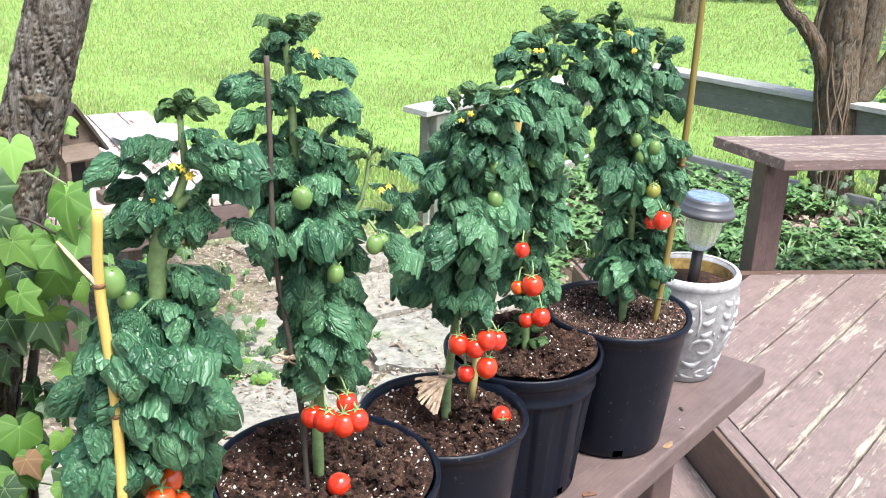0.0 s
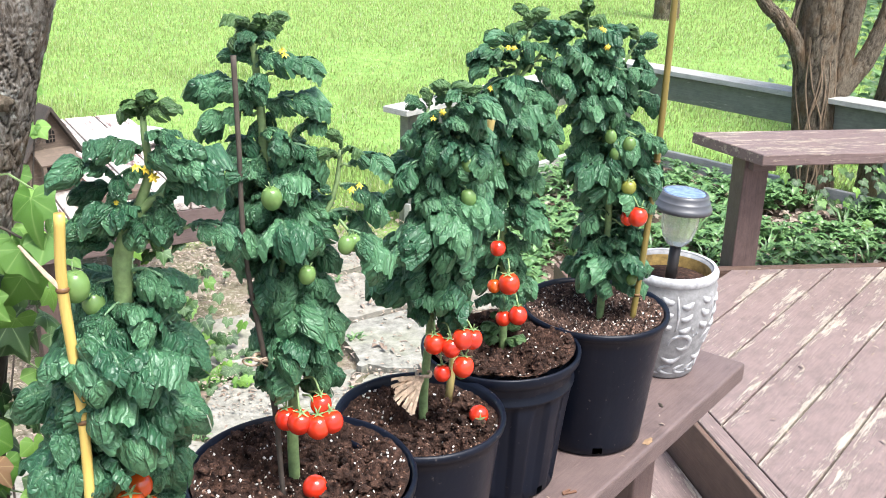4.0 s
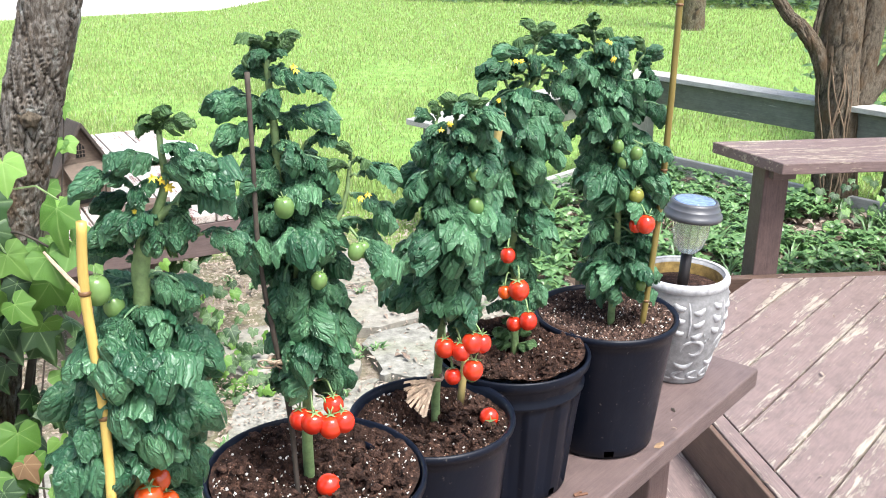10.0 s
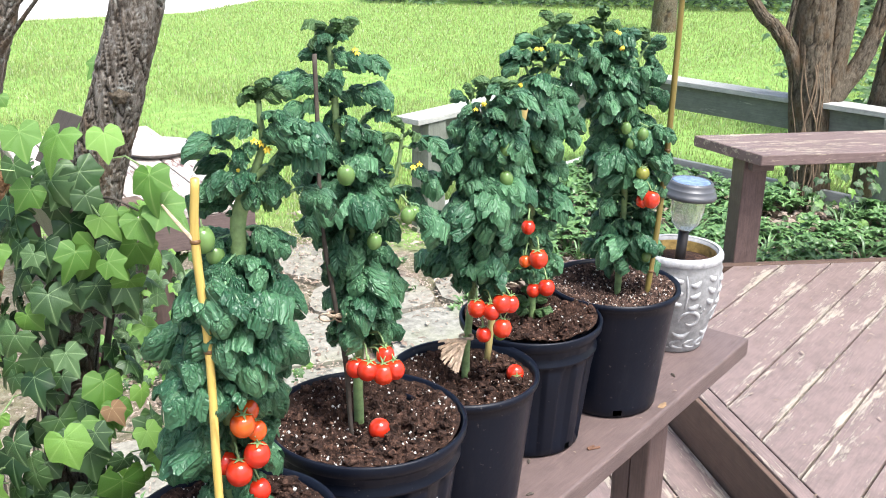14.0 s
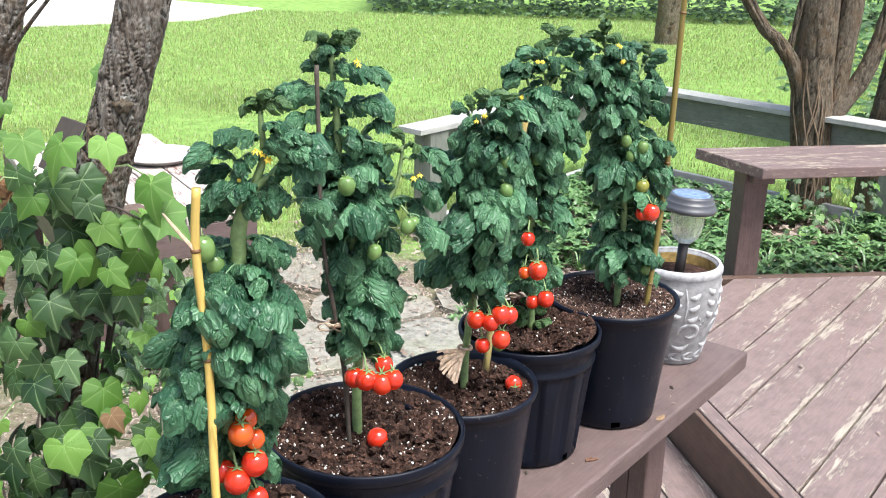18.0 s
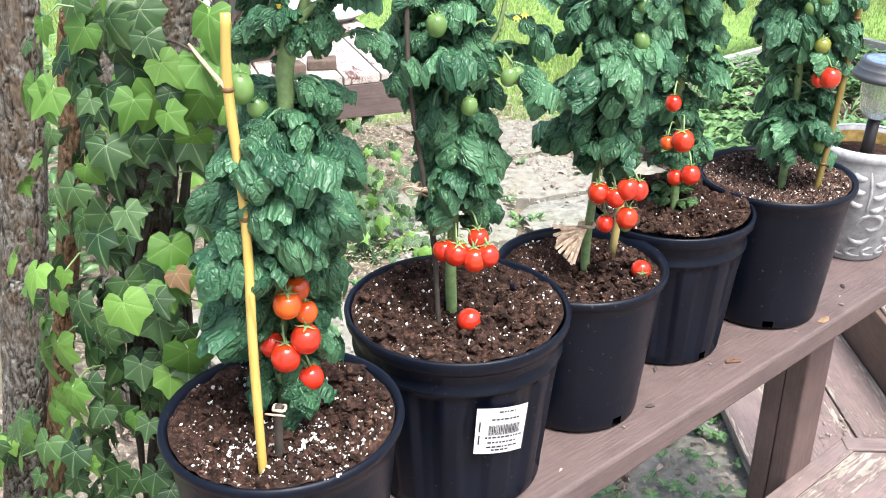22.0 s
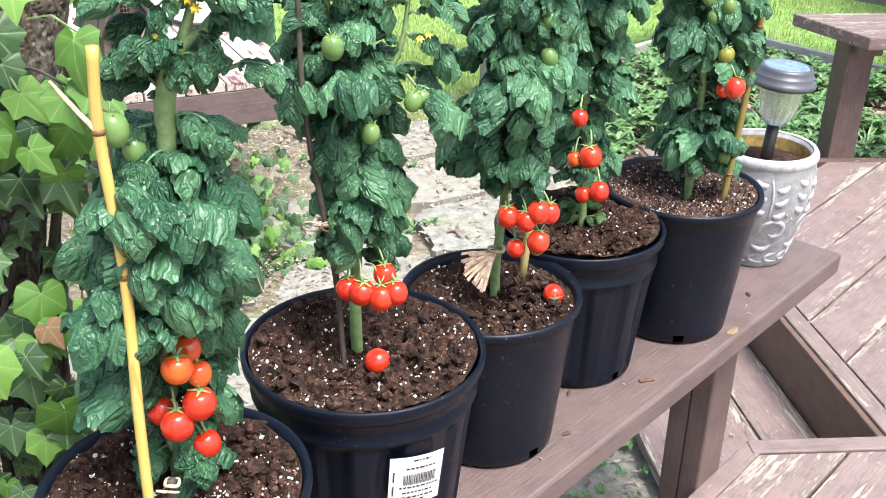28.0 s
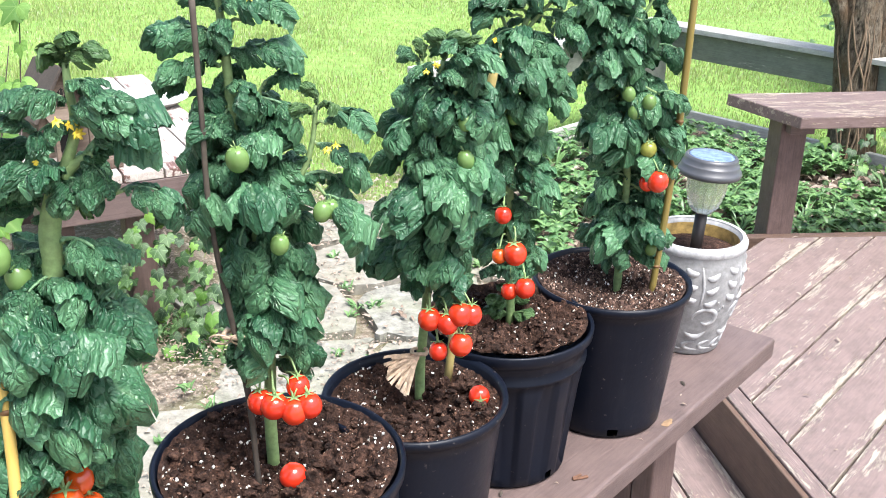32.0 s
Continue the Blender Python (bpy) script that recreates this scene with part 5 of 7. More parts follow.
# ---- canes and ties ----
def build_cane(name, label, pts, r, mat, rings):
    c = thing(name, label, "cane", at=Matrix.Translation(pts[0]))
    o = Vector(pts[0])
    bm = bmesh.new()
    path = smoothed([Vector(p) - o for p in pts], 6)
    add_tube(bm, path, r, 12, 0.05)
    part("cane", bm, mat, c, smooth=True)
    a, b = Vector(pts[0]) - o, Vector(pts[-1]) - o
    for f in rings:
        p = path[round(f * (len(path) - 1))]
        d = (path[-1] - path[0]).normalized()
        bm = bmesh.new()
        add_tube(bm, [p - d * 0.0022, p - d * 0.0008, p + d * 0.0008, p + d * 0.0022], [r * 1.02, r * 1.22, r * 1.22, r * 1.02], 12)
        part("node_ring", bm, M["bamboo_ring"], c, smooth=True)
    return c


cane_a = build_cane("bamboo_cane", "bright yellow bamboo cane tied to a tomato plant", [(-0.288, 0.421, 0.665), (-0.294, 0.44, 0.80), (-0.299, 0.463, 0.923), (-0.307, 0.472, 1.035), (-0.303, 0.472, 1.098)], 0.0044, M["bamboo"], (0.494, 0.758))
bm = bmesh.new()
add_tube(bm, [(-0.020, 0.049, 0.372), (-0.029, 0.047, 0.384), (-0.040, 0.045, 0.400), (-0.046, 0.044, 0.409)], [0.0019, 0.0017, 0.0014, 0.0009], 7, 0.5)
part("side_shoot", bm, M["raffia"], cane_a, "split cane stub")
build_cane("bamboo_cane", "olive bamboo cane standing behind a tomato plant", [(0.313, 1.230, 0.66), (0.326, 1.235, 0.85), (0.332, 1.240, 1.05), (0.334, 1.245, 1.35), (0.336, 1.245, 1.6)], 0.0051, M["bamboo_old"], (0.1, 0.38, 0.62, 0.9))
build_cane("bamboo_cane", "short pale bamboo cane between two tomato plants", [(0.012, 0.99, 0.645), (0.035, 1.005, 0.90), (0.062, 1.016, 1.078)], 0.0055, M["bamboo_pale"], (0.55,))


def build_twig(label, pts, r):
    c = thing("support_twig", label, "stick", at=Matrix.Translation(pts[0]))
    bm = bmesh.new()
    path = smoothed([Vector(p) - Vector(pts[0]) for p in pts], 6)
    add_tube(bm, path, [r * (1 - 0.3 * i / len(path)) for i in range(len(path))], 9, 0.5)
    part("stick", bm, M["twig"], c, smooth=True)


build_twig("dark brown twig pushed into the soil as support", [(-0.180, 0.728, 0.665), (-0.188, 0.732, 0.79), (-0.212, 0.735, 0.955), (-0.215, 0.738, 1.08), (-0.217, 0.742, 1.175)], 0.0033)
build_twig("short split stake pushed into the soil", [(-0.285, 0.458, 0.665), (-0.283, 0.458, 0.71), (-0.281, 0.458, 0.735)], 0.005)


def build_bow(p, label, size, fan):
    """A tie of raffia: a knot band and a fan of strands or two loops."""
    t = thing("raffia_tie", label, "plant tie", "raffia ties", at=Matrix.Translation(p))
    bm = bmesh.new()
    rad = 0.006 if size < 0.01 else 0.0095
    ring = [(rad * math.cos(a), rad * math.sin(a), 0.001 * math.sin(3 * a)) for a in [i * math.pi / 8 for i in range(17)]]
    add_tube(bm, ring, rad * 0.24, 6, 0.4, False)
    part("band", bm, M["raffia"], t, smooth=True)
    rng = random.Random(int(size * 1e4))
    if fan:
        for k in range(44):
            a = radians(165 + 85 * k / 43 + 5 * (rng.random() - 0.5))
            bm = bmesh.new()
            d = Vector((math.cos(a), -0.35 + 0.2 * rng.random(), math.sin(a)))
            L = size * (0.75 + 0.3 * rng.random())
            s = Vector((-d.z, 0, d.x)).normalized() * 0.0015
            prev = None
            for i in range(4):
                u = i / 3
                c = Vector((0, -0.012, 0)) + d * L * u + Vector((0, -0.006 * math.sin(3 * u + k), -0.01 * u * u))
                row = (bm.verts.new(c - s * (0.4 + u)), bm.verts.new(c + s * (0.4 + u)))
                if prev:
                    bm.faces.new((prev[0], prev[1], row[1], row[0]))
                prev = row
            part("strand", bm, M["raffia"], t)
    else:
        for sgn in (-1, 1):
            bm = bmesh.new()
            loop = [(sgn * size * (0.5 - 0.5 * math.cos(a)), -0.012 - 0.004 * math.sin(a), size * 0.35 * math.sin(a)) for a in [i * math.pi / 6 for i in range(13)]]
            add_tube(bm, loop, 0.0011, 5, 0.5, False)
            part("loop", bm, M["raffia"], t, smooth=True)


build_bow((-0.022, 0.945, 0.722), "pale raffia fan tied round a tomato stem", 0.042, True)
build_bow((-0.199, 0.735, 0.848), "tan raffia knot holding a stem to a twig", 0.020, False)
build_bow((-0.281, 0.458, 0.732), "small raffia bow on a short stake", 0.009, False)


# ---- label on the wide pot ----
def build_label():
    """A curved white sticker with a barcode on the ridged pot."""
    c, h, r0, r1 = POT["B"]
    lab = tagged(new("label"), "white barcode sticker")
    lab.parent = pots["B"]
    inv = pots["B"].matrix_basis.inverted()
    lab.matrix_basis = inv @ Matrix.Translation((c[0], c[1], SEAT))
    mid = radians(-55.5)
    w_ang = 0.525

    def at(u, v, lift):
        z = 0.103 + 0.067 * v - 0.011 * u
        r = r0 + (r1 - r0) * 0.55 * z / (h * 0.6) + lift
        a = mid + w_ang * (u - 0.5) + 0.02 * (v - 0.5)
        return Vector((r * math.cos(a), r * math.sin(a), z))

    def patch(name, u0, u1, v0, v1, lift, mat, nu=4):
        bm = bmesh.new()
        rows = [[bm.verts.new(at(u0 + (u1 - u0) * i / nu, v, lift)) for i in range(nu + 1)] for v in (v0, v1)]
        for i in range(nu):
            bm.faces.new((rows[0][i], rows[0][i + 1], rows[1][i + 1], rows[1][i]))
        return part(name, bm, mat, lab)

    patch("sticker", 0, 1, 0, 1, 0.0035, M["label"], 10)
    rng = random.Random(4)
    u = 0.24
    while u < 0.86:
        w = 0.006 + 0.014 * rng.random()
        patch("bar", u, u + w, 0.42, 0.64, 0.0045, M["ink"], 1)
        u += w + 0.008 + 0.012 * rng.random()
    for v0, u0, u1 in ((0.90, 0.40, 0.72), (0.74, 0.28, 0.84), (0.35, 0.18, 0.92), (0.24, 0.24, 0.80), (0.14, 0.22, 0.86), (0.07, 0.32, 0.66)):
        u = u0
        while u < u1:
            w = 0.03 + 0.06 * rng.random()
            patch("text_bar", u, min(u1, u + w), v0, v0 + 0.035, 0.0045, M["ink"], 1)
            u += w + 0.022
    patch("text_bar", 0.06, 0.085, 0.22, 0.42, 0.0045, M["ink"], 1)
    patch("text_bar", 0.06, 0.085, 0.50, 0.72, 0.0045, M["ink"], 1)


build_label()


# ---- white relief planter with the solar lamp ----
WP = Vector((0.441, 1.505, SEAT))


def planter_radius(z):
    knots = ((0.0, 0.060), (0.02, 0.062), (0.06, 0.073), (0.11, 0.085), (0.15, 0.089), (0.18, 0.088), (0.20, 0.084), (0.21, 0.083))
    for (za, ra), (zb, rb) in zip(knots, knots[1:]):
        if za <= z <= zb:
            return ra + (rb - ra) * (z - za) / (zb - za)
    return knots[-1][1]


def build_planter():
    p = thing("cement_planter", "white-washed cement planter with raised scrollwork", "planter", at=Matrix.Translation(WP))
    bm = bmesh.new()
    prof = [(0.0, 0.002), (0.056, 0.0), (0.060, 0.004)] + [(planter_radius(z), z) for z in (0.02, 0.04, 0.06, 0.08, 0.1, 0.12, 0.14, 0.16, 0.18, 0.192)] + [(0.087, 0.196), (0.088, 0.205), (0.084, 0.212), (0.078, 0.211), (0.074, 0.204)]
    add_lathe(bm, prof, 56)
    part("bowl", bm, M["cement"], p, smooth=True)
    bm = bmesh.new()
    add_lathe(bm, [(0.074, 0.204), (0.073, 0.18), (0.072, 0.15)], 48)
    part("inner_wall", bm, M["clay_inside"], p, "ochre stained inner wall", smooth=True)
    bm = bmesh.new()
    add_lathe(bm, [(0.0, 0.186), (0.03, 0.190), (0.055, 0.186), (0.0732, 0.182)], 40)
    part("soil", bm, M["soil"], p, smooth=True)
    bm = bmesh.new()
    add_lathe(bm, [(0.0855, 0.193), (0.0885, 0.199), (0.0885, 0.206), (0.084, 0.2135), (0.078, 0.2125)], 56)
    part("rim", bm, M["cement_high"], p, "white worn rim", smooth=True)

    def on_wall(a, z, lift=0.0):
        r = planter_radius(z) + lift
        return Vector((r * math.cos(a), r * math.sin(a), z))

    def relief(name, pts, widest, power=0.7, sink=0.5):
        """A flat raised stroke on the wall, tapering to both ends."""
        n = len(pts) - 1
        bm = bmesh.new()
        add_tube(bm, [on_wall(a, z, -sink * widest) for a, z in pts], [max(0.0012, widest * math.sin(math.pi * (0.04 + 0.92 * i / n)) ** power) for i in range(n + 1)], 8, 0.12)
        part(name, bm, M["cement_high"], p, smooth=True)

    for k in range(7):
        a0 = 2 * math.pi * k / 7 + 0.2
        # upper sprays: a stem with crescent leaves on both sides
        relief("relief_stem", [(a0 + 0.03 * math.sin(4 * u), 0.110 + 0.072 * u) for u in [i / 8 for i in range(9)]], 0.0032, 0.3)
        for row in range(3):
            for sgn in (-1, 1):
                z0 = 0.180 - 0.025 * row - (0.008 if sgn > 0 else 0.0)
                relief("relief_leaf", [(a0 + sgn * (0.06 + 0.30 * u), z0 - 0.014 * math.sin(math.pi * (0.15 + 0.75 * u)) + 0.006 * u) for u in [i / 8 for i in range(9)]], 0.0078, 0.6)
        for da, dz in ((0.40, 0.112), (0.47, 0.098), (-0.36, 0.104)):
            relief("relief_bead", [(a0 + da + 0.025 * (u - 0.5), dz) for u in (0, 0.33, 0.66, 1)], 0.0050, 0.5)
        # open scroll, then a long sweeping leaf, then a border of commas
        relief("relief_scroll", [(a0 + 0.20 + (0.024 - 0.015 * u) * math.cos(3.6 - 6.4 * u) / 0.075, 0.082 + (0.024 - 0.015 * u) * math.sin(3.6 - 6.4 * u)) for u in [i / 20 for i in range(21)]], 0.0060, 0.5)
        relief("relief_leaf", [(a0 - 0.32 + 0.66 * u, 0.066 - 0.030 * math.sin(math.pi * (0.1 + 0.7 * u)) + 0.012 * u) for u in [i / 10 for i in range(11)]], 0.0072, 0.8)
        for da in (0.0, 0.44):
            relief("relief_comma", [(a0 + da + 0.010 * (1 + 2.0 * u) * math.cos(1 + 4.2 * u) / 0.065 + 0.10 * u, 0.022 + 0.009 * math.sin(1 + 4.2 * u)) for u in [i / 10 for i in range(11)]], 0.0046, 0.6)
    return p


build_planter()


def build_solar_lamp():
    lamp = thing("solar_lamp", "grey solar garden lamp stuck into the planter", "garden lamp", at=Matrix.Translation((0.432, 1.478, 0.61)) @ Matrix.Rotation(radians(3), 4, "Y"))
    bm = bmesh.new()
    add_tube(bm, [(0, 0, 0), (0, 0, 0.06), (0, 0, 0.112)], [0.0105, 0.0105, 0.0105], 16)
    part("stake", bm, M["lamp_black"], lamp, "black plastic tube", smooth=True)
    bm = bmesh.new()
    seg = 56
    prof = [(0.012, 0.110), (0.016, 0.112), (0.026, 0.125), (0.0325, 0.15), (0.0345, 0.185)]
    rings = []
    for r, z in prof:
        rings.append([bm.verts.new(((r + (0.0009 if k % 4 < 2 else -0.0005)) * math.cos(2 * math.pi * k / seg), (r + (0.0009 if k % 4 < 2 else -0.0005)) * math.sin(2 * math.pi * k / seg), z)) for k in range(seg)])
    for a, b in zip(rings, rings[1:]):
        for k in range(seg):
            bm.faces.new((a[k], a[(k + 1) % seg], b[(k + 1) % seg], b[k]))
    bm.faces.new(rings[0][::-1])
    part("diffuser", bm, M["lamp_glass"], lamp, "ribbed clear plastic diffuser", smooth=False)
    bm = bmesh.new()
    add_lathe(bm, [(0.0, 0.184), (0.045, 0.182), (0.0525, 0.180), (0.0540, 0.185), (0.0525, 0.190), (0.0495, 0.1915), (0.0490, 0.198), (0.0475, 0.2005), (0.0455, 0.201), (0.0450, 0.208), (0.0425, 0.2125), (0.0395, 0.213), (0.039, 0.2115), (0.0, 0.2115)], 48)
    part("cap", bm, M["lamp_grey"], lamp, smooth=True)
    bm = bmesh.new()
    add_lathe(bm, [(0.0, 0.2135), (0.034, 0.2135), (0.0375, 0.2130), (0.0378, 0.2105)], 48)
    part("solar_panel", bm, M["solar"], lamp, "pale blue solar cell", smooth=True)
    return lamp


build_solar_lamp()


# ---- trees ----
def bark_tube(bm, path, radii, seg, plate, depth, seed=0.0):
    """A limb whose bark breaks into long plates with cracks between."""
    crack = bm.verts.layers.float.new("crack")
    rows = []
    x = Vector((1, 0, 0))
    for i, p in enumerate(path):
        d = (path[min(i + 1, len(path) - 1)] - path[max(i - 1, 0)]).normalized()
        x = (x - d * x.dot(d)).normalized()
        y = d.cross(x)
        row = []
        for k in range(seg):
            a = 2 * math.pi * k / seg
            out = x * math.cos(a) + y * math.sin(a)
            q = p + out * radii[i]
            w = Vector((q.x / plate, q.y / plate, q.z / plate * 0.20 + seed))
            w += noise.noise_vector(w * 0.8 + Vector((0.37, 0.19, 0.53))) * 0.40
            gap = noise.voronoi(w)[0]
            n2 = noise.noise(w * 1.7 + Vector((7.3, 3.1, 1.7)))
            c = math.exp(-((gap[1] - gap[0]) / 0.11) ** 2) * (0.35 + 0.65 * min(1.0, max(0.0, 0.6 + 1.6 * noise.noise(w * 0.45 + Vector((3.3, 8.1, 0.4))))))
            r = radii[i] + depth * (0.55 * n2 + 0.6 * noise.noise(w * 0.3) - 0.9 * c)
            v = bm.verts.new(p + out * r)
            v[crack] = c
            row.append(v)
        rows.append(row)
    for a, b in zip(rows, rows[1:]):
        for k in range(seg):
            bm.faces.new((a[k], a[(k + 1) % seg], b[(k + 1) % seg], b[k]))
    bm.faces.new(rows[-1])
    bm.faces.new(rows[0][::-1])


def build_tree(label, limbs, mat, seg=40, step=0.02, plate=0.05, depth=0.010, at=(0, 0, 0)):
    t = thing("tree", label, "tree", at=Matrix.Translation(at))
    o = Vector(at)
    for i, (pts, r0, r1) in enumerate(limbs):
        long = sum((Vector(b) - Vector(a)).length for a, b in zip(pts, pts[1:]))
        path = smoothed([Vector(p) - o for p in pts], max(4, int(long / step / (len(pts) - 1))))
        n = len(path)
        bm = bmesh.new()
        small = r0 < 0.01
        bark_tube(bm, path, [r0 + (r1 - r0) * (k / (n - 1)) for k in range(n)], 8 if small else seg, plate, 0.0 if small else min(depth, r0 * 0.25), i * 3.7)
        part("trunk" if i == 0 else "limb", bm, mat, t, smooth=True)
    return t


near_tree = build_tree("grey rough-barked tree trunk overgrown with ivy", [([(-0.60, 0.80, -0.30), (-0.565, 0.77, 0.25), (-0.548, 0.75, 0.74), (-0.492, 0.75, 1.00), (-0.446, 0.75, 1.15), (-0.405, 0.75, 1.30), (-0.33, 0.75, 1.75), (-0.25, 0.78, 2.4)], 0.034, 0.029)], M["bark"], 96, 0.003, 0.0080, 0.0026, (-0.60, 0.80, GROUND))
bm = bmesh.new()
bmesh.ops.create_icosphere(bm, subdivisions=3, radius=0.011, matrix=Matrix.Translation((0.157, -0.078, 1.126 - GROUND)) @ Matrix.Diagonal((1.15, 0.7, 0.8, 1)))
for v in bm.verts:
    v.co += v.normal * 0.005 * noise.noise(v.co * 160)
part("knot", bm, M["bark_far"], near_tree, "dark knot in the bark", smooth=True)
build_tree("grey rough-barked tree trunk beside the ivy", [([(-0.985, 0.87, -0.30), (-0.898, 0.87, 0.19), (-0.845, 0.87, 0.46), (-0.788, 0.88, 0.80), (-0.770, 0.88, 0.93), (-0.735, 0.89, 1.25), (-0.66, 0.90, 1.9)], 0.034, 0.032)], M["bark"], 96, 0.003, 0.0085, 0.0028, (-0.985, 0.87, GROUND))
build_tree("tan peeling stem broken off beside the trunk", [([(-0.99, 0.93, -0.30), (-0.845, 0.887, 0.24), (-0.778, 0.862, 0.473), (-0.682, 0.812, 0.78), (-0.632, 0.790, 0.985), (-0.622, 0.788, 1.015)], 0.018, 0.0145)], M["bark_tan"], 56, 0.004, 0.008, 0.0026, (-0.99, 0.93, GROUND))
build_tree("leaning brown trunk behind the ivy", [([(-1.14, 1.62, -0.30), (-1.08, 1.60, 0.60), (-0.985, 1.6, 0.95), (-0.925, 1.6, 1.13), (-0.81, 1.6, 1.5), (-0.62, 1.6, 2.2)], 0.036, 0.028), ([(-1.04, 1.6, 0.74), (-1.12, 1.60, 0.95), (-1.2, 1.6, 1.10), (-1.4, 1.6, 1.5)], 0.026, 0.018),
           ([(-0.97, 1.6, 1.0), (-0.88, 1.55, 1.10), (-0.78, 1.5, 1.20)], 0.006, 0.003), ([(-0.96, 1.6, 1.03), (-0.86, 1.5, 1.14), (-0.74, 1.45, 1.23)], 0.005, 0.002)], M["bark"], 40, 0.006, 0.010, 0.003, (-1.14, 1.62, GROUND))
build_tree("large brown tree with forked trunk and bare vines", [([(2.01, 4.86, -0.32), (1.99, 4.85, 0.1), (1.94, 4.85, 0.5), (1.92, 4.85, 1.0), (1.90, 4.85, 1.9)], 0.120, 0.092), ([(1.90, 4.83, 0.40), (1.815, 4.82, 0.60), (1.72, 4.82, 0.72), (1.60, 4.82, 0.84), (1.35, 4.8, 1.25)], 0.046, 0.030),
           ([(2.03, 4.85, 0.25), (2.06, 4.85, 0.6), (2.09, 4.85, 1.0), (2.10, 4.85, 1.7)], 0.075, 0.055), ([(2.07, 4.84, 0.35), (2.20, 4.84, 0.55), (2.29, 4.84, 0.9), (2.34, 4.84, 1.5)], 0.055, 0.035), ([(1.78, 4.82, 0.64), (1.80, 4.82, 0.8), (1.83, 4.8, 1.1)], 0.02, 0.014)], M["bark_far"], 64, 0.02, 0.026, 0.007, (2.01, 4.86, GROUND))
build_tree("brown tree trunk beside the low fence", [([(2.42, 4.95, -0.32), (2.43, 4.93, 0.3), (2.50, 4.93, 1.0), (2.55, 4.93, 1.8)], 0.12, 0.10)], M["bark_far"], 64, 0.02, 0.026, 0.007, (2.42, 4.95, GROUND))
build_tree("brown tree trunk out on the lawn", [([(2.90, 12.4, -0.35), (2.90, 12.4, 0.6), (2.93, 12.4, 2.5)], 0.16, 0.13)], M["bark_far"], 32, 0.05, 0.05, 0.012, (2.90, 12.4, GROUND))


# ---- leaf meshes for ivy and ground cover ----
def ivy_leaf_mesh(seed, mat, cup=0.2):
    rng = random.Random(seed)
    bm = bmesh.new()
    vein = bm.verts.layers.float.new("vein")
    lobes = ((0, 1.0), (56, 0.86), (-56, 0.86), (112, 0.66), (-112, 0.66))
    deep = rng.random()
    knots = [(0, 1.05 + 0.25 * rng.random()), (30, 0.78 - 0.12 * deep), (55, 0.82 + 0.12 * rng.random()), (84, 0.72 - 0.10 * deep), (112, 0.64 + 0.12 * rng.random()), (142, 0.52), (162, 0.24)]
    spokes = 46
    rings = 6

    def radius(th):
        for (a, ra), (b, rb) in zip(knots, knots[1:]):
            if a <= abs(th) <= b:
                f = (abs(th) - a) / (b - a)
                return rb + (ra - rb) * (1 - f) ** 1.5 if ra > rb else ra + (rb - ra) * f ** 1.5
        return knots[-1][1]

    centre = bm.verts.new((0, 0.16, 0))
    centre[vein] = 1.0
    prev = None
    ph = rng.random() * 6
    for i in range(1, rings + 1):
        f = i / rings
        ring = []
        for k in range(spokes + 1):
            th = -161 + 7.0 * k
            r = radius(th) * f * 0.72
            a = radians(th)
            x, y = r * math.sin(a), 0.16 + r * math.cos(a)
            near = min(abs(th - c) for c, _ in lobes)
            z = -cup * r * r + 0.035 * math.sin(3 * x + ph) + 0.022 * f * (1 - math.exp(-(near / 12) ** 2)) * (0.5 + 0.5 * math.sin(th * 0.1 + ph))
            v = bm.verts.new((x, y, z))
            v[vein] = (1.0 - 0.25 * f) if near < 1 else 0.0
            ring.append(v)
        if prev is None:
            for k in range(spokes):
                bm.faces.new((centre, ring[k + 1], ring[k]))
        else:
            for k in range(spokes):
                bm.faces.new((prev[k], prev[k + 1], ring[k + 1], ring[k]))
        prev = ring
    return mesh_of("ivy_leaf", bm, mat, True)


IVY_LIGHT = [ivy_leaf_mesh(i, M["ivy_leaf"], 0.22 + 0.16 * (i % 3)) for i in range(7)]
IVY_DARK = [ivy_leaf_mesh(20 + i, M["ivy_dark"], 0.22 + 0.16 * (i % 3)) for i in range(7)]
IVY_DEAD = [ivy_leaf_mesh(40, M["ivy_dead"], 0.5)]


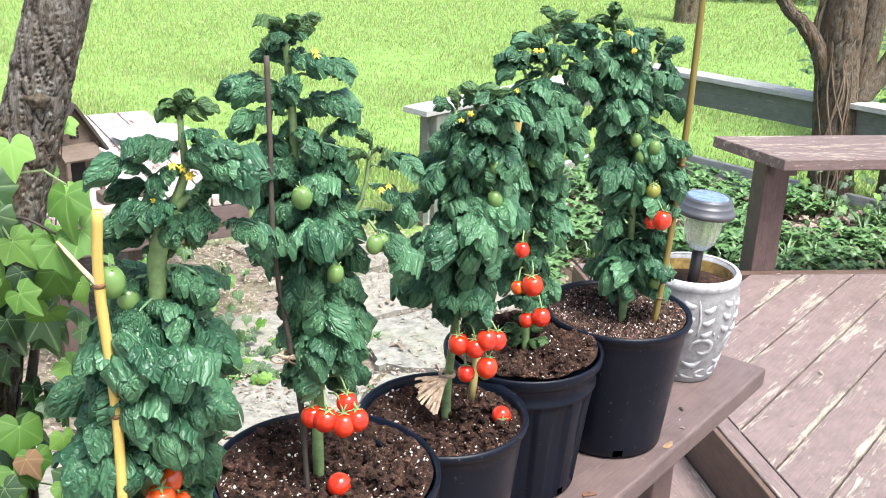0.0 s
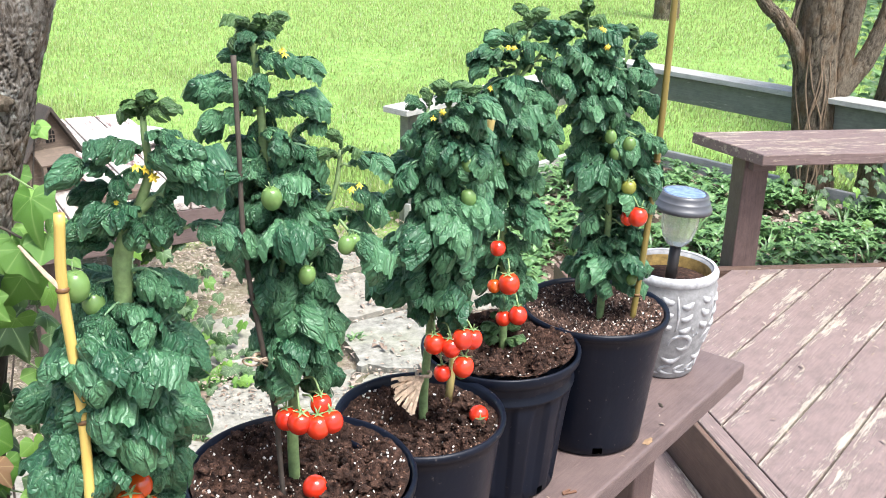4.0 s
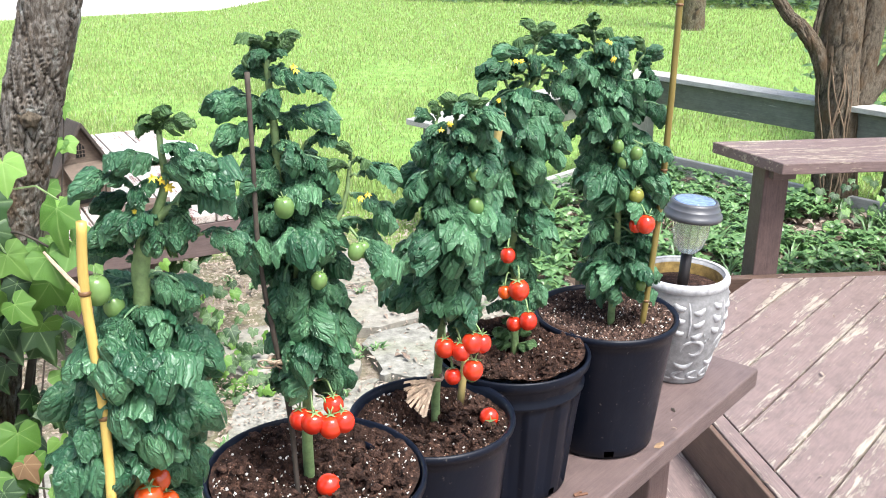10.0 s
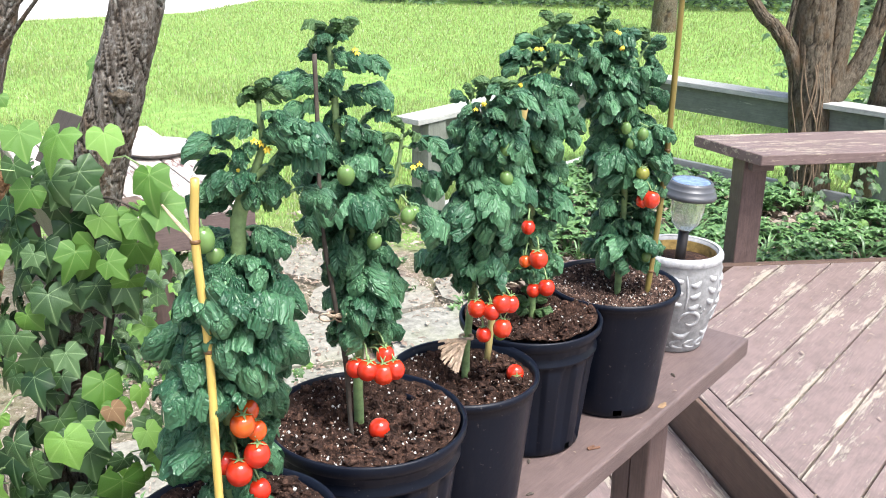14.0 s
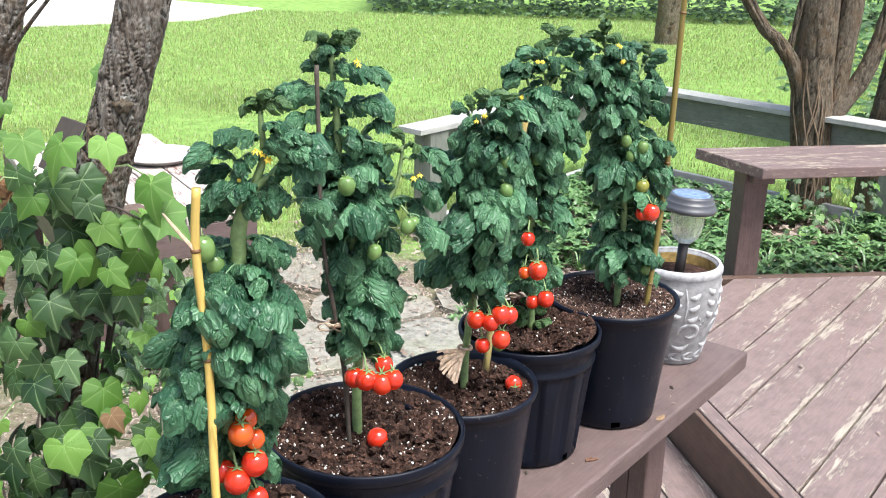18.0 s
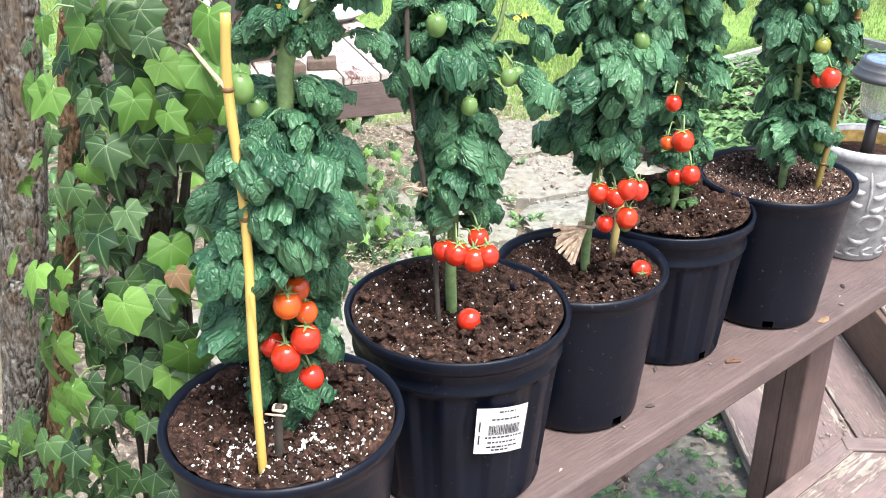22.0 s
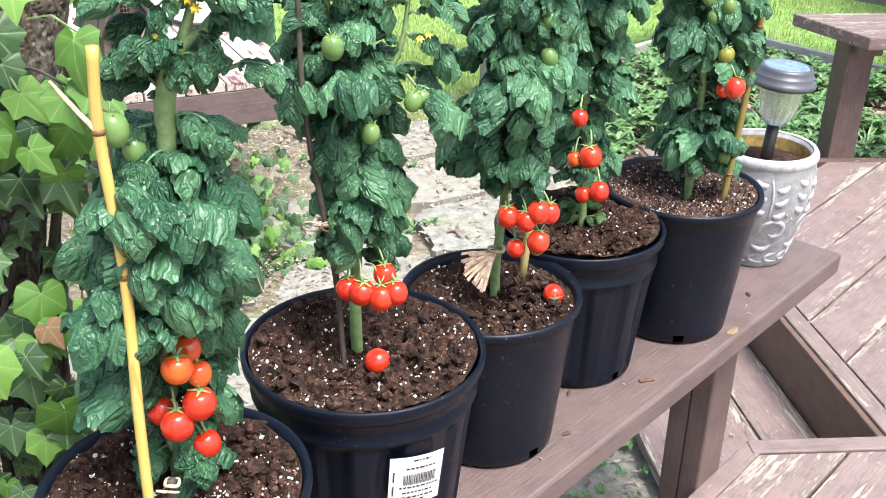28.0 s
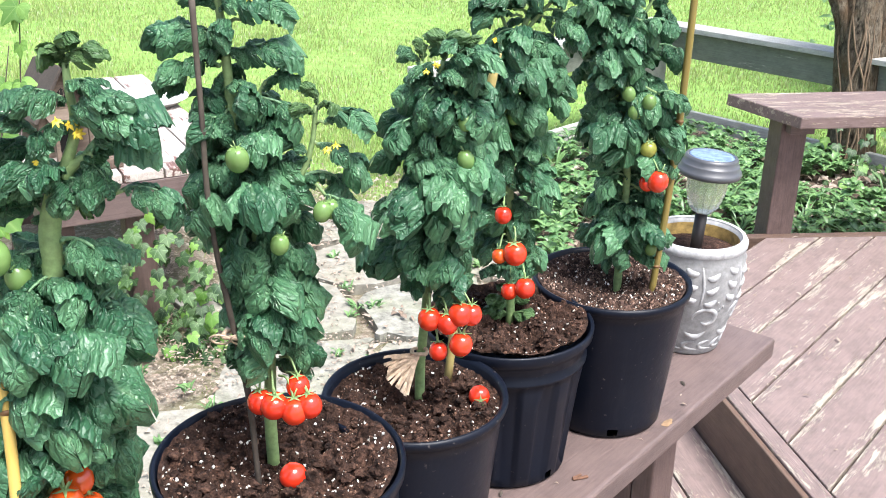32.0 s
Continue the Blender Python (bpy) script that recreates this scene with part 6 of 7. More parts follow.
def build_ivy():
    ivy = thing("ivy_vine", "dense climbing ivy with light and dark green leaves on a trunk", "ivy", at=Matrix.Translation((-0.55, 0.72, GROUND)))
    o = Vector((-0.55, 0.72, GROUND))
    rng = random.Random(77)
    trunk = lambda z: Vector((-0.60 + 0.052 * (z - GROUND) + 0.17 * max(0.0, z - 0.74), 0.775 - 0.025 * (z - GROUND), z))
    for k in range(5):
        bm = bmesh.new()
        pts = []
        for i in range(9):
            z = GROUND - 0.02 + (1.02 + 0.05 * k) * i / 8
            a = 4.2 + 0.5 * k + 1.1 * math.sin(i * 0.7 + k)
            pts.append(trunk(z) + Vector((0.04 * math.cos(a), 0.04 * math.sin(a), 0)) - o)
        add_tube(bm, smoothed(pts, 4), 0.0045, 6, 0.4)
        part("vine_stem", bm, M["twig"], ivy, smooth=True)
    inner = []
    for i in range(700):
        outer = i < 262
        z = -0.22 + 1.28 * rng.random() ** (0.85 if outer else 1.0)
        a = radians(-205 + 235 * rng.random())
        wide = 0.100 + 0.06 * noise.noise(Vector((z * 5, a * 0.8, 2)))
        wide *= 1.05 if z < 0.25 else (1.0 if z < 0.9 else max(0.55, 1.0 - 2.5 * (z - 0.9)))
        spread = wide * (0.85 + 0.4 * rng.random()) if outer else wide * (0.3 + 0.45 * rng.random())
        if outer and z > 0.72 and rng.random() < 0.45:
            continue
        face = Vector((math.cos(a), math.sin(a), 0))
        axis = Vector((-0.560 + 0.035 * max(-1.0, min(1.0, (z - 0.6) / 0.4)), 0.715, z))
        c = axis + Vector((spread * face.x * 1.32, spread * face.y * 0.8, 0))
        n = face + Vector((0.7 * (rng.random() - 0.5), -0.25, 0.15 + 0.65 * rng.random()))
        down = Vector((1.3 * (rng.random() - 0.5), 0.5 * (rng.random() - 0.5), -0.75)) + face * (0.1 + 0.5 * rng.random())
        # inner and lower right-hand leaves take the dark green as painted shade
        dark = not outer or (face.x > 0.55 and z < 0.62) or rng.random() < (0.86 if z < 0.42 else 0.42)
        size = (0.022 + 0.032 * rng.random() ** 1.4) * (1.1 if not dark else 1.0)
        m = turn_to(c - o, down, n) @ Matrix.Scale(size, 4)
        if outer:
            old = rng.random() < 0.015
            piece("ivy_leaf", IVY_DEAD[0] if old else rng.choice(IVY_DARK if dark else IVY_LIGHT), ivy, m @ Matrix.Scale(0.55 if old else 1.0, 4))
            if not dark and rng.random() < 0.35:
                bm = bmesh.new()
                p0, p1 = m @ Vector((0, 0.1, 0)), axis + Vector((0, 0, 0.02)) - o
                p1 = p0 + (p1 - p0) * 0.45
                add_tube(bm, [p0, (p0 + p1) / 2 + Vector((0, 0, 0.010)), p1], 0.0011, 4)
                part("leaf_stalk", bm, M["stem"], ivy)
        else:
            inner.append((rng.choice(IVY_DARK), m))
    for c in ((-0.440, 0.66, 1.087), (-0.527, 0.66, 1.019), (-0.397, 0.66, 1.039), (-0.490, 0.66, 1.084), (-0.533, 0.66, 1.088), (-0.392, 0.66, 0.999), (-0.485, 0.66, 0.947), (-0.416, 0.66, 0.985), (-0.454, 0.66, 0.933), (-0.579, 0.66, 0.948)):
        m = turn_to(Vector(c) + Vector((0, -0.02 * rng.random(), 0.02)) - o, Vector((2.0 * (rng.random() - 0.5), -0.2 - 0.4 * rng.random(), -0.7)), Vector((1.2 * (rng.random() - 0.5), -0.8, 0.3 + 0.9 * rng.random())))
        piece("ivy_leaf", rng.choice(IVY_LIGHT), ivy, m @ Matrix.Scale(0.034 + 0.022 * rng.random(), 4))
    for i in range(60):
        c = Vector((-0.97 + 0.30 * rng.random(), 0.75 + 0.08 * rng.random(), 0.02 + 0.42 * rng.random() ** 1.2))
        m = turn_to(c - o, Vector((1.6 * (rng.random() - 0.5), -0.3, -0.7)), Vector((rng.random() - 0.5, -0.8, 0.3 + 0.8 * rng.random())))
        piece("ivy_leaf", rng.choice(IVY_LIGHT if rng.random() < 0.25 else IVY_DARK), ivy, m @ Matrix.Scale(0.026 + 0.024 * rng.random(), 4))
    for i in range(7):
        bm = bmesh.new()
        z = 0.70 + 0.05 * i
        p = trunk(z) + Vector((0.02 * (rng.random() - 0.5), -0.035, 0)) - o
        way = Vector((-0.5 + 1.1 * rng.random(), -0.25, 0.25 * (rng.random() - 0.3))) * 0.13
        add_tube(bm, smoothed([p, p + way * 0.5 + Vector((0, -0.01, 0.015)), p + way], 4), [0.0022 - 0.0001 * q for q in range(9)], 6, 0.5)
        part("vine_stem", bm, M["twig"], ivy, smooth=True)
    # all inner leaves share the dark green, the shade inside the ivy
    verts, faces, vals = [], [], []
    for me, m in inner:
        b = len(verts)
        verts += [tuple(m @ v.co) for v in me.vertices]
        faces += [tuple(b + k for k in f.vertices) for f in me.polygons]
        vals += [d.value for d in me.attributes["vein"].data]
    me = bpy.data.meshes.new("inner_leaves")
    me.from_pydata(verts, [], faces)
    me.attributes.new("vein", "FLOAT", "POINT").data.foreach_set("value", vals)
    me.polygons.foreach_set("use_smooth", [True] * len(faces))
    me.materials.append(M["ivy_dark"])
    ob = new("inner_leaves", me)
    ob.parent = ivy
    tagged(ob, kind="stuff")
    return ivy


build_ivy()


def scatter_leaves(name, mat, items, label, category, shape="oval"):
    """One mesh of many small curled leaves: items of (place, direction, up, length, width)."""
    verts, faces, vals = [], [], []
    for p, d, up, ln, wd in items:
        y = Vector(d).normalized()
        x = y.cross(Vector(up))
        x = x.normalized() if x.length > 1e-4 else Vector((1, 0, 0))
        z = x.cross(y)
        b = len(verts)
        for u, w, dip in ((0, 0.12, 0), (0.33, 0.85, 0.10), (0.68, 1.0, 0.10), (1.0, 0.06, -0.12)):
            mid = Vector(p) + y * (u * ln) + z * (dip * ln)
            for sgn in (-1, 0, 1):
                verts.append(mid + x * (sgn * w * wd / 2) + z * (0.14 * wd * abs(sgn) * w))
                vals.append(0.8 if sgn == 0 else 0.0)
        for i in range(3):
            for j in range(2):
                q = b + i * 3 + j
                faces.append((q, q + 1, q + 4, q + 3))
    me = bpy.data.meshes.new(name)
    me.from_pydata([tuple(v) for v in verts], [], faces)
    at = me.attributes.new("vein", "FLOAT", "POINT")
    at.data.foreach_set("value", vals)
    me.polygons.foreach_set("use_smooth", [True] * len(me.polygons))
    me.materials.append(mat)
    return tagged(new(name, me), label, category, kind="stuff")


def in_bed(x, y):
    """Inside the fenced bed behind the deck."""
    if y < 3.30 + (x - 1.06) * 0.11 and x > 0.55:
        return False
    if x < 0.1 or y < 2.6 + max(0, 0.9 - x) * 1.4:
        return False
    return (y - 4.33) < (x + 0.13) * 1.128 - 0.10 and y < 5.74 - (x - 1.12) * 1.017 - 0.12


def build_bed_soil():
    """Dark leaf mould under the plants of the fenced bed."""
    corners = [(0.10, 3.72), (0.56, 3.12), (0.60, 3.27), (1.06, 3.33), (3.40, 3.59), (1.12, 5.58), (0.10, 4.45)]
    outline = []
    for (ax, ay), (bx, by) in zip(corners, corners[1:] + corners[:1]):
        n = max(2, int(math.hypot(bx - ax, by - ay) / 0.12))
        for i in range(n):
            x, y = ax + (bx - ax) * i / n, ay + (by - ay) * i / n
            outline.append((x + 0.05 * noise.noise(Vector((x * 7, y * 7, 1.3))), y + 0.02 * noise.noise(Vector((x * 7, y * 7, 4.7)))))
    bm = bmesh.new()
    add_prism(bm, outline, GROUND - 0.06, GROUND + 0.042)
    tagged(part("ground_bed", bm, M["mulch"]), "dark brown leaf mould in the fenced bed", "soil", kind="structure")


M["mulch"] = plain("leaf_mould", (0.085, 0.058, 0.040), 0.95, 0.55, 34, bump=0.8)
build_bed_soil()


def build_cover():
    rng = random.Random(5)
    items = []
    n = 0
    while n < 2300:
        x, y = 0.1 + 3.6 * rng.random(), 2.6 + 3.1 * rng.random()
        if not in_bed(x, y) or noise.noise(Vector((x * 2.6, y * 2.6, 7))) < (-0.22 if x < 1.2 else 0.0):
            n += 0.2
            continue
        n += 1
        h = GROUND + 0.05 + 0.09 * rng.random()
        k = rng.randint(5, 8)
        a0 = rng.random() * 6.28
        for i in range(k):
            a = a0 + 6.28 * i / k
            d = Vector((math.cos(a), math.sin(a), 0.25 + 0.5 * rng.random()))
            items.append(((x, y, h), d, (0, 0, 1), 0.035 + 0.040 * rng.random() ** 2, 0.015 + 0.016 * rng.random()))
    for _ in range(150):
        x, y = 0.3 + 2.4 * rng.random(), 2.9 + 2.2 * rng.random()
        if in_bed(x, y):
            for i in range(11):
                a = rng.random() * 6.28
                items.append(((x, y, GROUND + 0.02), (math.cos(a), math.sin(a), 0.9 + 0.9 * rng.random()), (-math.cos(a), -math.sin(a), 0.6), 0.10 + 0.08 * rng.random(), 0.008 + 0.006 * rng.random()))
    scatter_leaves("ground_cover", M["cover"], items, "low glossy green ground cover filling the fenced bed", "ground cover")


build_cover()


def build_litter():
    rng = random.Random(8)
    items = []
    for _ in range(15000):
        x, y = -2.4 + 3.4 * rng.random(), 0.4 + 4.2 * rng.random()
        if x > 0.42 and y < 2.4:
            continue
        if noise.noise(Vector((x * 3, y * 3, 1))) < -0.25:
            continue
        a = rng.random() * 6.28
        up = (rng.random() - 0.5, rng.random() - 0.5, 1.4)
        items.append(((x, y, GROUND + 0.014 + 0.036 * rng.random()), (math.cos(a), math.sin(a), 0.3 * (rng.random() - 0.4)), up, 0.010 + 0.040 * rng.random() ** 3, 0.004 + 0.018 * rng.random() ** 2.5))
    for _ in range(3600):
        x, y = 0.2 + 2.9 * rng.random(), 2.9 + 2.4 * rng.random()
        if in_bed(x, y):
            a = rng.random() * 6.28
            items.append(((x, y, GROUND + 0.03 + 0.05 * rng.random()), (math.cos(a), math.sin(a), 0.3 * (rng.random() - 0.4)), (rng.random() - 0.5, rng.random() - 0.5, 1.0), 0.025 + 0.05 * rng.random(), 0.012 + 0.025 * rng.random()))
    for _ in range(24000):
        x, y = -1.5 + 2.0 * rng.random(), 1.0 + 3.3 * rng.random()
        if x > 0.42 and y < 2.4 or noise.noise(Vector((x * 2.5, y * 2.5, 4))) < -0.15:
            continue
        a = rng.random() * 6.28
        items.append(((x, y, GROUND + 0.018 + 0.030 * rng.random()), (math.cos(a), math.sin(a), 0.5 * (rng.random() - 0.4)), (rng.random() - 0.5, rng.random() - 0.5, 1.0), 0.006 + 0.016 * rng.random(), 0.003 + 0.006 * rng.random()))
    scatter_leaves("leaf_litter", M["dry_leaf"], items, "scattered dry brown leaves on the earth", "leaf litter")
    items = []
    for _ in range(420):
        k = rng.randint(-5, 9)
        x, y = sq(0.6 + 3.0 * rng.random(), -0.388 + 0.1455 * k + 0.006 * (rng.random() - 0.5))
        if x < 0.75 or y > 3.3:
            continue
        a = rng.random() * 6.28
        items.append(((x, y, 0.001), (math.cos(a), math.sin(a), 0.1), (0.5 * (rng.random() - 0.5), 0, 1), 0.004 + 0.010 * rng.random() ** 2, 0.003 + 0.004 * rng.random()))
    for _ in range(150):
        x, y = 0.85 + 1.3 * rng.random(), 1.3 + 2.0 * rng.random()
        a = rng.random() * 6.28
        items.append(((x, y, 0.004), (math.cos(a), math.sin(a), 0.05), (0.2 * (rng.random() - 0.5), 0, 1), 0.010 + 0.02 * rng.random(), 0.003 + 0.006 * rng.random()))
    for _ in range(160):
        p = RISER_B + (RISER_A - RISER_B).normalized() * (0.05 + 0.25 * rng.random() ** 2) + Vector((-1, 0.2, 0)) * (0.08 + 0.24 * rng.random())
        a = rng.random() * 6.28
        items.append(((p.x, p.y, -0.16), (math.cos(a), math.sin(a), 0.1), (0.3 * (rng.random() - 0.5), 0, 1), 0.004 + 0.010 * rng.random(), 0.002 + 0.004 * rng.random()))
    for _ in range(36):
        p = bench_at(-1.3 * rng.random(), 0.01 + 0.2 * rng.random(), SEAT + 0.002)
        a = rng.random() * 6.28
        items.append((p, (math.cos(a), math.sin(a), 0.05), (0.2, 0, 1), 0.004 + 0.008 * rng.random(), 0.002 + 0.003 * rng.random()))
    scatter_leaves("wood_chips", M["dry_leaf"], items, "small dry bits lying on the deck boards", "debris")


build_litter()


# ---- stone path ----
def build_path():
    rng = random.Random(21)
    seeds = []
    for j in range(9):
        for i in range(4):
            seeds.append((-1.15 + 0.45 * i + 0.22 * (j % 2) + 0.2 * (rng.random() - 0.5) + 0.06 * j, 0.75 + 0.45 * j + 0.2 * (rng.random() - 0.5)))
    path = tagged(new("stone_path"), "path of irregular pale flagstones with weeds in the joints", "path", kind="structure")
    for n, (sx, sy) in enumerate(seeds):
        poly = [(sx - 0.6, sy - 0.6), (sx + 0.6, sy - 0.6), (sx + 0.6, sy + 0.6), (sx - 0.6, sy + 0.6)]
        for m, (ox, oy) in enumerate(seeds):
            if m != n:
                d = math.hypot(sx - ox, sy - oy)
                f = 0.5 - 0.018 / d
                poly = clip_poly(poly, ox + (sx - ox) * (1 - f), oy + (sy - oy) * (1 - f), (sx - ox) / d, (sy - oy) / d)
                if not poly:
                    break
        if len(poly) < 3 or rng.random() < 0.10:
            continue
        if max(math.hypot(x - sx, y - sy) for x, y in poly) > 0.62 or sx > 0.35 or sx < -1.05 + 0.1 * sy:
            continue
        rough = []
        for (ax, ay), (bx, by) in zip(poly, poly[1:] + poly[:1]):
            for k in range(4):
                f = k / 4
                x, y = ax + (bx - ax) * f, ay + (by - ay) * f
                j = 0.03 * noise.noise(Vector((x * 9, y * 9, n)))
                dx, dy = sx - x, sy - y
                ll = math.hypot(dx, dy)
                pull = 0.03 if k == 0 else 0.0
                rough.append((x - sx + dx / ll * (j + pull), y - sy + dy / ll * (j + pull)))
        bm = bmesh.new()
        add_prism(bm, rough, -0.05, 0.0, 0.0)
        tilt = Euler((radians(2 * (rng.random() - 0.5)), radians(2 * (rng.random() - 0.5)), 0)).to_matrix().to_4x4()
        part("flagstone", bm, M["stone"], path, at=Matrix.Translation((sx, sy, GROUND + 0.028 + 0.012 * rng.random())) @ tilt)


build_path()


# ---- grass, far edge of the garden ----
def build_grass():
    rs = np.random.RandomState(3)
    n = 430000
    y = 3.9 + 11.5 * rs.rand(n) ** 1.5
    x = (rs.rand(n) - 0.5) * 2 * (1.2 + 0.52 * (y + 0.4))
    keep = (y - 4.33 > (x + 0.13) * 1.128 + 0.05) | (y > 5.74 - (x - 1.12) * 1.017 + 0.05)
    edge = 4.35 + 0.35 * np.sin(x * 2.3) + 0.25 * np.sin(x * 5.1 + 1) + 0.12 * x
    keep &= (y > edge) | (rs.rand(n) < 0.04)
    keep &= ~((x < -3.3) & (y > 13.8 + (x + 3.3) * 0.55))
    x, y = x[keep], y[keep]
    m = 2600
    wx, wy = -1.3 + 1.7 * rs.rand(m), 0.9 + 3.4 * rs.rand(m)
    clump = np.sin(wx * 9.1 + 1) * np.sin(wy * 8.3) > 0.45
    x, y = np.r_[x, wx[clump]], np.r_[y, wy[clump]]
    n = len(x)
    far = np.clip((y - 4) / 10, 0, 1)
    h = (0.016 + 0.040 * rs.rand(n) ** 1.5) * (1 + 0.1 * far)
    w = (0.0014 + 0.0015 * rs.rand(n)) * (1 + 1.0 * far)
    a = rs.rand(n) * 6.283
    lean = 0.6 * rs.rand(n)
    la = rs.rand(n) * 6.283
    dx, dy = np.cos(a) * w, np.sin(a) * w
    lx, ly = np.cos(la) * lean * h, np.sin(la) * lean * h
    z = np.full(n, GROUND - 0.01)
    v = np.stack([np.stack([x - dx, y - dy, z], -1), np.stack([x + dx, y + dy, z], -1), np.stack([x + dx * 0.7 + lx * 0.4, y + dy * 0.7 + ly * 0.4, z + h * 0.6], -1),
                  np.stack([x - dx * 0.7 + lx * 0.4, y - dy * 0.7 + ly * 0.4, z + h * 0.6], -1), np.stack([x + lx, y + ly, z + h * 0.95], -1)], 1).reshape(-1, 3)
    me = bpy.data.meshes.new("grass")
    me.vertices.add(len(v))
    me.vertices.foreach_set("co", v.ravel())
    b = np.arange(n)[:, None] * 5
    loops = np.concatenate([b + np.array([[0, 1, 2, 3]]), b + np.array([[3, 2, 4]])], 1).ravel()
    me.loops.add(len(loops))
    me.loops.foreach_set("vertex_index", loops)
    me.polygons.add(2 * n)
    starts = (np.arange(n)[:, None] * 7 + np.array([[0, 4]])).ravel()
    me.polygons.foreach_set("loop_start", starts)
    me.update(calc_edges=True)
    me.materials.append(M["grass"])
    tagged(new("grass", me), "bright green lawn grass with pale seed heads", "grass", kind="stuff")


build_grass()


def build_far():
    # pale paved strip at the far end of the lawn
    bm = bmesh.new()
    add_prism(bm, [(-14, 9.6), (-5.6, 12.5), (-3.3, 13.9), (-2.7, 15.6), (-6, 17.5), (-16, 15)], GROUND - 0.02, GROUND + 0.02)
    tagged(part("pavement", bm, M["concrete"]), "pale concrete drive beyond the lawn", "pavement", kind="structure")
    house = thing("house", "pale sided house wall far beyond the lawn", "house", at=Matrix.Translation((-12.5, 17.5, GROUND)))
    bm = bmesh.new()
    add_box(bm, Matrix.Translation((0, 0, 1.6)), 7, 2, 3.0)
    part("wall", bm, M["siding"], house)
    for k in range(14):
        bm = bmesh.new()
        add_box(bm, Matrix.Translation((0, -1.01, 0.25 + 0.2 * k)), 7.02, 0.03, 0.185, 0.004)
        part("siding_board", bm, M["siding"], house)
    bm = bmesh.new()
    add_box(bm, Matrix.Translation((0, 0, 0.05)), 7.04, 2.06, 0.14)
    part("foundation", bm, M["cement"], house)
    rng = random.Random(9)
    items = []
    for _ in range(9000):
        x = -1.0 + 12 * rng.random()
        y = 15.2 + 2.2 * rng.random() - (0.12 * x)
        z = GROUND + 1.9 * rng.random() ** 1.2 * (0.75 + 0.35 * noise.noise(Vector((x * 0.7, 0, 0))))
        a = rng.random() * 6.28
        items.append(((x, y, z), (math.cos(a), math.sin(a), 0.4 * (rng.random() - 0.5)), (rng.random() - 0.5, -0.5, 1), 0.09 + 0.07 * rng.random(), 0.05 + 0.04 * rng.random()))
    scatter_leaves("far_shrubs", M["ivy_dark"], items, "row of dark shrubs at the end of the lawn", "shrubs")
    # hedge foliage behind the big tree, and green understorey behind the ivy
    items = []
    for _ in range(2600):
        x, y = 2.5 + 2.4 * rng.random(), 5.6 + 1.8 * rng.random()
        z = GROUND + 1.5 * rng.random()
        a = rng.random() * 6.28
        items.append(((x, y, z), (math.cos(a), math.sin(a), 0.5 * (rng.random() - 0.5)), (rng.random() - 0.5, -0.5, 1), 0.07 + 0.06 * rng.random(), 0.03 + 0.02 * rng.random()))
    scatter_leaves("shrub_behind_tree", M["cover"], items, "light green shrub beside the forked tree", "shrub")
    items = []
    for _ in range(2600):
        x, y = -2.4 + 0.85 * rng.random(), 1.9 + 1.0 * rng.random()
        z = GROUND + 0.95 * rng.random() ** 1.5
        a = rng.random() * 6.28
        items.append(((x, y, z), (math.cos(a), math.sin(a), 0.5 * (rng.random() - 0.5)), (rng.random() - 0.5, -0.5, 1), 0.025 + 0.03 * rng.random(), 0.016 + 0.014 * rng.random()))
    scatter_leaves("low_shrub", M["cover"], items, "small-leaved green shrub behind the trunks", "shrub")


build_far()


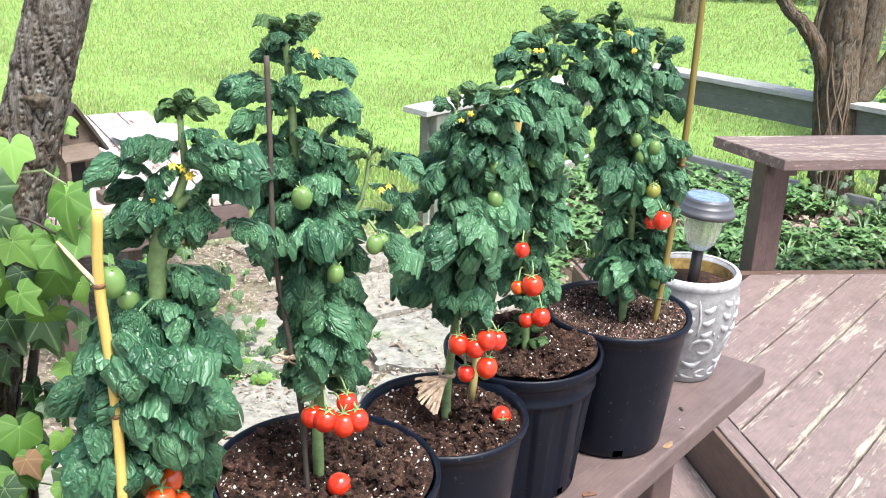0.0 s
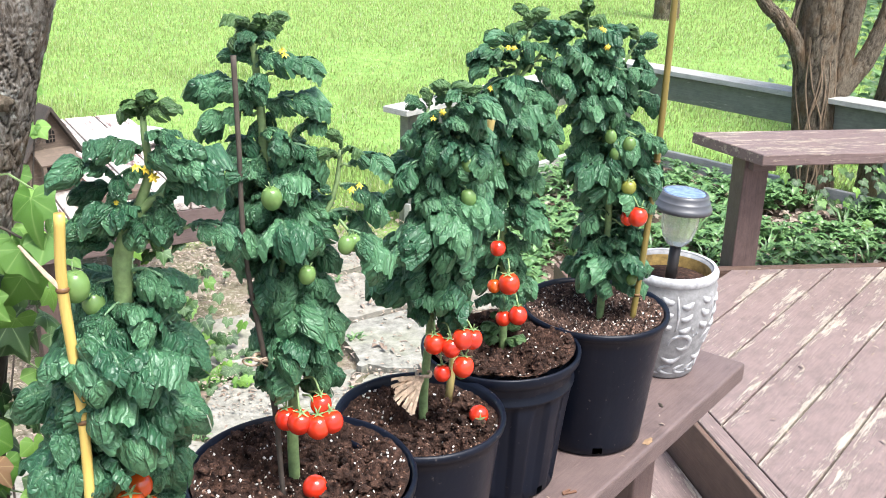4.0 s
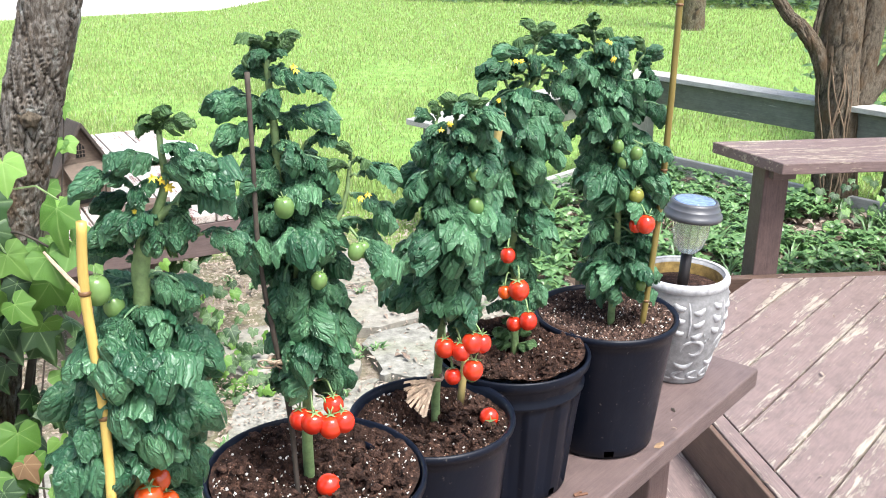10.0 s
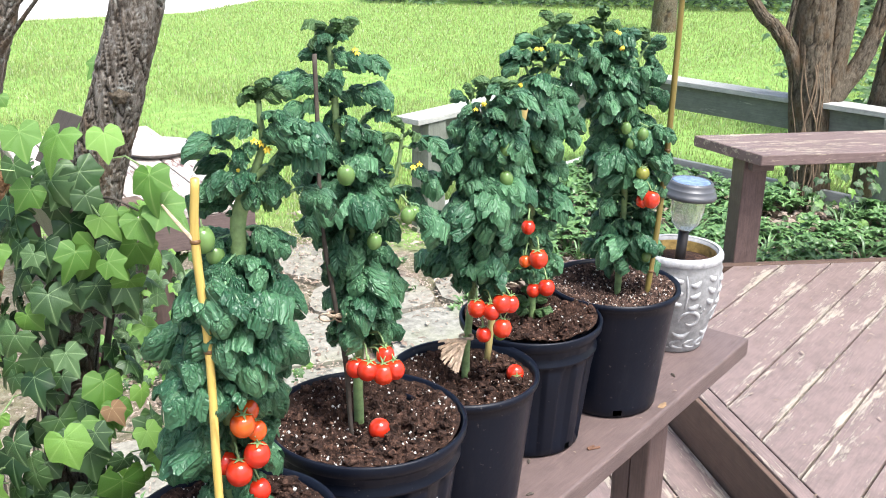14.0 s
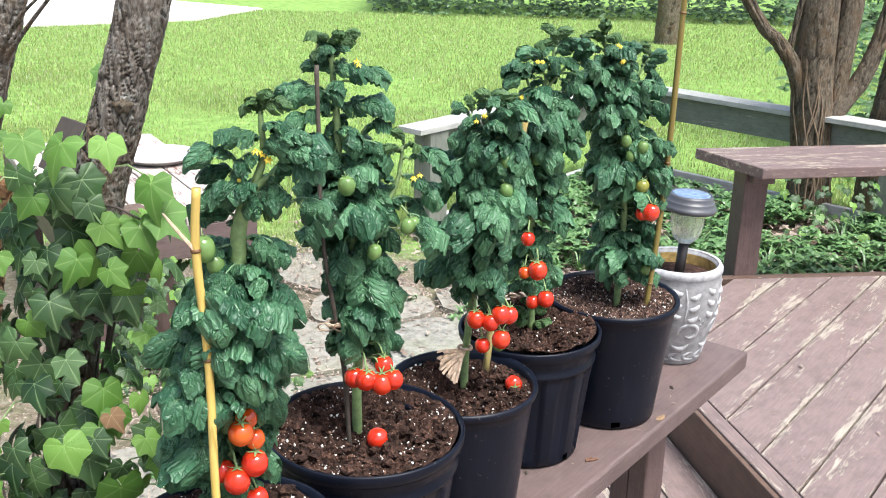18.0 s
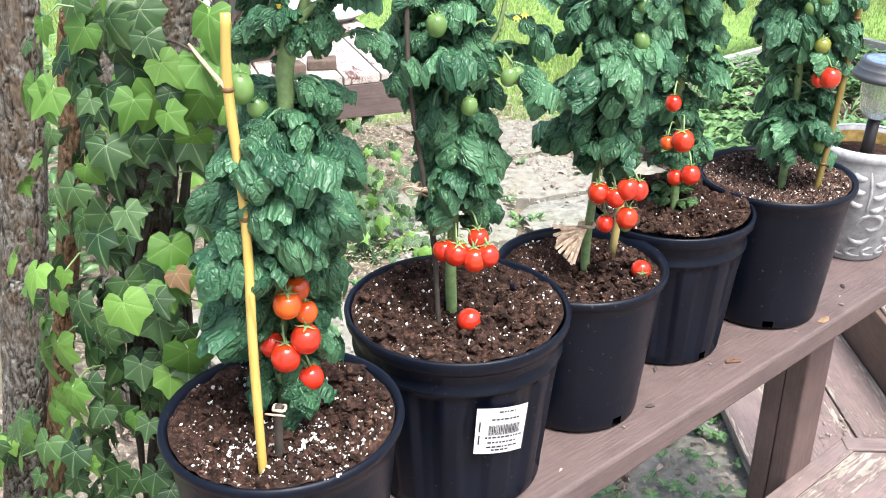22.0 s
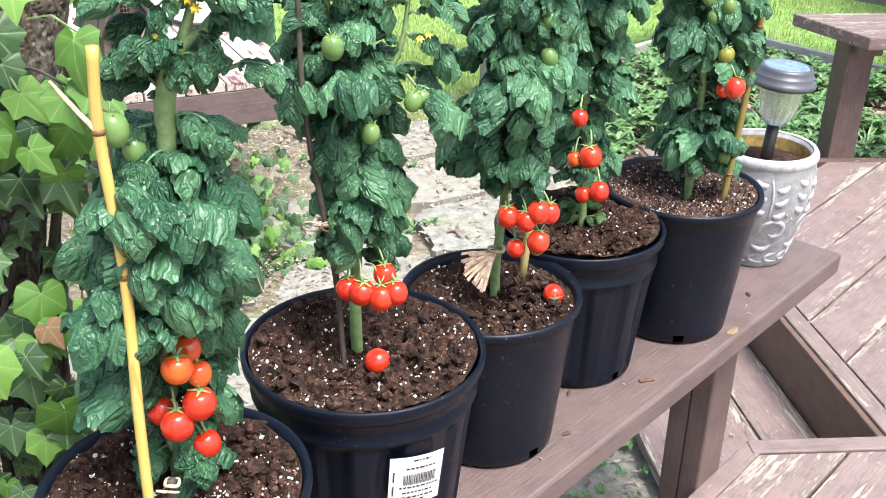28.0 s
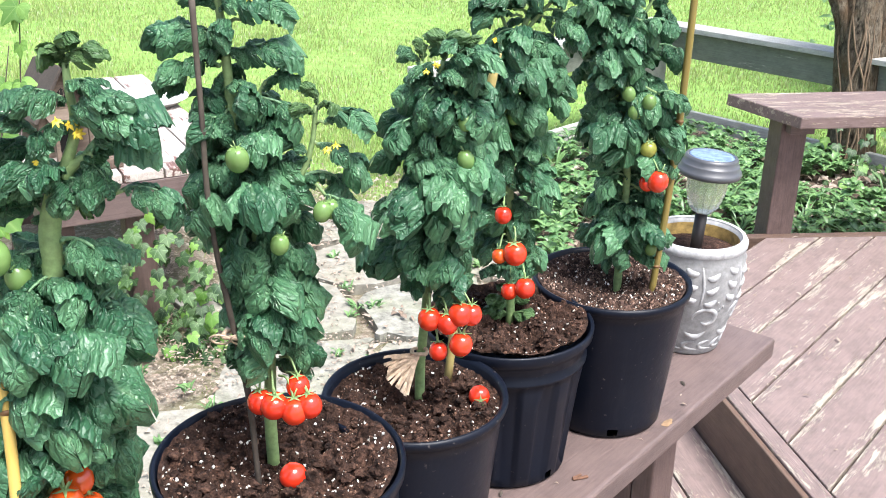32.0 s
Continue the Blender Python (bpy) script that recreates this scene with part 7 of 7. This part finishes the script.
def build_ground_ivy():
    """Ivy creeping round the table leg, the big tree and below the bench."""
    rng = random.Random(31)
    g = thing("creeping_ivy", "low creeping ivy round the table legs", "ivy", at=Matrix.Translation((-1.05, 3.0, GROUND)))
    foot = Vector((-1.05, 3.0, GROUND))
    for i in range(420):
        f = rng.random()
        c = Vector((-1.25 + 0.75 * rng.random(), 2.62 + 0.40 * rng.random(), 0))
        c.z = GROUND + 0.02 + 0.46 * f * f * max(0.12, 1 - ((c.x + 0.93) / 0.30) ** 2)
        n = Vector((rng.random() - 0.5, -0.9, 0.2 + 0.9 * rng.random()))
        piece("ivy_leaf", rng.choice(IVY_LIGHT if rng.random() < 0.30 else IVY_DARK), g, turn_to(c - foot, Vector((1.4 * (rng.random() - 0.5), -0.5, -0.5)), n) @ Matrix.Scale(0.026 + 0.026 * rng.random(), 4))
    g = thing("creeping_ivy", "ivy creeping round the foot of the forked tree", "ivy", at=Matrix.Translation((2.1, 4.6, GROUND)))
    for i in range(150):
        c = Vector((1.75 + 1.3 * rng.random(), 4.25 + 0.5 * rng.random(), GROUND + 0.04 + 0.30 * rng.random() ** 2))
        n = Vector((rng.random() - 0.5, -0.8, 0.9))
        piece("ivy_leaf", rng.choice(IVY_LIGHT if rng.random() < 0.25 else IVY_DARK), g, turn_to(c - Vector((2.1, 4.6, GROUND)), Vector((rng.random() - 0.5, -0.5, -0.4)), n) @ Matrix.Scale(0.032 + 0.028 * rng.random(), 4))
    rng = random.Random(12)
    items = []
    for _ in range(120):
        x, y = 0.0 + 0.42 * rng.random(), 1.35 + 0.65 * rng.random()
        if x > 0.25 + (y - 1.2) * 0.6:
            continue
        h = GROUND + 0.02 + 0.05 * rng.random()
        for i in range(7):
            a = rng.random() * 6.28
            items.append(((x, y, h), (math.cos(a), math.sin(a), 0.4), (0, 0, 1), 0.014 + 0.016 * rng.random(), 0.006 + 0.006 * rng.random()))
    for _ in range(170):
        x, y = -1.0 + 1.35 * rng.random(), 1.2 + 3.1 * rng.random()
        if noise.noise(Vector((x * 4, y * 4, 9))) < 0.05:
            continue
        for i in range(9):
            a = rng.random() * 6.28
            items.append(((x + 0.03 * rng.random(), y + 0.03 * rng.random(), GROUND + 0.03), (math.cos(a), math.sin(a), 0.5 + rng.random()), (0, 0, 1), 0.018 + 0.03 * rng.random(), 0.006 + 0.010 * rng.random()))
    scatter_leaves("weeds", M["cover"], items, "green weeds growing under the bench and in the path", "weeds")


build_ground_ivy()


# ---- small things ----
def build_vines():
    """Bare vine stems hanging on the forked tree."""
    rng = random.Random(55)
    v = thing("bare_vine", "thin bare brown vines climbing the forked tree", "vine", at=Matrix.Translation((1.97, 4.70, GROUND)))
    for k in range(9):
        a = radians(-150 + 120 * rng.random())
        pts = []
        for i in range(8):
            z = -0.05 + 0.2 * i
            lean = -0.07 * z
            a += radians(60 * (rng.random() - 0.5))
            r = 0.150 - 0.012 * i
            pts.append(Vector((1.985 + lean + r * math.cos(a), 4.855 + r * math.sin(a), GROUND + 0.1 + z)) - Vector((1.97, 4.70, GROUND)))
        bm = bmesh.new()
        add_tube(bm, smoothed(pts, 4), 0.003 + 0.002 * rng.random(), 6, 0.4)
        part("vine_stem", bm, M["vine"], v, smooth=True)


M["vine"] = plain("pale_vine", (0.20, 0.14, 0.09), 0.8, 0.3, 40)
build_vines()


def build_bench_bits():
    bm = bmesh.new()
    outline = [(0.012 * (1 + 0.15 * math.sin(3 * a + 1)) * math.cos(a) * 1.5, 0.008 * (1 + 0.10 * math.sin(5 * a)) * math.sin(a)) for a in [i * math.pi / 12 for i in range(24)]]
    add_prism(bm, [(x * 0.75 + 0.002 * noise.noise(Vector((x * 300, y * 300, 2))), y * 0.75 + 0.002 * noise.noise(Vector((x * 300, y * 300, 8)))) for x, y in outline], 0.0, 0.0004)
    tagged(part("paint_spot", bm, M["spot"], at=oriented(bench_at(-0.398, 0.012, SEAT + 0.0005), TURN)), "ochre stain dried on the bench plank", "stain")
    chip = thing("bark_chip", "splinter of reddish bark lying on the bench", "bark chip", at=oriented(bench_at(-0.615, 0.035, SEAT + 0.0022), 20))
    bm = bmesh.new()
    add_box(bm, Matrix.Identity(4), 0.024, 0.005, 0.003, 0.001)
    add_box(bm, Matrix.Translation((-0.003, 0.005, 0.0)) @ Matrix.Rotation(0.3, 4, "Z"), 0.016, 0.0035, 0.0025, 0.0008)
    part("splinter", bm, M["bark_chip"], chip)
    for s, w in ((-0.80, 0.045), (-0.52, 0.15), (-0.72, 0.10), (-0.27, 0.05)):
        bm = bmesh.new()
        add_tube(bm, [(-0.006, 0, 0), (0, 0.001, 0.001), (0.007, 0.002, 0)], [0.0012, 0.0024, 0.001], 7, 0.6)
        tagged(part("twig_bit", bm, M["twig"], at=oriented(bench_at(s, w, SEAT + 0.002), random.random() * 360)), "tiny dry twig bit on the bench", "twig", "twig bits on the bench")
    # brick-shaped blocks beside the birdhouse, made up for dark brown debris there
    for k, (u, v, r) in enumerate(((0.42, 0.10, 8), (0.30, 0.13, -14))):
        c = TAB - TU * u + TV * v
        bm = bmesh.new()
        add_box(bm, Matrix.Identity(4), 0.10, 0.07, 0.035, 0.005)
        tagged(part("brick", bm, M["brick"], at=oriented((c.x, c.y, TTOP + 0.0175), TTURN + r)), "made-up block for dark brown debris on the garden table", "brick", "brick pieces")


M["spot"] = plain("ochre_stain", (0.27, 0.175, 0.095), 0.7, 0.4, 60)
M["bark_chip"] = plain("reddish_bark", (0.15, 0.075, 0.045), 0.9, 0.4, 120)
build_bench_bits()


def build_saplings():
    """Thin ivy shoots and twigs with young leaves in front of the lawn."""
    rng = random.Random(91)
    t = thing("bare_sapling", "thin twigs with a few young yellow-green leaves", "sapling", at=Matrix.Translation((-1.02, 1.5, GROUND)))
    o = Vector((-1.02, 1.5, GROUND))
    for k in range(4):
        b = Vector((-0.98 + 0.05 * k, 1.45 + 0.1 * rng.random(), GROUND))
        top = b + Vector((0.10 + 0.12 * (rng.random() - 0.3), 0.05, 1.12 + 0.25 * rng.random()))
        pts = [b, b * 0.6 + top * 0.4 + Vector((-0.05 - 0.05 * rng.random(), 0, 0)), b * 0.25 + top * 0.75 + Vector((-0.06 * rng.random(), 0, 0)), top]
        bm = bmesh.new()
        path = smoothed([p - o for p in pts], 5)
        add_tube(bm, path, [0.0032 - 0.0024 * i / len(path) for i in range(len(path))], 6, 0.3)
        part("twig", bm, M["twig"], t, smooth=True)
        for i in range(7):
            f = 0.55 + 0.45 * rng.random()
            p = path[int(f * (len(path) - 1))]
            piece("young_leaf", rng.choice(IVY_LIGHT), t, turn_to(p, Vector((rng.random() - 0.5, -0.3, -0.4)), Vector((rng.random() - 0.5, -0.8, 0.7))) @ Matrix.Scale(0.025 + 0.025 * rng.random(), 4))


build_saplings()
